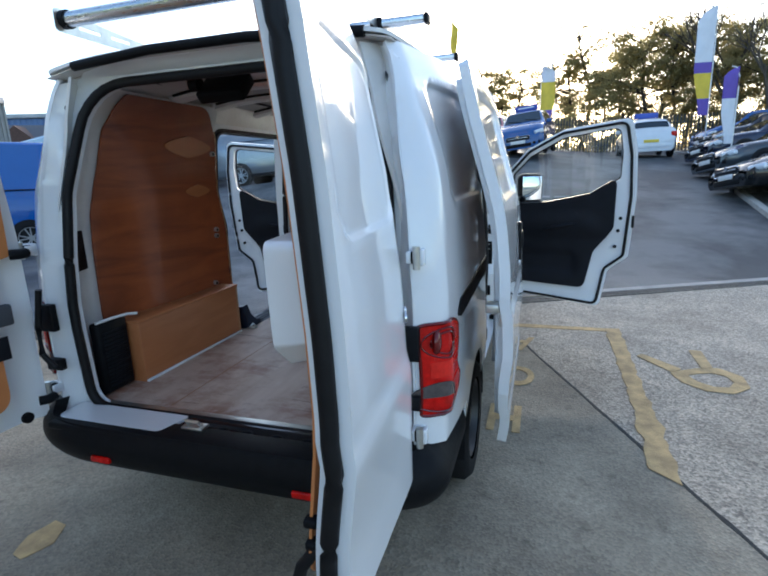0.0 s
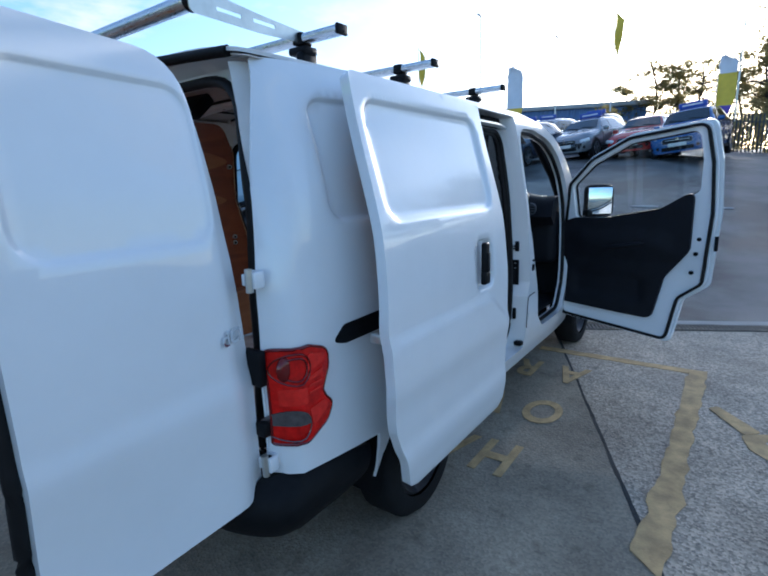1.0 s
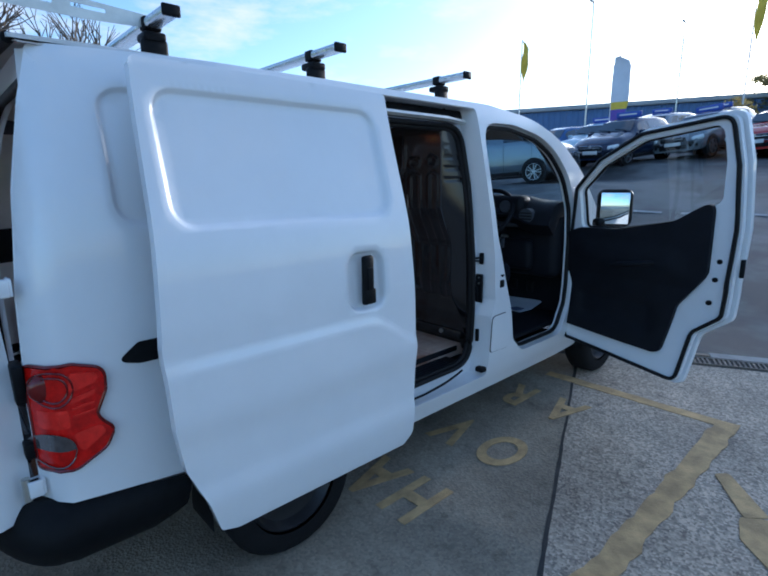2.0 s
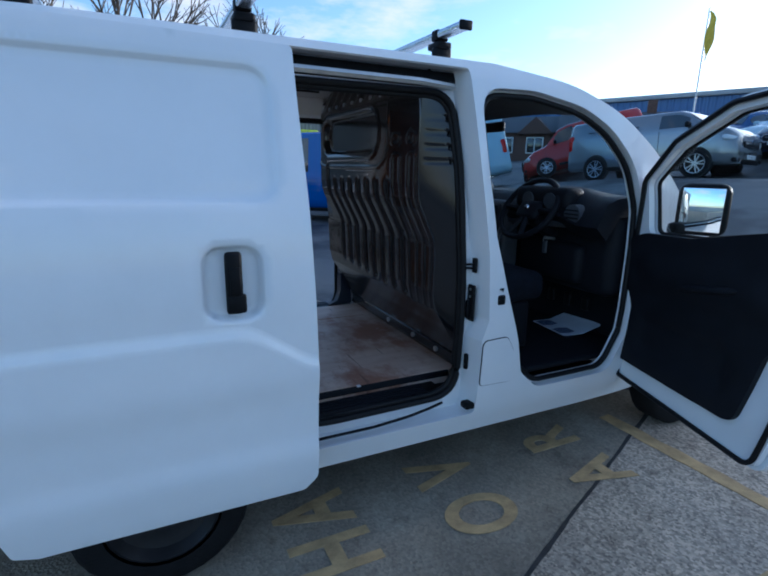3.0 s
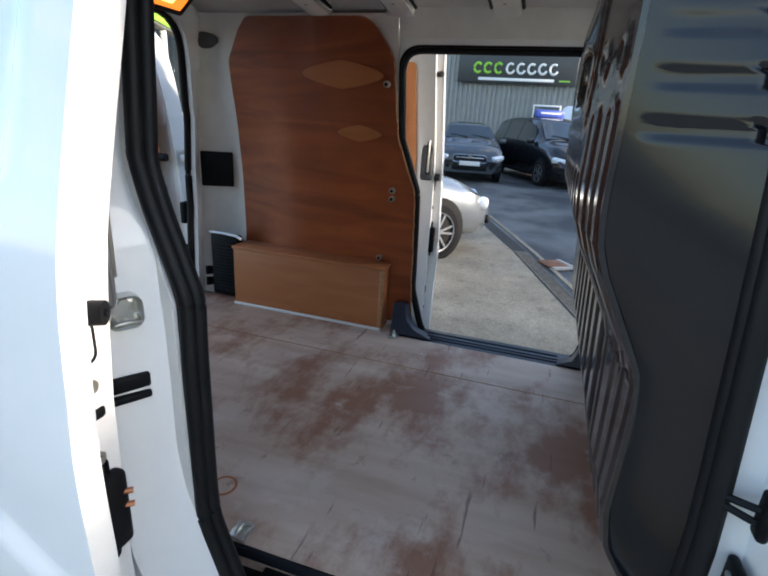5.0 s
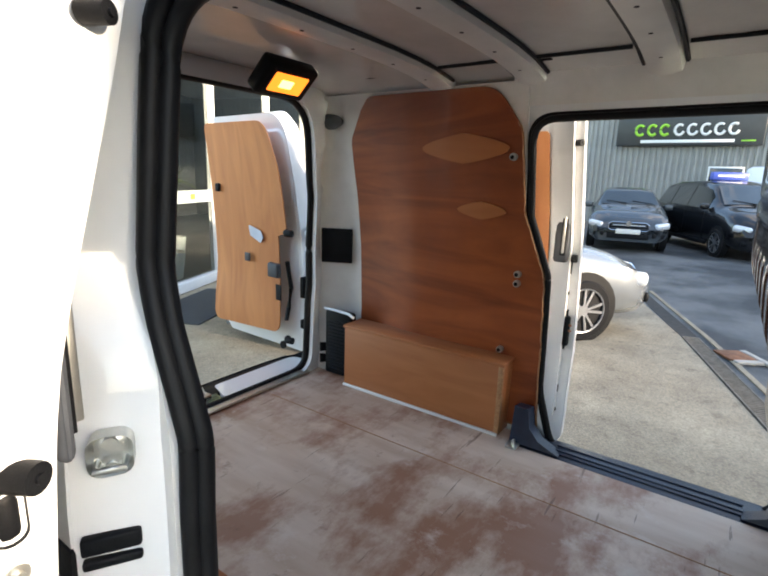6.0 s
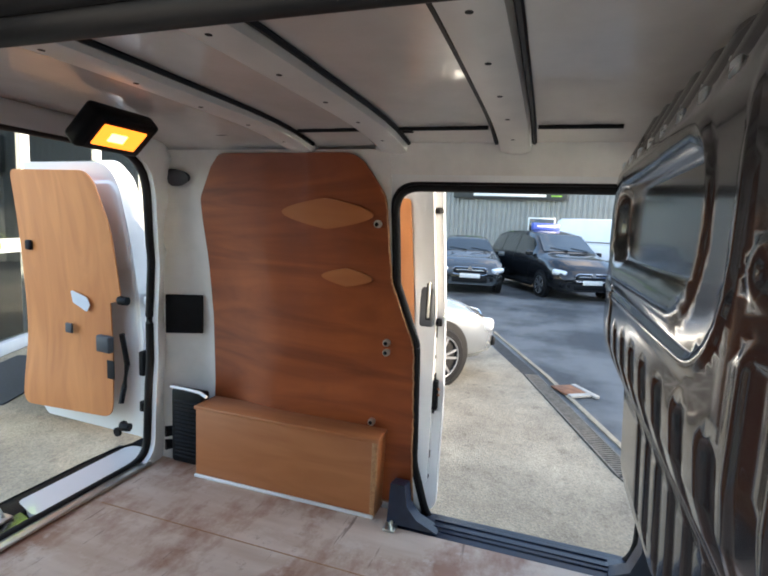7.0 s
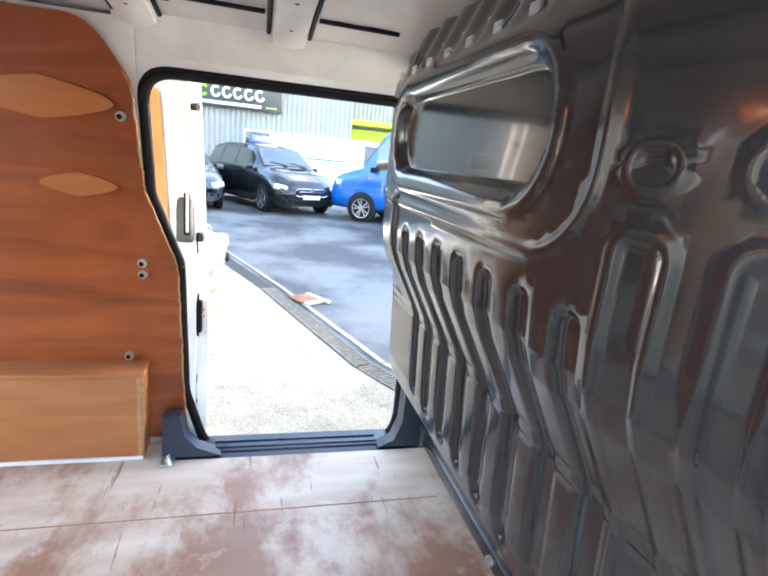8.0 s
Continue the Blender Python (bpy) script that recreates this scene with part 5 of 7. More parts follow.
part("radio_face", block((0.15, 0.006, 0.022), (-0.03, 2.934, 1.262), 0.002), RIM, cp, "silver radio face")
for k in range(6):
    part("button", block((0.018, 0.008, 0.010), (-0.095 + 0.026 * k, 2.934, 1.236), 0.002), TRIM_GREY, cp)
for sgn in (-1, 1):
    part("console_edge", tube([(-0.04 + sgn * 0.15, 2.95, 1.29), (-0.04 + sgn * 0.14, 2.945, 1.12), (-0.04 + sgn * 0.10, 2.945, 0.95)], 0.012, 8), RIM, cp, "silver console edge")
for k in range(3):
    part("knob", rod((-0.08 + 0.06 * k, 2.93, 1.10), (-0.08 + 0.06 * k, 2.955, 1.10), 0.022, 14), CHROME, cp)
part("vent", block((0.12, 0.02, 0.07), (-0.17, 2.945, 1.20), 0.01), TRIM, cp)
gs = rod((-0.02, 2.97, 1.0), (-0.02, 2.89, 1.15), 0.012)
part("gear_lever", rod((-0.02, 2.89, 1.15), (-0.02, 2.875, 1.20), 0.026, 12, bm=gs, r2=0.022), TRIM, cp)
sw_m = pose(0.334, 2.935, 1.285, 58, 0, 0)
rim_pts = [(0.185 * math.cos(a), 0.185 * math.sin(a), 0) for a in np.linspace(0, math.tau, 33)[:-1]]
sw = part("steering_wheel", tube(rim_pts, 0.016, 8, True), TRIM, van, "dark three-spoke steering wheel", at=sw_m)
hb = block((0.16, 0.12, 0.05), (0, -0.005, -0.012), 0.03, 3)
for a in (0, 180, 255, 285):
    c, s = math.cos(radians(a)), math.sin(radians(a))
    hb = tube([(0.05 * c, 0.05 * s, -0.01), (0.18 * c, 0.18 * s, 0)], 0.015, 6, bm=hb)
part("hub", hb, TRIM, sw)
bmb = bmesh.new()
bmesh.ops.create_uvsphere(bmb, u_segments=12, v_segments=8, radius=0.016)
part("emblem", bmb, CHROME, sw, "round chrome emblem", at=pose(0, 0, 0.012))
part("column", rod((0.334, 2.97, 1.24), (0.334, 3.14, 1.13), 0.045, 14), TRIM, van)


def seat(x):
    s = part("seat", block((0.50, 0.50, 0.16), (x, 2.60, 0.90), 0.06, 3), CLOTH, van, "dark blue-grey cloth seat")
    part("seat_base", block((0.44, 0.42, 0.26), (x, 2.56, 0.69), 0.02), TRIM, s)
    part("backrest", block((0.48, 0.14, 0.62), (x, 2.36, 1.20), 0.06, 3, rot=Matrix.Rotation(radians(10), 4, "X")), CLOTH, s)
    part("headrest", block((0.26, 0.09, 0.17), (x, 2.30, 1.58), 0.04, 3), CLOTH, s)


seat(0.36)
seat(-0.38)
part("cab_floor", block((1.5, 1.10, 0.03), (0, 2.87, 0.520), 0.01), TRIM, van)
part("headliner", sheet([(-0.62, 2.06), (0.62, 2.06), (0.58, 2.93), (-0.58, 2.93)], [], lambda x, y: (x, y, roof_z(x, y) - 0.05), 0.1, 0.01), DIM_GREY, van, "grey cab headlining")
cl = part("cab_light", block((0.16, 0.07, 0.02), (0.0, 2.723, 1.835), 0.006), TRIM, van)
part("lens", block((0.11, 0.045, 0.01), (0.0, 2.723, 1.822), 0.003), AMBER, cl, "lit amber cab light")
for sx in (1, -1):
    part("post_trim", tube([(sx * 0.70, 3.60, 1.20), (sx * 0.66, 3.34, 1.53), (sx * 0.61, 3.02, 1.81)], 0.035, 8), TRIM, van)
part("rear_view_mirror", block((0.20, 0.03, 0.06), (-0.05, 2.96, 1.75), 0.012), BLACK, van)

# fittings on the posts
fl = rounded([(2.252, 0.545, 0.02), (2.254, 0.757, 0.03), (2.385, 0.762, 0.03), (2.428, 0.69, 0.03), (2.435, 0.54, 0.02)])
part("fuel_flap", sheet(fl, [], lambda y, z: (half(y, z) + 0.006, y, z), 0.05, 0.008), WHITE, van, "white fuel filler flap")
part("flap_gap", tube([(half(y, z) + 0.001, y, z) for y, z in dense(fl, 0.03)], 0.0035, 6, True), TRIM, van)
for sx in (1, -1):
    lp = block((0.044, 0.014, 0.165), (sx * 0.765, 2.236, 0.915), 0.006, 3)
    lp = block((0.018, 0.020, 0.085), (sx * 0.756, 2.228, 0.885), 0.005, bm=lp)
    plate = part("latch_plate", lp, BLACK, van, "black latch plate on the door post")
    for dz in (0.978, 0.945):
        part("screw", rod((sx * 0.765, 2.232, dz), (sx * 0.765, 2.226, dz), 0.006, 8), STEEL, plate)
    st = tube([(sx * 0.772, 2.236, 1.092), (sx * 0.752, 2.195, 1.088), (sx * 0.752, 2.195, 1.076), (sx * 0.772, 2.236, 1.072)], 0.005, 6)
    part("striker", block((0.026, 0.014, 0.066), (sx * 0.772, 2.238, 1.086), 0.006, bm=st), BLACK, van, "black striker loop on the door post")
    part("buffer", block((0.020, 0.018, 0.075), (sx * 0.768, 2.225, 0.640), 0.006), BLACK, van)
    part("post_cap", block((0.014, 0.040, 0.045), (sx * 0.842, 2.338, 0.938), 0.008), BLACK, van)
    part("post_clip", tube([(sx * 0.836, 2.328, 0.985), (sx * 0.852, 2.335, 0.99), (sx * 0.836, 2.345, 0.975)], 0.005, 6), BLACK, van)
    if sx > 0:
        sp = block((0.052, 0.006, 0.056), (0.0, 0.0, 0.0), 0.016, 4)
        sp = tube([(-0.016, -0.004, -0.010), (-0.016, 0.020, -0.014), (0.016, 0.020, -0.014), (0.016, -0.004, -0.010)], 0.0055, 8, bm=sp)
        sp = rod((0.0, 0.0, 0.014), (0.0, 0.007, 0.014), 0.009, 10, bm=sp)
        part("striker", rod((0.0, 0.0, -0.020), (0.0, 0.006, -0.020), 0.008, 10, bm=sp), STEEL, van, "steel striker loop on the rear door post", at=pose(0.793, 1.302, 1.192, 0, 0, -32))
        for zz, hh in ((1.062, 0.026), (1.034, 0.014)):
            part("guide", block((0.070, 0.016, hh), (0, 0, 0), 0.004), BLACK, van, at=pose(0.802, 1.300, zz, 0, 0, -32))
    rail = tube([(sx * 0.80, 1.42, 0.434), (sx * 0.80, 1.75, 0.434), (sx * 0.785, 1.92, 0.436), (sx * 0.762, 2.05, 0.44), (sx * 0.748, 2.12, 0.445)], 0.006, 6)
    arm = block((0.05, 0.10, 0.018), (sx * 0.79, 1.45, 0.452), 0.005)
    part("roller_arm", rod((sx * 0.79, 1.48, 0.44), (sx * 0.79, 1.48, 0.475), 0.014, 10, bm=arm), WHITE, van, "white lower roller arm")
    part("lower_rail", rail, BLACK, van)
    part("roller_bracket", block((0.040, 0.03, 0.044), (sx * 0.690, 1.315, 1.797), 0.010), BLACK, van, "black roller block")
    part("rail_notch", block((0.05, 0.05, 0.03), (sx * 0.80, 2.225, 0.440), 0.008), BLACK, van)
    # black sheet stands in for the shade inside the upper rail recess
    part("rail_recess_shade", sheet([(1.27, 1.812), (1.27, 1.874), (2.155, 1.874), (2.15, 1.812)], [], lambda y, z, s=sx: (s * (half(y, z) - 0.080), y, z), 0.08, 0.010, sx), BLACK, van, "black sheet standing for the shade in the upper door rail recess")
    part("upper_rail", tube([(sx * 0.745, 1.30, 1.815), (sx * 0.745, 1.95, 1.815), (sx * 0.72, 2.12, 1.81)], 0.014, 6), STEEL, van)

# lamp in the load space
TILTED = Matrix.Rotation(radians(42), 4, "X")
LAMP = Vector((-0.135, 0.60, 1.872))
lm = part("load_lamp", block((0.21, 0.13, 0.055), LAMP, 0.012, rot=TILTED), BLACK, van, "black load lamp with lit amber lens")
part("lens", block((0.14, 0.075, 0.012), LAMP + TILTED @ Vector((0, 0, -0.028)), 0.004, rot=TILTED), AMBER, lm, "glowing amber lens")
part("bulb", block((0.05, 0.03, 0.006), LAMP + TILTED @ Vector((0.01, 0, -0.034)), 0.002, rot=TILTED), BULB, lm)
part("bezel", block((0.165, 0.10, 0.010), LAMP + TILTED @ Vector((0, 0, -0.025)), 0.003, rot=TILTED), TRIM, lm)
part("motor", rod((-0.265, 0.56, 1.892), (-0.225, 0.56, 1.892), 0.03, 12), BLACK, lm)
for sx in (1, -1):
    part("cover_plate", block((0.012, 0.16, 0.175), (sx * 0.738, 0.300, 1.205), 0.005, rot=Matrix.Rotation(radians(-sx * 24), 4, "Z")), BLACK, van, "black square cover plate")
    oval = [(0.345 + 0.070 * math.cos(a), 1.792 + 0.034 * math.sin(a)) for a in np.linspace(0, math.tau, 25)[:-1]]
    part("bulb_cover", sheet(oval, [], lambda y, z, s=sx: (s * (wall_x(y, z) - 0.010 - 0.012 * max(0.0, 1 - ((y - 0.345) / 0.07) ** 2 - ((z - 1.792) / 0.034) ** 2)), y, z), 0.02, 0.016, -sx), TRIM_GREY, van, "grey oval cover on the rear post")
    for zz in (0.655, 0.592):
        part("post_hole", rod((sx * 0.702, 0.222, zz), (sx * 0.740, 0.248, zz), 0.024, 16), BLACK, van)

# number plate strip, tag, mat
floor_mat = thing("paper_mat", "white printed paper footwell mat", "mat", pose(VX + 0.40, 3.31, 0.540, 0, 0, -6))
part("sheet", sheet(rounded([(-0.15, -0.17, 0.02), (0.16, -0.17, 0.02), (0.16, 0.10, 0.02), (-0.15, 0.10, 0.02)]), [], lambda x, y: (x, y, 0.012 + 0.10 * smooth(-0.05, 0.28, y)), 0.08, 0.002), PAPER, floor_mat)
for k in range(9):
    part("print_bar", block((0.10 - 0.006 * abs(k - 4), 0.007, 0.002), (-0.08, -0.16 + 0.022 * k * 0.55, 0.0155)), PRINT, floor_mat)
    part("print_bar", block((0.10 - 0.006 * abs(k - 4), 0.007, 0.002), (0.08, -0.16 + 0.022 * k * 0.55, 0.0155)), PRINT, floor_mat)

# ---- roof bars ----
def roof_bar(y, z0):
    rb = thing("roof_bar", "aluminium roof bar on black feet, clamped to the van roof", "roof bar", pose(VX, y, z0), "roof bars")
    b2 = block((1.44, 0.055, 0.032), (0, 0, 0.10), 0.010, 2)
    part("bar", b2, ALU, rb)
    for sx in (1, -1):
        part("end_cap", block((0.016, 0.060, 0.037), (sx * 0.725, 0, 0.10), 0.006), BLACK, rb)
        ft = block((0.09, 0.075, 0.03), (sx * 0.53, 0, 0.055), 0.010)
        ft = block((0.035, 0.09, 0.075), (sx * 0.548, 0, 0.012), 0.012, bm=ft)
        ft = block((0.05, 0.062, 0.045), (sx * 0.53, 0, 0.098), 0.008, bm=ft)
        part("foot", ft, BLACK, rb)
    return rb


for y in (0.66, 1.345, 2.19):
    roof_bar(y, 1.957)
rl = thing("ladder_roller", "steel ladder roller on slotted brackets behind the roof bars", "roof rack", pose(VX, 0, 2.06))
part("roller", rod((-0.50, 0.20, 0.02), (0.50, 0.20, 0.02), 0.026, 16), ALU, rl, "aluminium roller tube")
for sx in (1, -1):
    part("roller_cap", rod((sx * 0.50, 0.20, 0.02), (sx * 0.525, 0.20, 0.02), 0.032, 16), BLACK, rl)
    plate = rounded([(0.17, -0.02, 0.02), (0.17, 0.06, 0.02), (0.45, 0.035, 0.01), (0.70, 0.02, 0.01), (0.70, -0.015, 0.01), (0.45, -0.025, 0.01)])
    slots = [rounded([(a, 0.005, 0.004), (a, 0.018, 0.004), (a + 0.10, 0.016, 0.004), (a + 0.10, 0.003, 0.004)]) for a in (0.27, 0.42)]
    part("bracket", sheet(plate, slots, lambda y, z, s=sx: (s * 0.535, y, z), 0.08, 0.004), STEEL, rl, "slotted zinc-plated bracket")
wi = thing("roof_wing", "black plastic strip along the rear edge of the roof", "trim", pose(VX, 0, 0))
part("strip", tube([(-0.55, 0.23, 1.93), (-0.2, 0.235, 1.955), (0.2, 0.235, 1.955), (0.62, 0.23, 1.925)], 0.018, 8), BLACK, wi)


# ---- painted markings and the drain ----
def road_paint(name, poly, z, material, label, jag=0.012):
    pts = []
    for u, v in dense(poly, 0.05):
        n = noise.noise(Vector((u * 9, v * 9, z))) * jag
        pts.append((u + n, v + noise.noise(Vector((v * 9, u * 9, 3.0))) * jag))
    ob = finish(name, sheet(pts, [], lambda u, v: (u, v, land(u, v) + 0.006 + z), 0.12, 0.003), material)
    return tagged(ob, label, "road marking")


def strip(a, b, w):
    a, b = Vector(a), Vector(b)
    n = (b - a).normalized()
    n = Vector((-n.y, n.x)) * w / 2
    return [tuple(a + n), tuple(b + n), tuple(b - n), tuple(a - n)]


road_paint("bay_line", strip((1.88, 3.465), (0.62, 3.455), 0.095), 0.004, YELLOW_PAINT, "worn yellow parking bay line on concrete")
road_paint("bay_line", [(1.77, 3.47), (1.90, 3.505), (1.885, 2.75), (1.872, 2.20), (1.875, 1.60), (1.85, 1.05), (1.73, 1.15), (1.745, 1.55), (1.765, 2.2), (1.77, 2.8)], 0.0065, YELLOW_PAINT, "worn yellow parking bay line on concrete", 0.03)
road_paint("paint_patch", [(-0.91, 0.06), (-0.83, 0.05), (-0.78, -0.05), (-0.83, -0.16), (-0.89, -0.15), (-0.93, -0.05)], 0.004, YELLOW_PAINT, "flaking yellow paint patch on concrete")
road_paint("bay_line", strip((-0.70, -1.20), (-1.15, -2.35), 0.12), 0.004, YELLOW_PAINT, "worn yellow parking bay line on concrete")


def letter(ch, x, y, size, turn, wide=1.0):
    cu = bpy.data.curves.new("letter", "FONT")
    cu.body, cu.size, cu.align_x, cu.align_y, cu.offset, cu.extrude = ch, size, "CENTER", "CENTER", 0.012, 0.0015
    tmp = bpy.data.objects.new("tmp", cu)
    scene.collection.objects.link(tmp)
    bpy.context.view_layer.update()
    me = bpy.data.meshes.new_from_object(tmp.evaluated_get(bpy.context.evaluated_depsgraph_get()))
    bpy.data.objects.remove(tmp)
    me.materials.clear()
    me.materials.append(YELLOW_PAINT)
    ob = new("painted_letter", me)
    ob.matrix_basis = pose(x, y, 0.005, 0, 0, turn) @ Matrix.Diagonal((wide, 1, 1, 1))
    return tagged(ob, "worn yellow painted letter on the concrete", "road marking", "letters on the bay")


for ch, x, y in (("H", 0.99, 1.545), ("O", 1.035, 2.22), ("A", 1.03, 2.945), ("A", 0.72, 1.53), ("V", 0.70, 2.22), ("R", 0.69, 2.945)):
    letter(ch, x, y, 0.47, 180, 0.66)
# a large worn letter in the next bay: a bowl with two legs
bowl = [(2.10, 2.50), (2.14, 2.33), (2.26, 2.21), (2.42, 2.20), (2.55, 2.32), (2.57, 2.52), (2.46, 2.66), (2.30, 2.62)]
bowl_in = [(2.21, 2.47), (2.25, 2.36), (2.33, 2.29), (2.42, 2.30), (2.48, 2.40), (2.46, 2.51), (2.38, 2.55), (2.30, 2.52)]
legs = [[(1.93, 2.80), (1.98, 2.86), (2.20, 2.58), (2.12, 2.50)], [(2.34, 2.62), (2.42, 2.65), (2.44, 3.02), (2.35, 3.03)]]
bm = sheet(rounded([(*p, 0.05) for p in bowl]), [rounded([(*p, 0.03) for p in bowl_in])], lambda u, v: (u, v, 0.006), 0.1, 0.003)
for leg in legs:
    bm = merge(bm, sheet(rounded([(*p, 0.02) for p in leg]), [], lambda u, v: (u, v, 0.0075), 0.1, 0.003))
tagged(finish("painted_letter", bm, YELLOW_PAINT), "large worn yellow painted letter on the coarse concrete", "road marking")

CRACK = mat("dirty_joint", (0.045, 0.042, 0.038), 0.95, vary=0.4, scale=15)
pts_l, pts_r = [], []
for k in range(150):
    c = j0 + JD * (k * 0.06)
    w = 0.007 + 0.011 * abs(noise.noise(Vector((k * 0.37, 0, 0)))) + 0.008 * max(0, noise.noise(Vector((k * 0.09, 5, 0))))
    n_ = Vector((-JD.y, JD.x))
    off = n_ * 0.008 * noise.noise(Vector((k * 0.21, 2, 0)))
    pts_l.append(tuple(c + n_ * w + off))
    pts_r.append(tuple(c - n_ * w + off))
ob = finish("joint_dirt", sheet(pts_l + pts_r[::-1], [], lambda u, v: (u, v, 0.0025), 0.3, 0.02), CRACK)
tagged(ob, "dark dirt-filled joint between the concrete pours", "joint", kind="structure")

# channel drain: a concrete edging with a steel grating let in
GRATE = mat("rusty_grating", (0.19, 0.17, 0.14), 0.7, 0.3, vary=0.35, scale=18)
drain = thing("channel_drain", "narrow steel grating drain along the apron's edge", "drain", kind="structure")
EDGING = mat("pale_edging", (0.42, 0.39, 0.34), 0.9, vary=0.25, scale=5, bump=0.4, bump_scale=70)
for (xa, ya), (xb, yb) in zip(CHANNEL[1:-1], CHANNEL[2:]):
    a, b = Vector((xa, ya)), Vector((xb, yb))
    d = (b - a).normalized()
    n = Vector((-d.y, d.x))
    part("edging", sheet(strip(a + n * 0.12, b + n * 0.12, 0.13 if xa > 0 else 0.05), [], lambda u, v: (u, v, 0.006 + max(0, land(u, v))), 0.4, 0.05), EDGING if xa > 0 else CONCRETE, drain, "pale concrete edging")
    part("grating_bed", sheet(strip(a - n * 0.06, b - n * 0.06, 0.17), [], lambda u, v: (u, v, -0.003), 0.4, 0.05), CRACK, drain)
    L = (b - a).length
    if xa > -5.5 and xb < 9.5:
        bmg = bmesh.new()
        for k in range(int(L / 0.035)):
            p = a + d * (k * 0.035) - n * 0.06
            q = [p + d * 0.011 + n * 0.07, p - d * 0.004 + n * 0.07, p - d * 0.011 - n * 0.07, p + d * 0.004 - n * 0.07]
            lo = [bmg.verts.new((*v, 0.0)) for v in q]
            hi = [bmg.verts.new((*v, 0.008)) for v in q]
            bmg.faces.new(hi)
            for i in range(4):
                bmg.faces.new([lo[i], lo[(i + 1) % 4], hi[(i + 1) % 4], hi[i]])
        g = part("grating_bars", bmg, GRATE, drain, "rusty slanted grating bars")
        g["kind"] = "stuff"
        for o in (0.075, -0.075):
            part("grating_rim", sheet(strip(a + n * (o - 0.06), b + n * (o - 0.06), 0.012), [], lambda u, v: (u, v, 0.009), 0.5, 0.02), GRATE, drain)
cover = thing("drain_cover", "square rusty drain cover in a broken white frame", "drain cover", pose(-4.40, 2.18, 0.01, 0, 0, 33))
part("plate", block((0.27, 0.25, 0.02), (-0.03, -0.02, 0), 0.004), mat("rust", (0.22, 0.10, 0.05), 0.9, vary=0.4, scale=12), cover)
part("frame_edge", block((0.40, 0.06, 0.03), (0.03, 0.14, 0.0), 0.008), EDGING, cover)
part("frame_edge", block((0.07, 0.24, 0.03), (0.15, -0.012, 0.0), 0.008), EDGING, cover)

# kerb and verge on the far side of the road
kb = thing("kerb", "low concrete kerb along the parked cars", "kerb", kind="structure")
part("kerb_stone", sheet(strip((5.15, 8.0), (7.2, 27), 0.14), [], lambda u, v: (u, v, land(u, v) + 0.10), 0.4, 0.14), EDGING, kb)


# ---- vehicles ----
def car_paint(name, c, metal=0.0, rough=0.25):
    return mat(name, c, rough, metal, vary=0.05, scale=2, coat=0.8, spec=0.2)


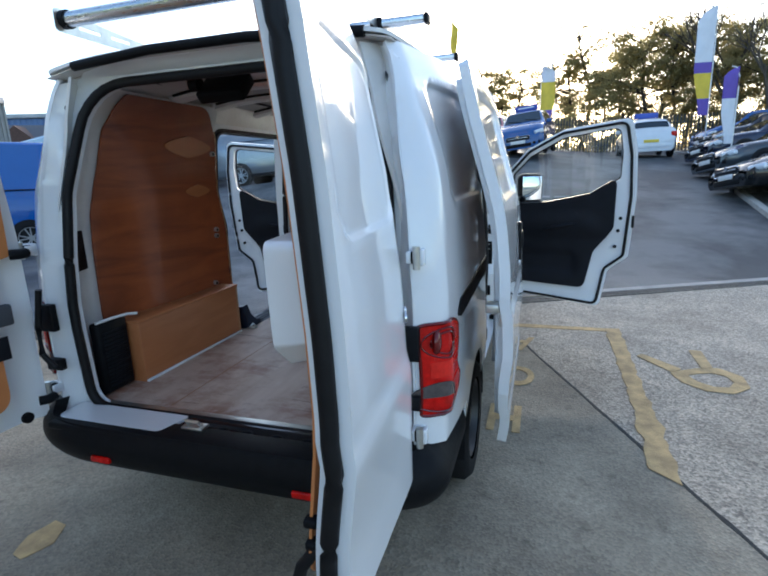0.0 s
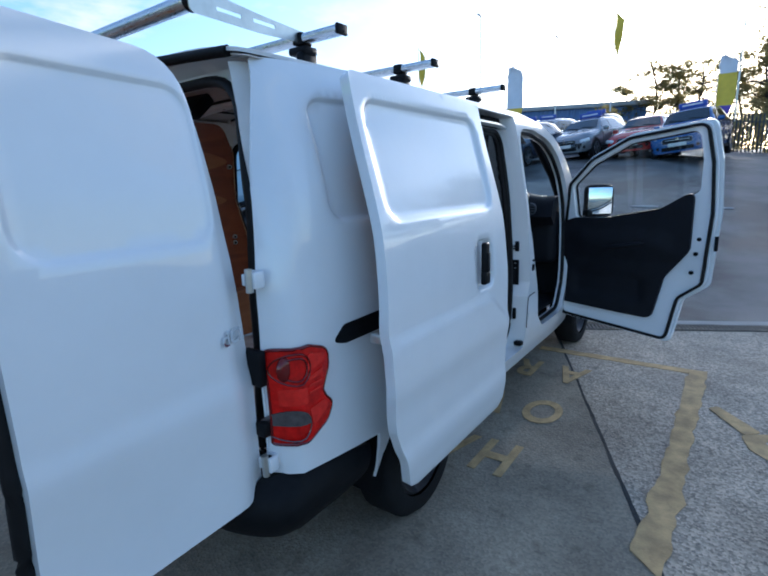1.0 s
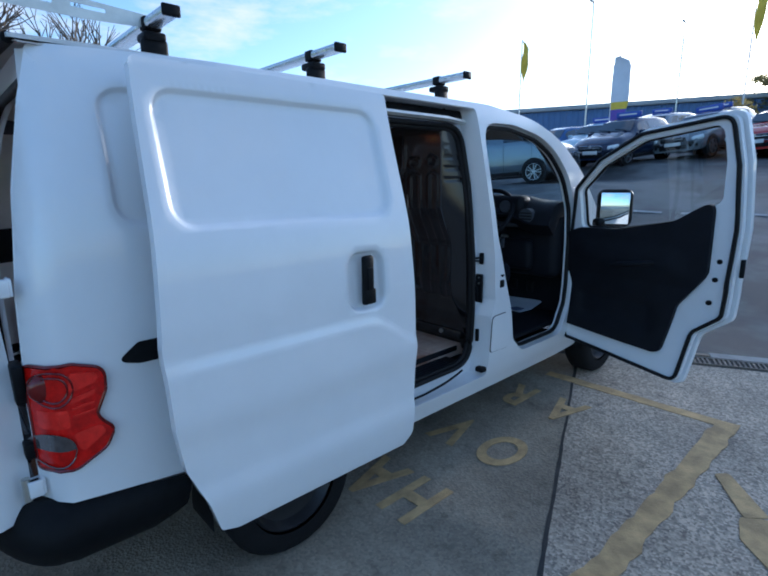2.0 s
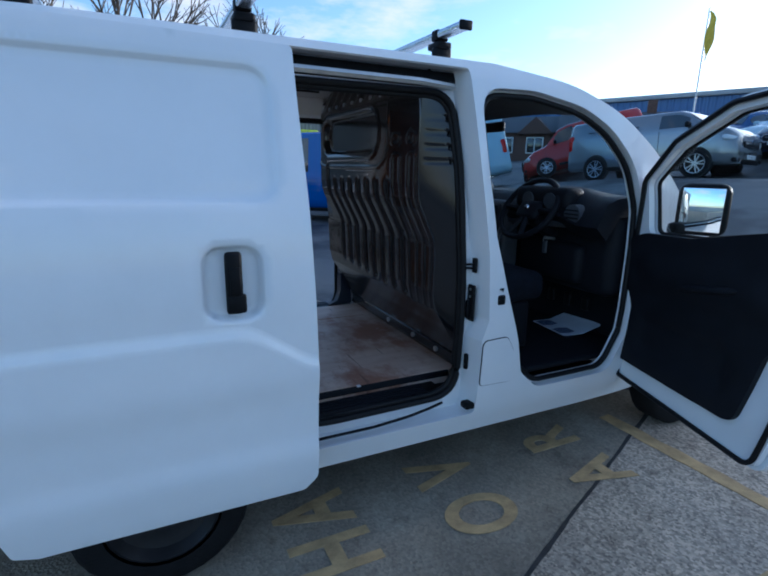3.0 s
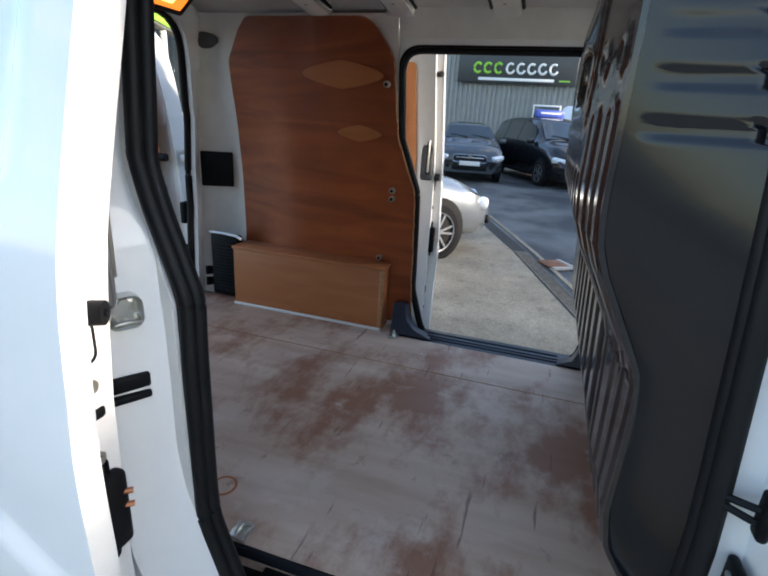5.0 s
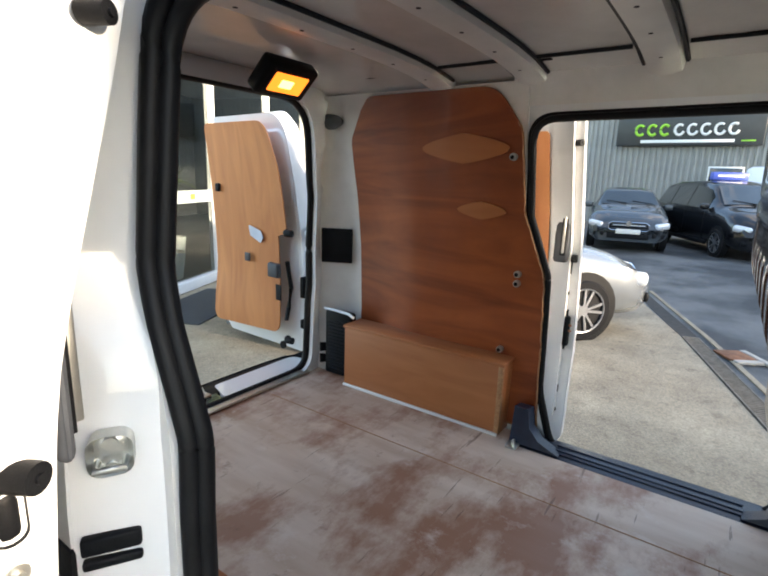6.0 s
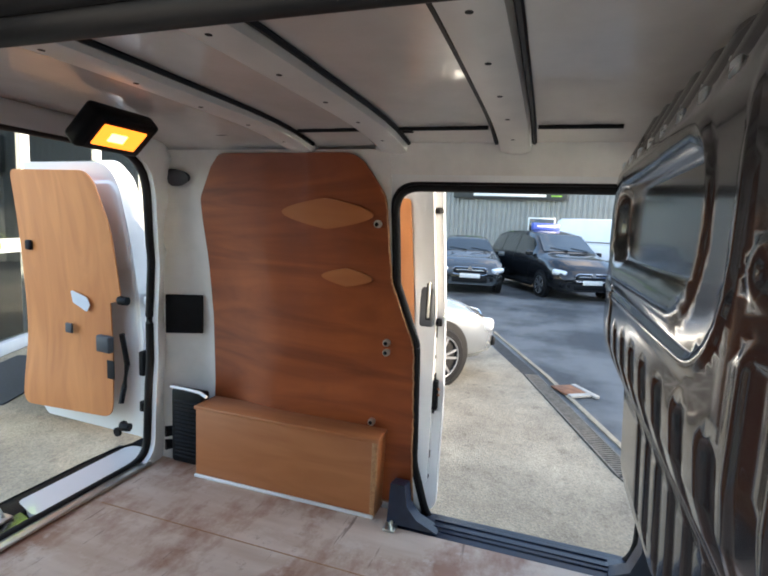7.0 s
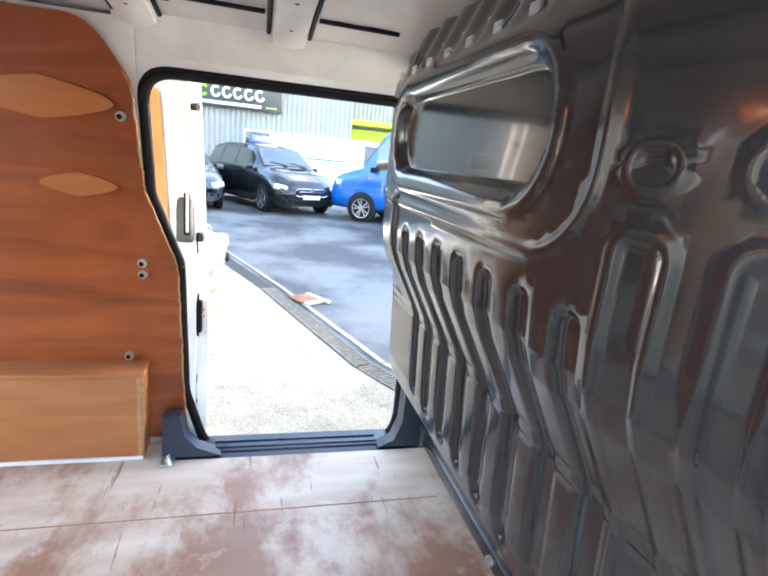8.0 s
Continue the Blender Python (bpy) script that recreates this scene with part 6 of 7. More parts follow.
BLUE_BOARD = mat("blue_board", (0.05, 0.09, 0.42), 0.4, vary=0.1, scale=5)
PLATE_W = mat("plate_white", (0.7, 0.7, 0.68), 0.4)
PLATE_Y = mat("plate_yellow", (0.75, 0.55, 0.05), 0.4)
LAMP_GLASS = mat("headlamp", (0.62, 0.66, 0.70), 0.12, 0.2, coat=1.0)
SHAPES = {
    # rows: along the length (0 the nose), roofline, belt line, half width at the roof as a share
    "hatch": dict(ws=.29, L=4.05, W=0.87, rows=[(0, .55, .52, .80), (.03, .72, .66, .86), (.12, .90, .80, .92), (.25, .99, .90, .93), (.29, 1.04, .93, .88), (.42, 1.40, .95, .70), (.52, 1.47, .96, .68), (.75, 1.46, .98, .68), (.90, 1.36, 1.0, .68), (.97, 1.05, .98, .80), (1.0, .75, .72, .84)]),
    "saloon": dict(ws=.31, L=4.65, W=0.91, rows=[(0, .52, .48, .80), (.03, .70, .64, .86), (.13, .88, .78, .92), (.27, .97, .88, .93), (.31, 1.0, .91, .88), (.44, 1.38, .93, .66), (.55, 1.44, .94, .64), (.70, 1.40, .96, .64), (.86, 1.12, .98, .74), (.96, 1.06, .98, .84), (1.0, .78, .74, .86)]),
    "mpv": dict(ws=.24, L=4.85, W=0.95, rows=[(0, .60, .56, .80), (.03, .80, .72, .86), (.12, 1.02, .90, .92), (.21, 1.10, .98, .92), (.24, 1.14, 1.02, .88), (.38, 1.62, 1.04, .74), (.50, 1.72, 1.05, .73), (.80, 1.70, 1.07, .73), (.94, 1.60, 1.09, .73), (.985, 1.2, 1.08, .84), (1.0, .8, .76, .86)]),
    "suv": dict(ws=.28, L=4.2, W=0.88, rows=[(0, .68, .62, .82), (.03, .88, .80, .88), (.12, 1.06, .94, .93), (.25, 1.12, 1.02, .93), (.28, 1.16, 1.05, .88), (.40, 1.58, 1.07, .74), (.50, 1.65, 1.08, .73), (.80, 1.64, 1.10, .73), (.93, 1.54, 1.12, .73), (.98, 1.2, 1.1, .84), (1.0, .8, .76, .86)]),
    "van": dict(ws=.165, L=5.5, W=0.99, rows=[(0, .74, .60, .86), (.012, 1.02, .84, .90), (.05, 1.17, 1.0, .94), (.13, 1.31, 1.14, .95), (.165, 1.37, 1.22, .92), (.265, 2.04, 1.28, .86), (.31, 2.19, 1.28, .85), (.60, 2.24, 1.28, .85), (.97, 2.22, 1.28, .85), (.995, 2.14, 1.28, .87), (1.0, 1.2, 1.1, .92)]),
    "small_van": dict(ws=.22, L=4.4, W=0.92, rows=[(0, .62, .56, .82), (.02, .85, .76, .88), (.10, 1.06, .94, .92), (.19, 1.16, 1.04, .92), (.22, 1.20, 1.08, .90), (.34, 1.72, 1.10, .80), (.42, 1.82, 1.11, .80), (.70, 1.84, 1.12, .80), (.97, 1.80, 1.12, .80), (.995, 1.7, 1.12, .84), (1.0, 1.0, .95, .92)]),
}


def vehicle(name, kind, paint, label, x, y, heading, board=False, scale=1.0, height=1.0, rear_plate=PLATE_Y, rim=RIM, z=None, group=""):
    """heading: degrees from +x, counter-clockwise, of the way the nose points."""
    sp = SHAPES[kind]
    L, W, rows = sp["L"] * scale, sp["W"], sp["rows"]
    fx, fy = math.cos(radians(heading)), math.sin(radians(heading))
    z0, z1 = land(x - fx * 1.4, y - fy * 1.4), land(x + fx * 1.4, y + fy * 1.4)
    pitch = math.degrees(math.atan2(z1 - z0, 2.8))
    lx, ly = -fy, fx
    roll = math.degrees(math.atan2(land(x + lx * .7, y + ly * .7) - land(x - lx * .7, y - ly * .7), 1.4))
    root = thing(name, label, "van" if "van" in kind else "car", pose(x, y, (z0 + z1) / 2 + 0.006 if z is None else z) @ pose(0, 0, 0, 0, 0, heading - 90) @ pose(0, 0, 0, pitch, -roll, 0), group)
    rs = []
    prev = None
    fine = []
    for a, b in zip(rows, rows[1:]):
        for k in range(3):
            t = k / 3
            fine.append(tuple(p + (q - p) * t for p, q in zip(a, b)))
    fine.append(rows[-1])
    bm = bmesh.new()
    rings = []
    zb = 0.24 if "van" not in kind else 0.30
    for s, top, belt, wt in fine:
        yy = L / 2 - s * L
        top = top if top < 1.38 else 1.38 + (top - 1.38) * (1 + (height - 1) * 2.4)
        nose = 1 - 0.22 * max(0, 1 - s / 0.10) ** 2 - 0.12 * max(0, (s - 0.93) / 0.07) ** 2
        w = W * nose
        half_ring = [(w * 0.88, zb), (w * 0.985, zb + 0.10), (w, zb + 0.30), (w * 0.995, belt - 0.10), (w * 0.97, belt), (w * wt, max(belt + 0.01, top - 0.07)), (w * wt * 0.90, top - 0.015), (w * wt * 0.5, top + 0.012)]
        ring = [bm.verts.new((-px, yy, pz)) for px, pz in half_ring] + [bm.verts.new((px, yy, pz)) for px, pz in reversed(half_ring)]
        rings.append(ring)
        rs.append((yy, top, belt, w, wt))
    n = len(rings[0])
    for ra, rb in zip(rings, rings[1:]):
        for k in range(n):
            bm.faces.new([ra[k], ra[(k + 1) % n], rb[(k + 1) % n], rb[k]])
    bm.faces.new(rings[0])
    bm.faces.new(rings[-1][::-1])
    body = part("body", bm, paint, root, angle=50)

    def at(s):
        i = min(len(fine) - 2, max(0, next((k for k in range(len(fine) - 1) if fine[k + 1][0] >= s), len(fine) - 2)))
        a, b = fine[i], fine[i + 1]
        t = (s - a[0]) / max(1e-6, b[0] - a[0])
        ra, rb = rs[i], rs[i + 1]
        return tuple(p + (q - p) * t for p, q in zip(ra, rb))

    def side_pt(s, f, sx, o=0.006):
        yy, top, belt, w, wt = at(s)
        zt = max(belt + 0.01, top - 0.07)
        return (sx * (w * 0.97 + (w * wt - w * 0.97) * f + o), yy, belt + (zt - belt) * f + o * 0.5)
    ws0 = sp["ws"]
    if kind == "van" or kind == "small_van":
        spans = [(ws0 + 0.075, ws0 + 0.235)]
    else:
        spans = [(ws0 + 0.09, 0.545), (0.555, 0.755)] + ([(0.765, 0.90)] if kind in ("mpv", "suv") else [])
    for sx in (1, -1):
        for a, b in spans:
            bw = bmesh.new()
            cols = []
            for k in range(5):
                s = a + (b - a) * k / 4
                lo = 0.06
                hi = 0.90
                cols.append((bw.verts.new(side_pt(s, lo, sx)), bw.verts.new(side_pt(s, (lo + hi) / 2, sx)), bw.verts.new(side_pt(s, hi, sx))))
            for p, q in zip(cols, cols[1:]):
                bw.faces.new([p[0], q[0], q[1], p[1]])
                bw.faces.new([p[1], q[1], q[2], p[2]])
            part("side_window", bw, DARK_GLASS, root)
    # windscreen and rear screen
    wrow = [r for r in rows if r[0] >= ws0][:2]
    screens = [(wrow[0][0] + 0.012, wrow[1][0] - 0.006, "windscreen")]
    if "van" not in kind:
        screens.append((rows[-3][0] + 0.008, rows[-2][0] - 0.012, "rear_screen"))
    for a, b, nm in screens:
        bw = bmesh.new()
        rr = []
        for k in range(5):
            yy, top, belt, w, wt = at(a + (b - a) * k / 4)
            xw = w * wt * 0.90
            off = 0.012
            rr.append([bw.verts.new((xw * u, yy + (off if nm == "windscreen" else -off), top - 0.015 + off + 0.02 * (1 - u * u))) for u in (-1, -0.5, 0, 0.5, 1)])
        for p, q in zip(rr, rr[1:]):
            for k in range(4):
                bw.faces.new([p[k], p[k + 1], q[k + 1], q[k]])
        part(nm, bw, DARK_GLASS, root)
    wr = 0.315 if kind != "van" else 0.345
    for sx in (1, -1):
        for s in (0.210 if kind == "saloon" else 0.185, 0.80 if "van" not in kind else 0.78):
            yy = L / 2 - s * L
            part("arch", rod((sx * (W - 0.13), yy, wr + 0.02), (sx * (W + 0.004), yy, wr + 0.02), wr + 0.055, 24), RUBBER, root)
            wh = part("wheel", turned([(-0.10, wr * .72), (-0.10, wr * .92), (-0.07, wr), (0.07, wr), (0.10, wr * .92), (0.10, wr * .72)], 24, caps=False), TYRE, root, at=pose(sx * (W - 0.075), yy, wr))
            part("rim_barrel", turned([(sx * 0.0, wr * .70), (sx * 0.098, wr * .735), (sx * 0.104, wr * .72), (sx * 0.100, wr * .685), (sx * 0.03, wr * .66), (sx * 0.02, 0.005)], 24), RIM_BLACK if rim is RIM else rim, wh)
            sb = turned([(sx * 0.092, wr * .735), (sx * 0.105, wr * .725), (sx * 0.102, wr * .685), (sx * 0.09, wr * .68)], 28, caps=False)
            sb = rod((sx * 0.05, 0, 0), (sx * 0.095, 0, 0), wr * 0.17, 14, bm=sb)
            for k in range(10):
                a = k * math.tau / 10 + 0.2 * (k % 2)
                sb = block((0.018, wr * 0.075, wr * 0.58), (sx * 0.088, -math.sin(a) * wr * .42, math.cos(a) * wr * .42), 0.0, bm=sb, rot=Matrix.Rotation(a, 4, "X"))
            part("spokes", sb, rim, wh, "alloy spokes")
        yy, top, belt, w, wt = at(0.055)
        hl = part("headlight", block((0.36, 0.22, 0.15), (sx * (w - 0.135), yy + 0.035, belt - 0.080), 0.055, 3, rot=Matrix.Rotation(radians(-sx * 32), 4, "Z") @ Matrix.Rotation(radians(-sx * 9), 4, "Y")), LAMP_GLASS, root, "clear headlight")
        part("lamp_bowl", rod((sx * (w - 0.17), yy + 0.10, belt - 0.085), (sx * (w - 0.17), yy + 0.152, belt - 0.085), 0.042, 14), DARK_GLASS, hl)
        part("fog_recess", block((0.26, 0.07, 0.11), (sx * (w - 0.19), L / 2 - 0.045, 0.40), 0.03, 2, rot=Matrix.Rotation(radians(-sx * 16), 4, "Z")), BLACK, root)
        for sd in ((0.335, 0.555, 0.76) if "van" not in kind else (0.20, 0.395)):
            zt_ = at(sd)[2]
            part("door_gap", block((0.006, 0.009, zt_ - 0.38), (sx * (W + 0.0005), L / 2 - sd * L, (zt_ + 0.30) / 2), 0.001), RUBBER, root)
        yy, top, belt, w, wt = at(0.975)
        tz = belt - 0.10 if "van" not in kind else 1.15
        part("tail_light", block((0.18, 0.16, 0.20 if "van" not in kind else 0.46), (sx * (w - 0.075), yy, tz), 0.04, 3), RED_LENS, root, "red tail light")
        s = ws0 + 0.07
        yy, top, belt, w, wt = at(s)
        part("door_mirror", block((0.20, 0.10, 0.14), (sx * (w + 0.07), yy, belt + 0.08), 0.04, 3), paint if "van" not in kind else BLACK, root)
        part("door_handle", block((0.02, 0.17, 0.03), (sx * (W + 0.002), L / 2 - 0.52 * L, (0.82 if "van" not in kind else 1.0)), 0.008), paint if "van" not in kind else BLACK, root)
        part("sill", block((0.06, L * 0.46, 0.10), (sx * (W - 0.02), -0.02 * L, zb + 0.03), 0.02), BLACK, root)
    yy = L / 2
    part("grille", block((W * 0.95, 0.05, 0.16), (0, yy - 0.005, 0.60 if "van" not in kind else 0.78), 0.02), BLACK, root)
    part("lower_grille", block((W * 1.05, 0.05, 0.13), (0, yy - 0.012, 0.36), 0.02), BLACK, root)
    if "van" not in kind:
        ring = [(W * 0.49, 0.53), (W * 0.50, 0.64), (W * 0.42, 0.69), (-W * 0.42, 0.69), (-W * 0.50, 0.64), (-W * 0.49, 0.53), (-W * 0.42, 0.50), (W * 0.42, 0.50)]
        part("grille_frame", tube([(gx, yy + 0.022, gz) for gx, gz in ring], 0.011, 6, True), CHROME, root, "chrome grille surround")
        for sx in (1, -1):
            line = tube([side_pt(ws0 + 0.09 + (0.80 - ws0) * k / 8, 0.03, sx, 0.009) for k in range(9)], 0.008, 5)
            part("window_strip", line, CHROME if paint in (P_BLACK, P_SILVER) else BLACK, root)
    for q in range(3):
        part("grille_slat", block((W * 0.88, 0.02, 0.012), (0, yy + 0.02, (0.55 if "van" not in kind else 0.73) + 0.05 * q), 0.003), TRIM_GREY, root)
    part("emblem", rod((0, yy + 0.018, 0.66 if "van" not in kind else 0.86), (0, yy + 0.034, 0.66 if "van" not in kind else 0.86), 0.055, 18), CHROME, root, "plain chrome emblem")
    for q in (-1, 1):
        part("wiper", rod((q * 0.30 - 0.25, L / 2 - (ws0 + 0.010) * L, at(ws0 + 0.010)[1] + 0.035), (q * 0.30 + 0.22, L / 2 - (ws0 + 0.030) * L, at(ws0 + 0.030)[1] + 0.035), 0.008, 5), BLACK, root)
    part("grille_bar", block((W * 0.80, 0.03, 0.018), (0, yy + 0.016, 0.62 if "van" not in kind else 0.80), 0.004), CHROME, root)
    part("number_plate", block((0.52, 0.02, 0.11), (0, yy + 0.024, 0.475), 0.004), PLATE_W, root)
    rp = part("number_plate", block((0.52, 0.02, 0.11), (0, -yy - 0.012, 0.62 if "van" not in kind else 0.70), 0.004), rear_plate, root)
    part("rear_bumper", block((W * 1.72, 0.12, 0.22), (0, -yy + 0.05, 0.44), 0.04, 3), paint if "van" not in kind else BLACK, root)
    if board:
        bt = at(0.58)[1]
        b2 = part("roof_board", block((0.86, 0.16, 0.20), (0, L / 2 - 0.56 * L, bt + 0.13), 0.02), BLUE_BOARD, root, "blue lettered roof board")
        part("print_bar", block((0.62, 0.004, 0.05), (0, L / 2 - 0.56 * L + 0.083, bt + 0.14), 0.001), PLATE_W, b2)
    if kind == "van":
        part("side_rail", block((0.012, L * 0.33, 0.03), (W + 0.004, -L * 0.18, 1.42), 0.004), TRIM, root)
        part("side_rail", block((0.012, L * 0.33, 0.03), (-W - 0.004, -L * 0.18, 1.42), 0.004), TRIM, root)
    return root


P_BLACK = car_paint("black_car_paint", (0.005, 0.0055, 0.007))
P_NAVY = car_paint("navy_car_paint", (0.012, 0.02, 0.05))
P_BLUE = car_paint("blue_van_paint", (0.004, 0.085, 0.36))
P_MID = car_paint("mid_blue_paint", (0.03, 0.09, 0.26))
P_SILVER = car_paint("silver_car_paint", (0.24, 0.26, 0.28), 0.5)
P_GREY = car_paint("grey_car_paint", (0.06, 0.07, 0.08), 0.3)
P_WHITE = car_paint("white_car_paint", (0.72, 0.74, 0.76))
P_RED = car_paint("red_car_paint", (0.36, 0.03, 0.025))
P_SKY = car_paint("pale_blue_van_paint", (0.42, 0.56, 0.64))

vehicle("silver_car", "saloon", P_SILVER, "silver hatchback with alloy wheels on the apron", -3.60, -0.67, 138, scale=0.93)
vehicle("grey_car", "hatch", P_GREY, "dark grey hatchback parked by the shed", -13.7, -0.45, 12, rear_plate=PLATE_W)
vehicle("black_car", "mpv", P_BLACK, "black people carrier with a blue roof board", -14.3, 1.85, 27, board=True)
vehicle("white_van", "van", P_WHITE, "white panel van with a roof rack by the shed", -18.2, 4.9, 80)
vehicle("blue_van", "van", P_BLUE, "bright blue panel van parked in the yard", -11.56, 6.2, 235, height=1.12)
vehicle("white_van", "van", P_SKY, "tall white panel van seen from its rear corner", -13.1, 10.75, 232, height=1.12)
vehicle("red_van", "small_van", P_RED, "red compact van parked on the slope", -11.7, 16.5, 227)
vehicle("silver_van", "van", P_SILVER, "silver panel van parked beside the road", -7.4, 14.7, 9, height=0.78, scale=0.86)
vehicle("white_car", "hatch", P_WHITE, "white hatchback with a blue roof board, seen from behind", 5.15, 22.4, 88, board=True)
for k, (nm, kd, pt, lab, xx, yy, hd) in enumerate((
        ("black_car", "saloon", P_GREY, "dark grey saloon in the row by the kerb", 7.7, 15.1, 193),
        ("navy_car", "saloon", P_NAVY, "navy saloon in the row by the kerb", 8.2, 18.1, 193),
        ("black_car", "hatch", P_BLACK, "black hatchback in the row by the kerb", 9.0, 21.3, 193),
        ("blue_car", "suv", P_MID, "blue estate car in the row by the kerb", 9.6, 24.4, 193),
        ("silver_car", "hatch", P_SILVER, "silver hatchback in the row by the kerb", 10.2, 27.4, 193),
        ("black_car", "saloon", P_BLACK, "black saloon in the row by the kerb", 7.4, 12.3, 193))):
    vehicle(nm, kd, pt, lab, xx, yy, hd, group="cars by the kerb")
for k, (nm, kd, pt, lab, xx, yy, hd, bd) in enumerate((
        ("blue_car", "suv", P_MID, "blue compact four-by-four on the sales pitch", 0.6, 20.0, 262, True),
        ("red_car", "hatch", P_RED, "red hatchback on the sales pitch", -1.0, 21.0, 262, False),
        ("silver_car", "hatch", P_SILVER, "silver hatchback on the sales pitch", -3.0, 20.6, 258, True),
        ("navy_car", "hatch", P_NAVY, "navy hatchback with a blue roof board", -5.0, 18.6, 262, True),
        ("white_car", "hatch", P_SKY, "pale blue hatchback on the sales pitch", -6.9, 20.8, 262, True),
        ("blue_car", "hatch", P_MID, "blue hatchback on the sales pitch", -8.8, 21.2, 258, False),
        ("white_car", "hatch", P_WHITE, "white hatchback on the sales pitch", -11.2, 21.4, 255, True),
        ("black_car", "suv", P_BLACK, "black four-by-four in the back row", -3.9, 25.6, 262, True),
        ("silver_car", "mpv", P_SILVER, "silver people carrier in the back row", -6.4, 25.8, 262, True),
        ("red_car", "hatch", P_RED, "red hatchback in the back row", -8.9, 26.0, 262, True),
        ("white_car", "hatch", P_WHITE, "white hatchback in the back row", -1.3, 26.0, 262, False))):
    vehicle(nm, kd, pt, lab, xx, yy, hd, board=bd, group="cars on the sales pitch")

# ---- buildings ----
CLAD = mat("grey_cladding", (0.28, 0.29, 0.28), 0.5, 0.2, vary=0.12, scale=2)
CLAD_BLUE = mat("blue_cladding", (0.10, 0.17, 0.34), 0.5, 0.1, vary=0.12, scale=1)
ROOF_PALE = mat("pale_roof", (0.42, 0.43, 0.44), 0.6, vary=0.15, scale=1)
BRICK = mat("dark_brick", (0.13, 0.075, 0.055), 0.9, vary=0.35, scale=12, bump=0.3, bump_scale=40)
SLATE = mat("slate", (0.06, 0.065, 0.075), 0.7, vary=0.25, scale=8)
LIME = mat("lime_shutter", (0.42, 0.58, 0.03), 0.5, vary=0.1, scale=3)
DARK_SIGN = mat("dark_sign", (0.035, 0.04, 0.042), 0.4, vary=0.15, scale=2)
LIME_SIGN = mat("lime_sign", (0.30, 0.62, 0.05), 0.4)
WHITE_SIGN = mat("white_sign", (0.80, 0.80, 0.78), 0.4)
FRAME = mat("white_frame", (0.78, 0.78, 0.76), 0.4, vary=0.05, scale=5)


def cladding(a, b, z0, z1, pitch, material, parent, name="wall", depth=0.05):
    """A wall of ribbed sheeting from a to b."""
    a, b = Vector(a), Vector(b)
    d = (b - a)
    n = int(d.length / pitch)
    nr = Vector((d.y, -d.x)).normalized() * depth
    bm = bmesh.new()
    lo, hi = [], []
    for k in range(n):
        for f, o in ((0.0, 0), (0.45, 0), (0.55, 1), (0.90, 1)):
            p = a + d * ((k + f) / n) + nr * o
            lo.append(bm.verts.new((p.x, p.y, z0)))
            hi.append(bm.verts.new((p.x, p.y, z1)))
    for k in range(len(lo) - 1):
        bm.faces.new([lo[k], lo[k + 1], hi[k + 1], hi[k]])
    return part(name, bm, material, parent, angle=20)


shed = thing("sales_building", "grey ribbed-metal sales shed with a dark sign", "building", pose(0, 0, 0))
cladding((-21, 5.4), (-21, -16), -0.1, 6.2, 0.20, CLAD, shed)
cladding((-30, 5.4), (-21, 5.4), -0.1, 6.2, 0.20, CLAD, shed)
part("roof", block((12, 22.4, 0.3), (-26.4, -5.3, 6.35), 0.05), ROOF_PALE, shed)
part("eaves", block((0.25, 21.6, 0.25), (-20.95, -5.3, 6.15), 0.03), DARK_SIGN, shed)
sg = part("sign_board", block((0.10, 4.7, 1.45), (-20.78, 0.08, 3.76), 0.02), DARK_SIGN, shed, "dark sign board with pale lettering shapes")
for k in range(3):
    b2 = tube([(-20.71, -1.45 + 0.42 * k + 0.15 * math.cos(a), 3.60 + 0.18 * math.sin(a)) for a in np.linspace(0.7, math.tau - 0.7, 14)], 0.055, 6)
    part("sign_shape", b2, LIME_SIGN, sg, "lime round sign shape")
for k in range(5):
    b2 = tube([(-20.71, -0.14 + 0.42 * k + 0.15 * math.cos(a), 3.60 + 0.18 * math.sin(a)) for a in np.linspace(0.9, math.tau - 0.3, 14)], 0.05, 6)
    part("sign_shape", b2, WHITE_SIGN, sg, "white round sign shape")
part("sign_bar", block((0.03, 3.0, 0.11), (-20.715, 0.10, 3.19), 0.005), WHITE_SIGN, sg)
part("sign_bar", block((0.03, 0.42, 0.05), (-20.715, 2.0, 3.19), 0.005), LIME_SIGN, sg)
for yy in (1.5, -7.5):
    wn2 = part("window", block((0.12, 1.1, 0.8), (-20.88, yy, 1.9), 0.02), FRAME, shed)
    part("pane", block((0.06, 0.98, 0.68), (-20.83, yy, 1.9), 0.005), DARK_GLASS, wn2)
annex = thing("workshop", "grey workshop with a lime roller shutter", "building", pose(0, 0, 0))
cladding((-23.5, 17.0), (-23.5, 5.42), -0.1, 5.4, 0.20, CLAD, annex)
part("roof", block((8, 11.6, 0.3), (-27.4, 11.2, 5.5), 0.05), ROOF_PALE, annex)
shutter = part("roller_shutter", block((0.04, 3.2, 2.86), (-23.34, 7.4, 1.50), 0.005), LIME, annex, "lime green roller shutter")
for k in range(22):
    part("slat", block((0.05, 3.2, 0.12), (-23.3, 7.4, 0.12 + k * 0.13), 0.012), LIME, shutter)
part("canopy", block((0.8, 4.0, 0.25), (-23.1, 7.4, 3.2), 0.04), LIME, annex)

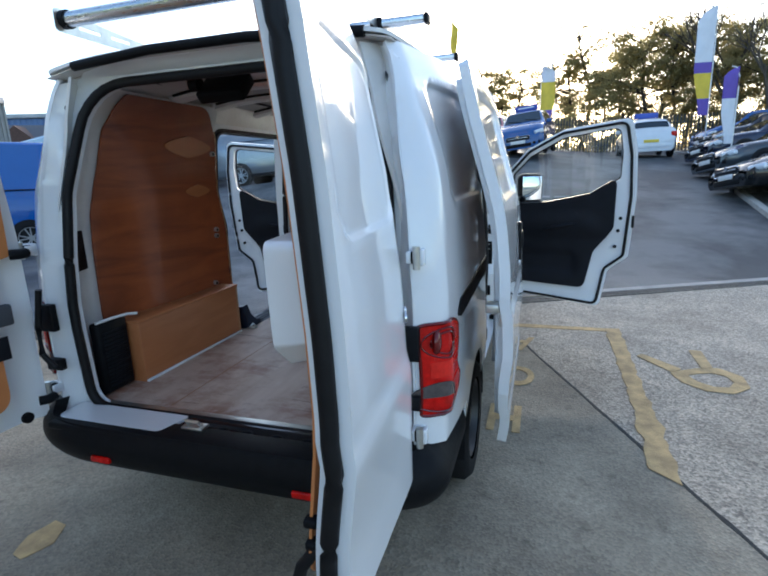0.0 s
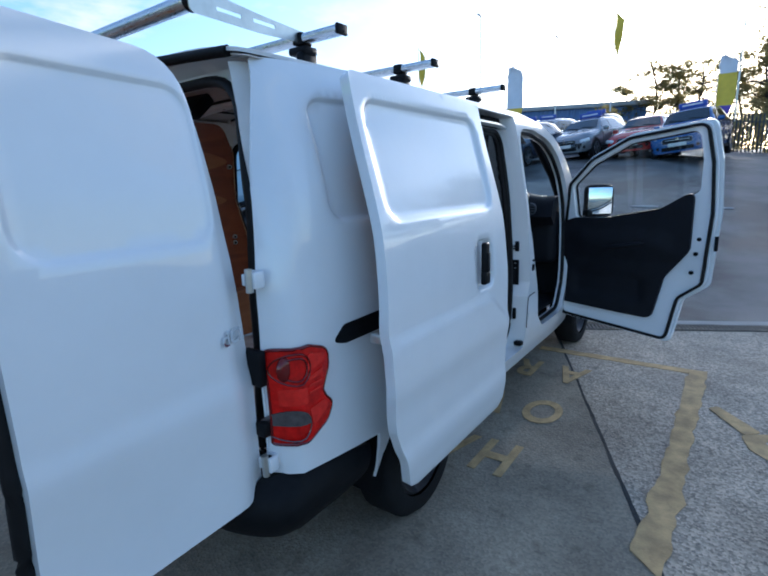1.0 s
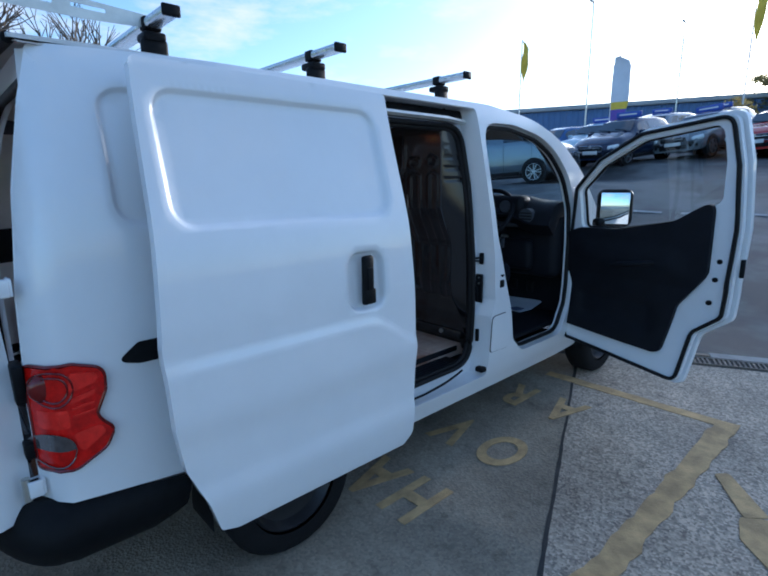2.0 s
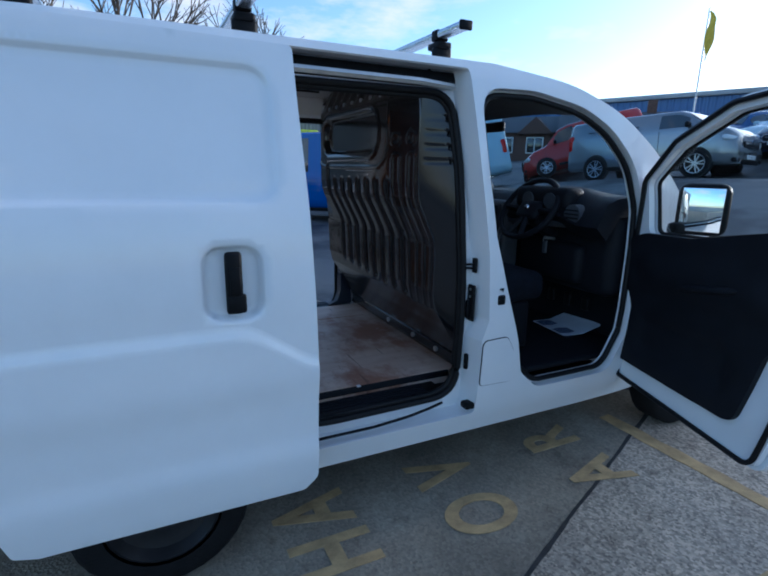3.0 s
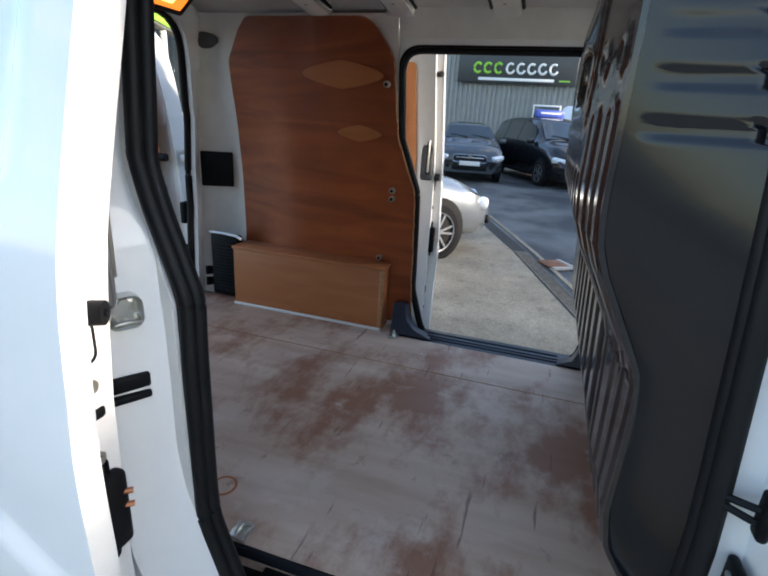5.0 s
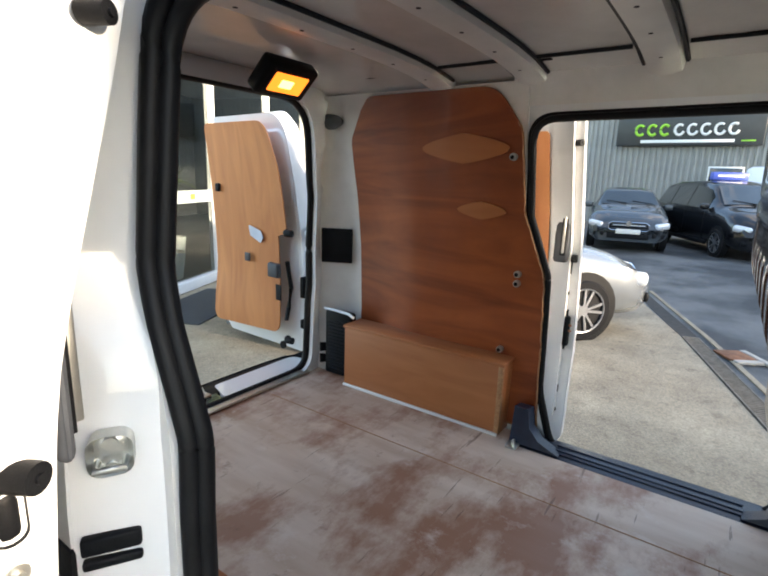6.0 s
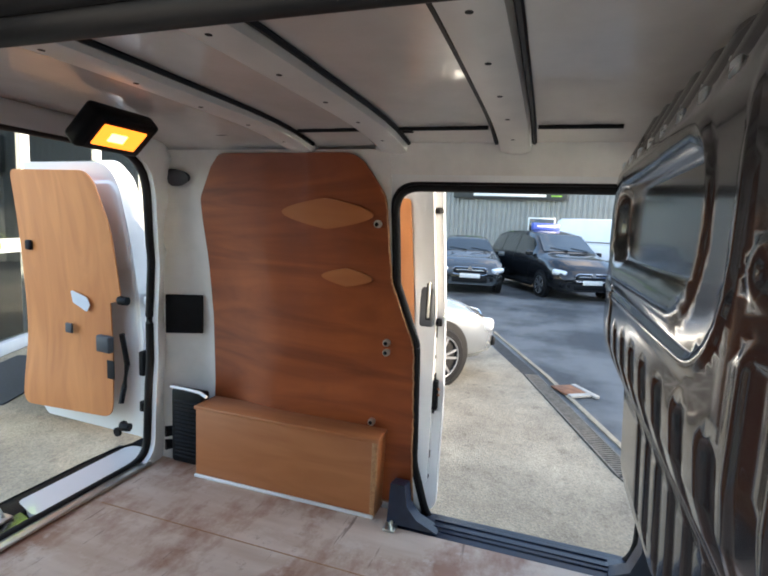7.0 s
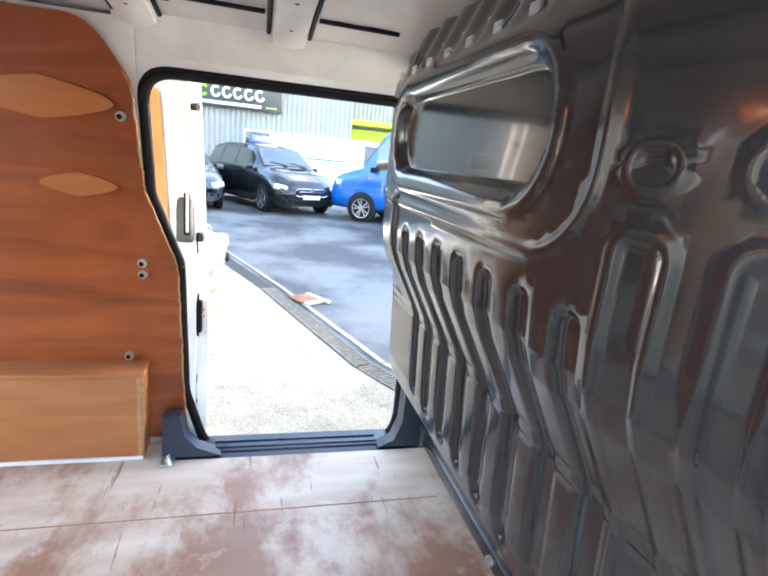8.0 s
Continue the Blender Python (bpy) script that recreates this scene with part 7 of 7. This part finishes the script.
hall = thing("blue_hall", "long blue industrial hall with a pale roof", "building", pose(0, 0, 0))
cladding((-44, 29.5), (-4.5, 45.5), 1.5, 7.2, 0.45, CLAD_BLUE, hall)
d = (Vector((-4.5, 45.5)) - Vector((-44, 29.5)))
nrm = Vector((-d.y, d.x)).normalized()
cx, cy = (-24.25 + nrm.x * 7, 37.5 + nrm.y * 7)
part("roof", block((d.length + 0.6, 14.6, 0.35), (cx, cy, 7.45), 0.06, rot=Matrix.Rotation(math.atan2(d.y, d.x), 4, "Z") @ Matrix.Rotation(radians(2.0), 4, "X")), ROOF_PALE, hall)
for t in (0.2, 0.34, 0.5, 0.66, 0.8, 0.92):
    p = Vector((-44, 29.5)) + d * t - nrm * 0.12
    part("door", block((2.6, 0.15, 2.6), (p.x, p.y, 4.2), 0.03, rot=Matrix.Rotation(math.atan2(d.y, d.x), 4, "Z")), (P_MID, DARK_SIGN, ROOF_PALE)[int(t * 10) % 3], hall)
p = Vector((-44, 29.5)) + d * 0.66 - nrm * 0.3
part("yellow_sign", block((3.6, 0.1, 1.0), (p.x, p.y, 3.6), 0.02, rot=Matrix.Rotation(math.atan2(d.y, d.x), 4, "Z")), mat("yellow_sign", (0.7, 0.55, 0.05), 0.5), hall, "plain yellow sign board")


def house(x, y, turn, w=7.0, dp=7.0, h=3.9):
    r = thing("house", "dark brick two-storey house with white windows", "house", pose(x, y, 0.4, 0, 0, turn), "houses beyond the yard")
    part("wall", block((w, dp, h), (0, 0, h / 2), 0.02), BRICK, r)
    bm = bmesh.new()
    v = [bm.verts.new(p) for p in ((-w / 2 - .3, -dp / 2 - .3, h), (w / 2 + .3, -dp / 2 - .3, h), (w / 2 + .3, dp / 2 + .3, h), (-w / 2 - .3, dp / 2 + .3, h), (-w / 2 - .3, 0, h + 1.5), (w / 2 + .3, 0, h + 1.5))]
    for f in ((0, 1, 5, 4), (2, 3, 4, 5), (0, 4, 3), (1, 2, 5), (0, 3, 2, 1)):
        bm.faces.new([v[i] for i in f])
    part("roof", bm, SLATE, r)
    bm = bmesh.new()
    g = 1.3
    v = [bm.verts.new(p) for p in ((-g, -dp / 2 - .5, h - .1), (g, -dp / 2 - .5, h - .1), (0, -dp / 2 - .5, h + 1.1), (-g, 0, h), (g, 0, h), (0, 0, h + 1.3))]
    for f in ((0, 1, 2), (0, 2, 5, 3), (1, 4, 5, 2), (0, 3, 4, 1), (3, 5, 4)):
        bm.faces.new([v[i] for i in f])
    part("gable", bm, BRICK, r)
    for zz in (1.1, 3.0):
        for xx in (-2.2, 0, 2.2):
            wf = part("window", block((1.25, 0.12, 1.2), (xx, -dp / 2 - 0.03, zz), 0.02), FRAME, r)
            for o in (-0.29, 0.29):
                part("pane", block((0.5, 0.05, 1.02), (xx + o, -dp / 2 - 0.08, zz), 0.005), DARK_GLASS, wf)
    part("chimney", block((0.6, 0.6, 1.4), (w / 3, 0, h + 1.6), 0.03), BRICK, r)
    return r


house(-29.5, 30.5, 42)
house(-34.5, 26.5, 42)
house(-24.5, 33.0, 42)

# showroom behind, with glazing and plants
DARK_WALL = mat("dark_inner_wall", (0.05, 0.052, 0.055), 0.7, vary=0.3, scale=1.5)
TINTED = glass("tinted_glazing", (0.42, 0.47, 0.47))
room = thing("showroom", "showroom front with full-height glazing and white frames", "building", pose(-1.75, -3.43, 0, 0, 0, 205))
# local x runs along the glazing, y outward to the apron is negative
for k in range(6):
    x0 = k * 1.9 - 0.2
    fr = part("window_frame", block((0.09, 0.12, 3.0), (x0, 0, 1.5), 0.01), FRAME, room, "white glazing bar")
    gl = part("pane", block((1.8, 0.012, 2.8), (x0 + 0.95, 0, 1.55), 0.0), TINTED, room)
    gl.visible_shadow = False
    part("sill", block((1.81, 0.14, 0.14), (x0 + 0.95, 0, 0.075), 0.01), FRAME, room)
    band = part("glass_band", block((1.78, 0.008, 0.16), (x0 + 0.95, -0.016, 1.22), 0.0), mat("frosted_band", (0.36, 0.40, 0.38), 0.6), room, "frosted band with lime marks")
    for q in range(3):
        part("band_mark", block((0.10, 0.006, 0.07), (x0 + 0.35 + q * 0.5, -0.023, 1.22), 0.002), LIME_SIGN, band)
part("fascia", block((11.6, 0.35, 0.9), (5.5, 0.05, 3.45), 0.03), CLAD, room)
part("lime_stripe", block((11.6, 0.03, 0.22), (5.5, -0.15, 3.15), 0.005), LIME_SIGN, room)
part("canopy", block((11.6, 1.0, 0.12), (5.5, -0.4, 3.95), 0.02), FRAME, room)
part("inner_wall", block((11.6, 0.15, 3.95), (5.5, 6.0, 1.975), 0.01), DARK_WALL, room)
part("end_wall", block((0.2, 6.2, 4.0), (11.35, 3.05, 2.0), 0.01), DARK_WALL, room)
part("end_wall", block((0.2, 6.2, 4.0), (-0.35, 3.05, 2.0), 0.01), CLAD, room)
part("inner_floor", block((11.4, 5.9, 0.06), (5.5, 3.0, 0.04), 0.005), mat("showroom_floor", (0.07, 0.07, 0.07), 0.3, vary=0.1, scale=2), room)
part("roof", block((11.8, 6.4, 0.25), (5.5, 3.0, 4.05), 0.02), ROOF_PALE, room)
matt = thing("door_mat", "dark grey ribbed entrance mat on the apron", "mat", pose(-2.3, -3.05, 0.008, 0, 0, 25))
part("sheet", block((1.5, 0.75, 0.016), (0, 0, 0), 0.005), mat("ribbed_mat", (0.05, 0.055, 0.06), 0.9, vary=0.2, scale=30, bump=0.5, bump_scale=60), matt)
LEAF = mat("palm_leaf", (0.10, 0.13, 0.025), 0.5, vary=0.4, scale=6)


def potted_palm(x, y, h, seed):
    rng = random.Random(seed)
    r = thing("potted_palm", "spiky palm in a white planter behind the glass", "plant", pose(x, y, 0.07), "showroom palms")
    part("planter", turned([(0.0, 0.13), (0.02, 0.14), (0.36, 0.19), (0.38, 0.19), (0.38, 0.17), (0.33, 0.16)], 20, "Z"), FRAME, r, "white round planter")
    part("soil", rod((0, 0, 0.30), (0, 0, 0.335), 0.165, 16), BRICK, r)
    part("trunk", rod((0, 0, 0.30), (0.02, 0, 0.30 + h * 0.45), 0.025, 8, r2=0.018), BRICK, r)
    bm = bmesh.new()
    for k in range(46):
        a = rng.uniform(0, math.tau)
        el = rng.uniform(-0.1, 1.3)
        ln = rng.uniform(0.35, 0.62) * h * 0.7
        base = Vector((0.02, 0, 0.30 + h * 0.45 + rng.uniform(-0.1, 0.05)))
        prev = None
        for q in range(6):
            t = q / 5
            out = ln * t
            p = base + Vector((math.cos(a) * math.cos(el) * out, math.sin(a) * math.cos(el) * out, math.sin(el) * out - 0.45 * out * out))
            w = 0.018 * (1 - t) + 0.002
            sd = Vector((-math.sin(a), math.cos(a), 0)) * w
            cur = (bm.verts.new(p - sd), bm.verts.new(p + sd))
            if prev:
                bm.faces.new([prev[0], prev[1], cur[1], cur[0]])
            prev = cur
    part("leaves", bm, LEAF, r)
    return r


def in_room(lx, ly):
    p = pose(-1.75, -3.43, 0, 0, 0, 205) @ Vector((lx, ly, 0))
    return p.x, p.y


for lx, ly, h, sd in ((1.25, 0.42, 1.5, 1), (0.75, 0.95, 2.5, 2), (2.7, 1.3, 2.2, 3)):
    px, py = in_room(lx, ly)
    potted_palm(px, py, h, sd)

# ---- trees ----
BARK = mat("bark", (0.07, 0.055, 0.045), 0.95, vary=0.35, scale=9, bump=0.6, bump_scale=30)
PINE = mat("pine_needles", (0.085, 0.09, 0.042), 0.9, vary=0.4, scale=1.2, rand=0.25)
TWIG = mat("twigs", (0.10, 0.08, 0.06), 0.95, vary=0.3, scale=5)


def leafy(m, amount):
    """Lets light through thin foliage."""
    nt = m.node_tree
    b = nt.nodes["Principled BSDF"]
    tr = nt.nodes.new("ShaderNodeBsdfTranslucent")
    tr.inputs["Color"].default_value = (0.45, 0.37, 0.15, 1)
    mx = nt.nodes.new("ShaderNodeMixShader")
    mx.inputs[0].default_value = amount
    nt.links.new(b.outputs[0], mx.inputs[1])
    nt.links.new(tr.outputs[0], mx.inputs[2])
    nt.links.new(mx.outputs[0], nt.nodes["Material Output"].inputs["Surface"])


leafy(PINE, 0.65)


def conifer(seed, h):
    """A wide open pine: trunk, rising limbs, and uneven clumps of small sprays with gaps of sky between them."""
    rng = random.Random(seed)
    bend = [Vector((0.05 * h * math.sin(k * 0.55 + seed), 0.04 * h * math.cos(k * 0.7 + seed), h * 0.94 * k / 8)) for k in range(9)]
    tk = tube(bend, 0.020 * h, 7)
    for v in tk.verts:
        k = min(8, max(0, round(v.co.z / (h * 0.94) * 8)))
        v.co = bend[k] + (v.co - bend[k]) * (1 - 0.09 * k)
    verts, faces = [], []
    for k in range(34):
        t = rng.random() ** 0.75
        z = h * (0.24 + 0.70 * t)
        root = bend[min(8, int(z / (h * 0.94) * 8))]
        reach = h * (0.10 + 0.24 * math.sin(math.pi * min(1, 0.18 + 0.82 * t)) ** 0.7) * rng.uniform(0.3, 1.1)
        a = rng.uniform(0, math.tau)
        tip = Vector((root.x + math.cos(a) * reach, root.y + math.sin(a) * reach, z + rng.uniform(0.0, 0.06) * h))
        tk = rod((root.x, root.y, z - 0.05 * h), tip, 0.006 * h, 4, bm=tk, r2=0.0015 * h)
        cr = h * rng.uniform(0.035, 0.085)
        for q in range(150):
            d = Vector((rng.gauss(0, 1.25), rng.gauss(0, 1.25), rng.gauss(0, 0.62))) * cr * 0.62
            p = tip + d
            s = rng.uniform(0.006, 0.017) * h
            u = Vector((rng.uniform(-1, 1), rng.uniform(-1, 1), rng.uniform(-1, 1))).normalized()
            w = u.orthogonal().normalized() * s * 0.5
            u = u * s
            i = len(verts)
            verts += [p - u, p + w, p + u, p - w]
            faces.append((i, i + 1, i + 2, i + 3))
    r = thing("conifer", "tall dark pine with an open crown against the low sun", "tree", None, "trees beyond the road")
    part("trunk", tk, BARK, r)
    me = bpy.data.meshes.new("crown")
    me.from_pydata([tuple(v) for v in verts], [], faces)
    me.materials.append(PINE)
    cr = new("crown", me)
    cr.parent = r
    return r


def bare_tree(seed, h):
    rng = random.Random(seed)
    bm = bmesh.new()

    def grow(p, d, ln, rad, depth):
        q = p + d * ln
        rod(p, q, rad, 5 if depth < 3 else 3, bm=bm, r2=rad * 0.7)
        if depth >= 5:
            return
        for k in range(3 if depth < 4 else 2):
            nd = (d + Vector((rng.uniform(-1, 1), rng.uniform(-1, 1), rng.uniform(-0.2, 0.7))) * 0.62).normalized()
            grow(q - d * ln * rng.uniform(0, 0.3), nd, ln * rng.uniform(0.62, 0.82), rad * 0.62, depth + 1)
    grow(Vector((0, 0, 0)), Vector((0, 0, 1)), h * 0.30, h * 0.018, 0)
    r = thing("bare_tree", "leafless winter tree with fine branches", "tree", None, "bare trees")
    part("trunk", bm, TWIG, r)
    return r


kinds = [conifer(11, 8.0), conifer(12, 8.0), conifer(13, 8.0), conifer(14, 8.0)]
# each: x, y, height
rows = [(-6.4, 46, 5.8), (-4.2, 45, 6.7), (-2.6, 46, 7.4), (-1.2, 45, 6.4), (1.6, 44, 5.8), (2.8, 42, 7.7), (3.9, 41, 8.6), (5.0, 38, 5.8), (6.1, 36, 6.5), (7.1, 34, 7.1), (8.3, 33, 7.6), (9.7, 33, 6.8), (6.6, 40, 7.1), (11.0, 31, 6.2), (12.4, 30, 6.6), (14.0, 29, 6.0), (16.0, 27, 6.2), (10.4, 37, 7.7), (12.6, 36, 7.8), (8.9, 38, 8.1), (4.4, 34.5, 3.2), (6.0, 33, 3.4), (7.6, 31.5, 3.2), (9.2, 31, 3.4), (10.6, 30, 3.2), (12.0, 29, 2.9), (2.6, 37, 3.2), (0.6, 40, 2.8), (-1.6, 41, 3.0), (18.0, 26, 5.8), (15.0, 33, 7.2)]
spots = [(x, y, k % 4, h / 8.0 * (1 + 0.08 * math.sin(k * 2.3))) for k, (x, y, h) in enumerate(rows)]
used = set()
for k, (x, y, kd, s) in enumerate(spots):
    m = pose(x, y, land(x, y) - 0.1, 0, 0, 67 * k) @ Matrix.Diagonal((s, s, s, 1))
    if kd not in used:
        kinds[kd].matrix_basis = m
        used.add(kd)
    else:
        c = copy_thing(kinds[kd], pose(x, y, land(x, y) - 0.1, 0, 0, 67 * k))
        c.scale = (s, s, s)
bt = bare_tree(5, 9.0)
bt.matrix_basis = pose(10.2, 30.5, 2.6)
for k, (x, y) in enumerate(((14.5, 25.5), (11.6, 28.5), (-30.0, 1.0), (-33.0, -6.0), (-31, 7.5))):
    c = copy_thing(bt, pose(x, y, land(x, y), 0, 0, 50 + 81 * k))
    if x < -20:
        c.scale = (1.6, 1.6, 1.6)

# undergrowth below the trees
rng = random.Random(77)
verts, faces = [], []
for k in range(15000):
    x = rng.uniform(-9, 21)
    y = 33.5 - 0.12 * x + rng.gauss(0, 0.9)
    top = 1.5 + 0.55 * math.sin(x * 0.9) + 0.4 * math.sin(x * 2.3 + 1)
    p = Vector((x, y, land(x, y) + rng.random() ** 0.8 * top))
    sz = rng.uniform(0.06, 0.16)
    u = Vector((rng.uniform(-1, 1), rng.uniform(-1, 1), rng.uniform(-1, 1))).normalized()
    w = u.orthogonal().normalized() * sz * 0.55
    i = len(verts)
    verts += [p - u * sz, p + w, p + u * sz, p - w]
    faces.append((i, i + 1, i + 2, i + 3))
me = bpy.data.meshes.new("undergrowth")
me.from_pydata([tuple(v) for v in verts], [], faces)
me.materials.append(PINE)
tagged(new("undergrowth", me), "tangled dark undergrowth below the pines", "bushes", kind="stuff")

# ---- flags, fence ----
F_WHITE = mat("flag_white", (0.75, 0.75, 0.78), 0.8, vary=0.05, scale=3)
F_PURPLE = mat("flag_purple", (0.16, 0.10, 0.42), 0.8, vary=0.1, scale=3)
F_YELLOW = mat("flag_yellow", (0.75, 0.55, 0.06), 0.8, vary=0.1, scale=3)


def feather_flag(x, y, h, w, turn, bands, label):
    """A feather banner: a bent pole and a sail of coloured cloth."""
    r = thing("feather_flag", label, "flag", pose(x, y, land(x, y), 0, 0, turn), "feather flags")
    pole = [(0, 0, h * k / 10) for k in range(10)] + [(w * 0.25, 0, h * 0.985), (w * 0.6, 0, h)]
    part("pole", tube(pole, 0.02, 6), FRAME, r)
    part("base", block((0.5, 0.5, 0.05), (0, 0, 0.03), 0.01), BLACK, r)
    z = 0.28
    for f, m in bands:
        z2 = z + f * 0.71

        def edge(t):
            return w * (0.55 + 0.45 * smooth(0.28, 0.6, t)) * (1 - 0.75 * smooth(0.90, 1.0, t) ** 1.5)
        bm = bmesh.new()
        cols = []
        for k in range(9):
            t = z + (z2 - z) * k / 8
            cols.append([bm.verts.new((0.02 + edge(t) * u / 4, 0.04 * math.sin(u * 1.1 + t * 7), h * t)) for u in range(5)])
        for p, q in zip(cols, cols[1:]):
            for u in range(4):
                bm.faces.new([p[u], p[u + 1], q[u + 1], q[u]])
        part("cloth", bm, m, r)
        z = z2
    return r


feather_flag(7.15, 21.5, 5.4, 0.60, 180, ((0.16, F_PURPLE), (0.24, F_YELLOW), (0.10, F_PURPLE), (0.50, F_WHITE)), "white, yellow and purple feather flag by the kerb")
feather_flag(6.5, 16.3, 3.0, 0.36, 180, ((0.6, F_WHITE), (0.4, F_PURPLE)), "small white and purple feather flag by the kerb")
feather_flag(0.95, 23.5, 3.75, 0.6, 0, ((0.30, F_PURPLE), (0.45, F_YELLOW), (0.25, F_WHITE)), "yellow and purple feather flag on the sales pitch")
feather_flag(-6.4, 20.4, 3.9, 0.65, 0, ((0.30, F_PURPLE), (0.10, F_YELLOW), (0.60, F_WHITE)), "white and purple feather flag on the sales pitch")
for x, y, h in ((-4.8, 33, 7.6), (-15.0, 27.5, 7.0)):
    fp = thing("flagpole", "thin pale flagpole with a hanging yellow flag", "flagpole", pose(x, y, land(x, y)), "flagpoles")
    part("pole", rod((0, 0, 0), (0, 0, h), 0.05, 8, r2=0.03), FRAME, fp)
    bm = bmesh.new()
    cols = [[bm.verts.new((0.04 + u * 0.16 * (1 - 0.08 * k), 0.12 * math.sin(u * 1.5 + k), h - 0.1 - k * 0.28 - u * 0.18)) for u in range(4)] for k in range(8)]
    for p, q in zip(cols, cols[1:]):
        for u in range(3):
            bm.faces.new([p[u], p[u + 1], q[u + 1], q[u]])
    part("flag", bm, F_YELLOW, fp)
for x, y, h in ((-12.0, 30, 8.5), (1.5, 34, 9.0), (-9.0, 36, 7.5)):
    mp_ = thing("lamp_column", "thin grey lighting column", "lamp post", pose(x, y, land(x, y)), "lighting columns")
    part("column", rod((0, 0, 0), (0, 0, h), 0.06, 8, r2=0.035), STEEL, mp_)
    part("head", block((0.12, 0.5, 0.08), (0, -0.2, h), 0.02), STEEL, mp_)
FENCE_GREY = mat("weathered_fence", (0.10, 0.105, 0.10), 0.7, 0.3, vary=0.3, scale=4)
fence = thing("palisade_fence", "grey steel palisade fence at the far edge", "fence", pose(0, 0, 0))
pm = None
for k in range(90):
    x, y = 1.0 + k * 0.16, 31.5 - k * 0.03
    if pm is None:
        pm = part("pale", block((0.07, 0.02, 1.9), (0, 0, 0.95), 0.006), FENCE_GREY, fence, at=pose(x, y, land(x, y)))
    else:
        o = new("pale", pm.data)
        o.parent, o.matrix_basis = fence, pose(x, y, land(x, y))
for zz in (0.4, 1.5):
    part("rail", tube([(1.0 + k * 1.6, 31.5 - k * 0.3 + 0.03, land(1.0 + k * 1.6, 31.5 - k * 0.3) + zz) for k in range(10)], 0.03, 6), FENCE_GREY, fence)

# road lettering too worn to read, as plain bars
for k, (x, y, l, turn) in enumerate(((1.1, 9.9, 0.5, 15), (1.7, 10.05, 0.5, 15), (0.4, 9.7, 0.5, 15), (-0.4, 9.5, 0.5, 15), (-1.2, 9.3, 0.5, 15), (1.2, 8.65, 0.6, 70), (1.35, 8.9, 0.4, 120))):
    c, s = math.cos(radians(turn)), math.sin(radians(turn))
    y += 1.2
    road_paint("road_marking", strip((x - c * l / 2, y - s * l / 2), (x + c * l / 2, y + s * l / 2), 0.14), 0.01, WHITE_LINE, "worn white road marking on asphalt")
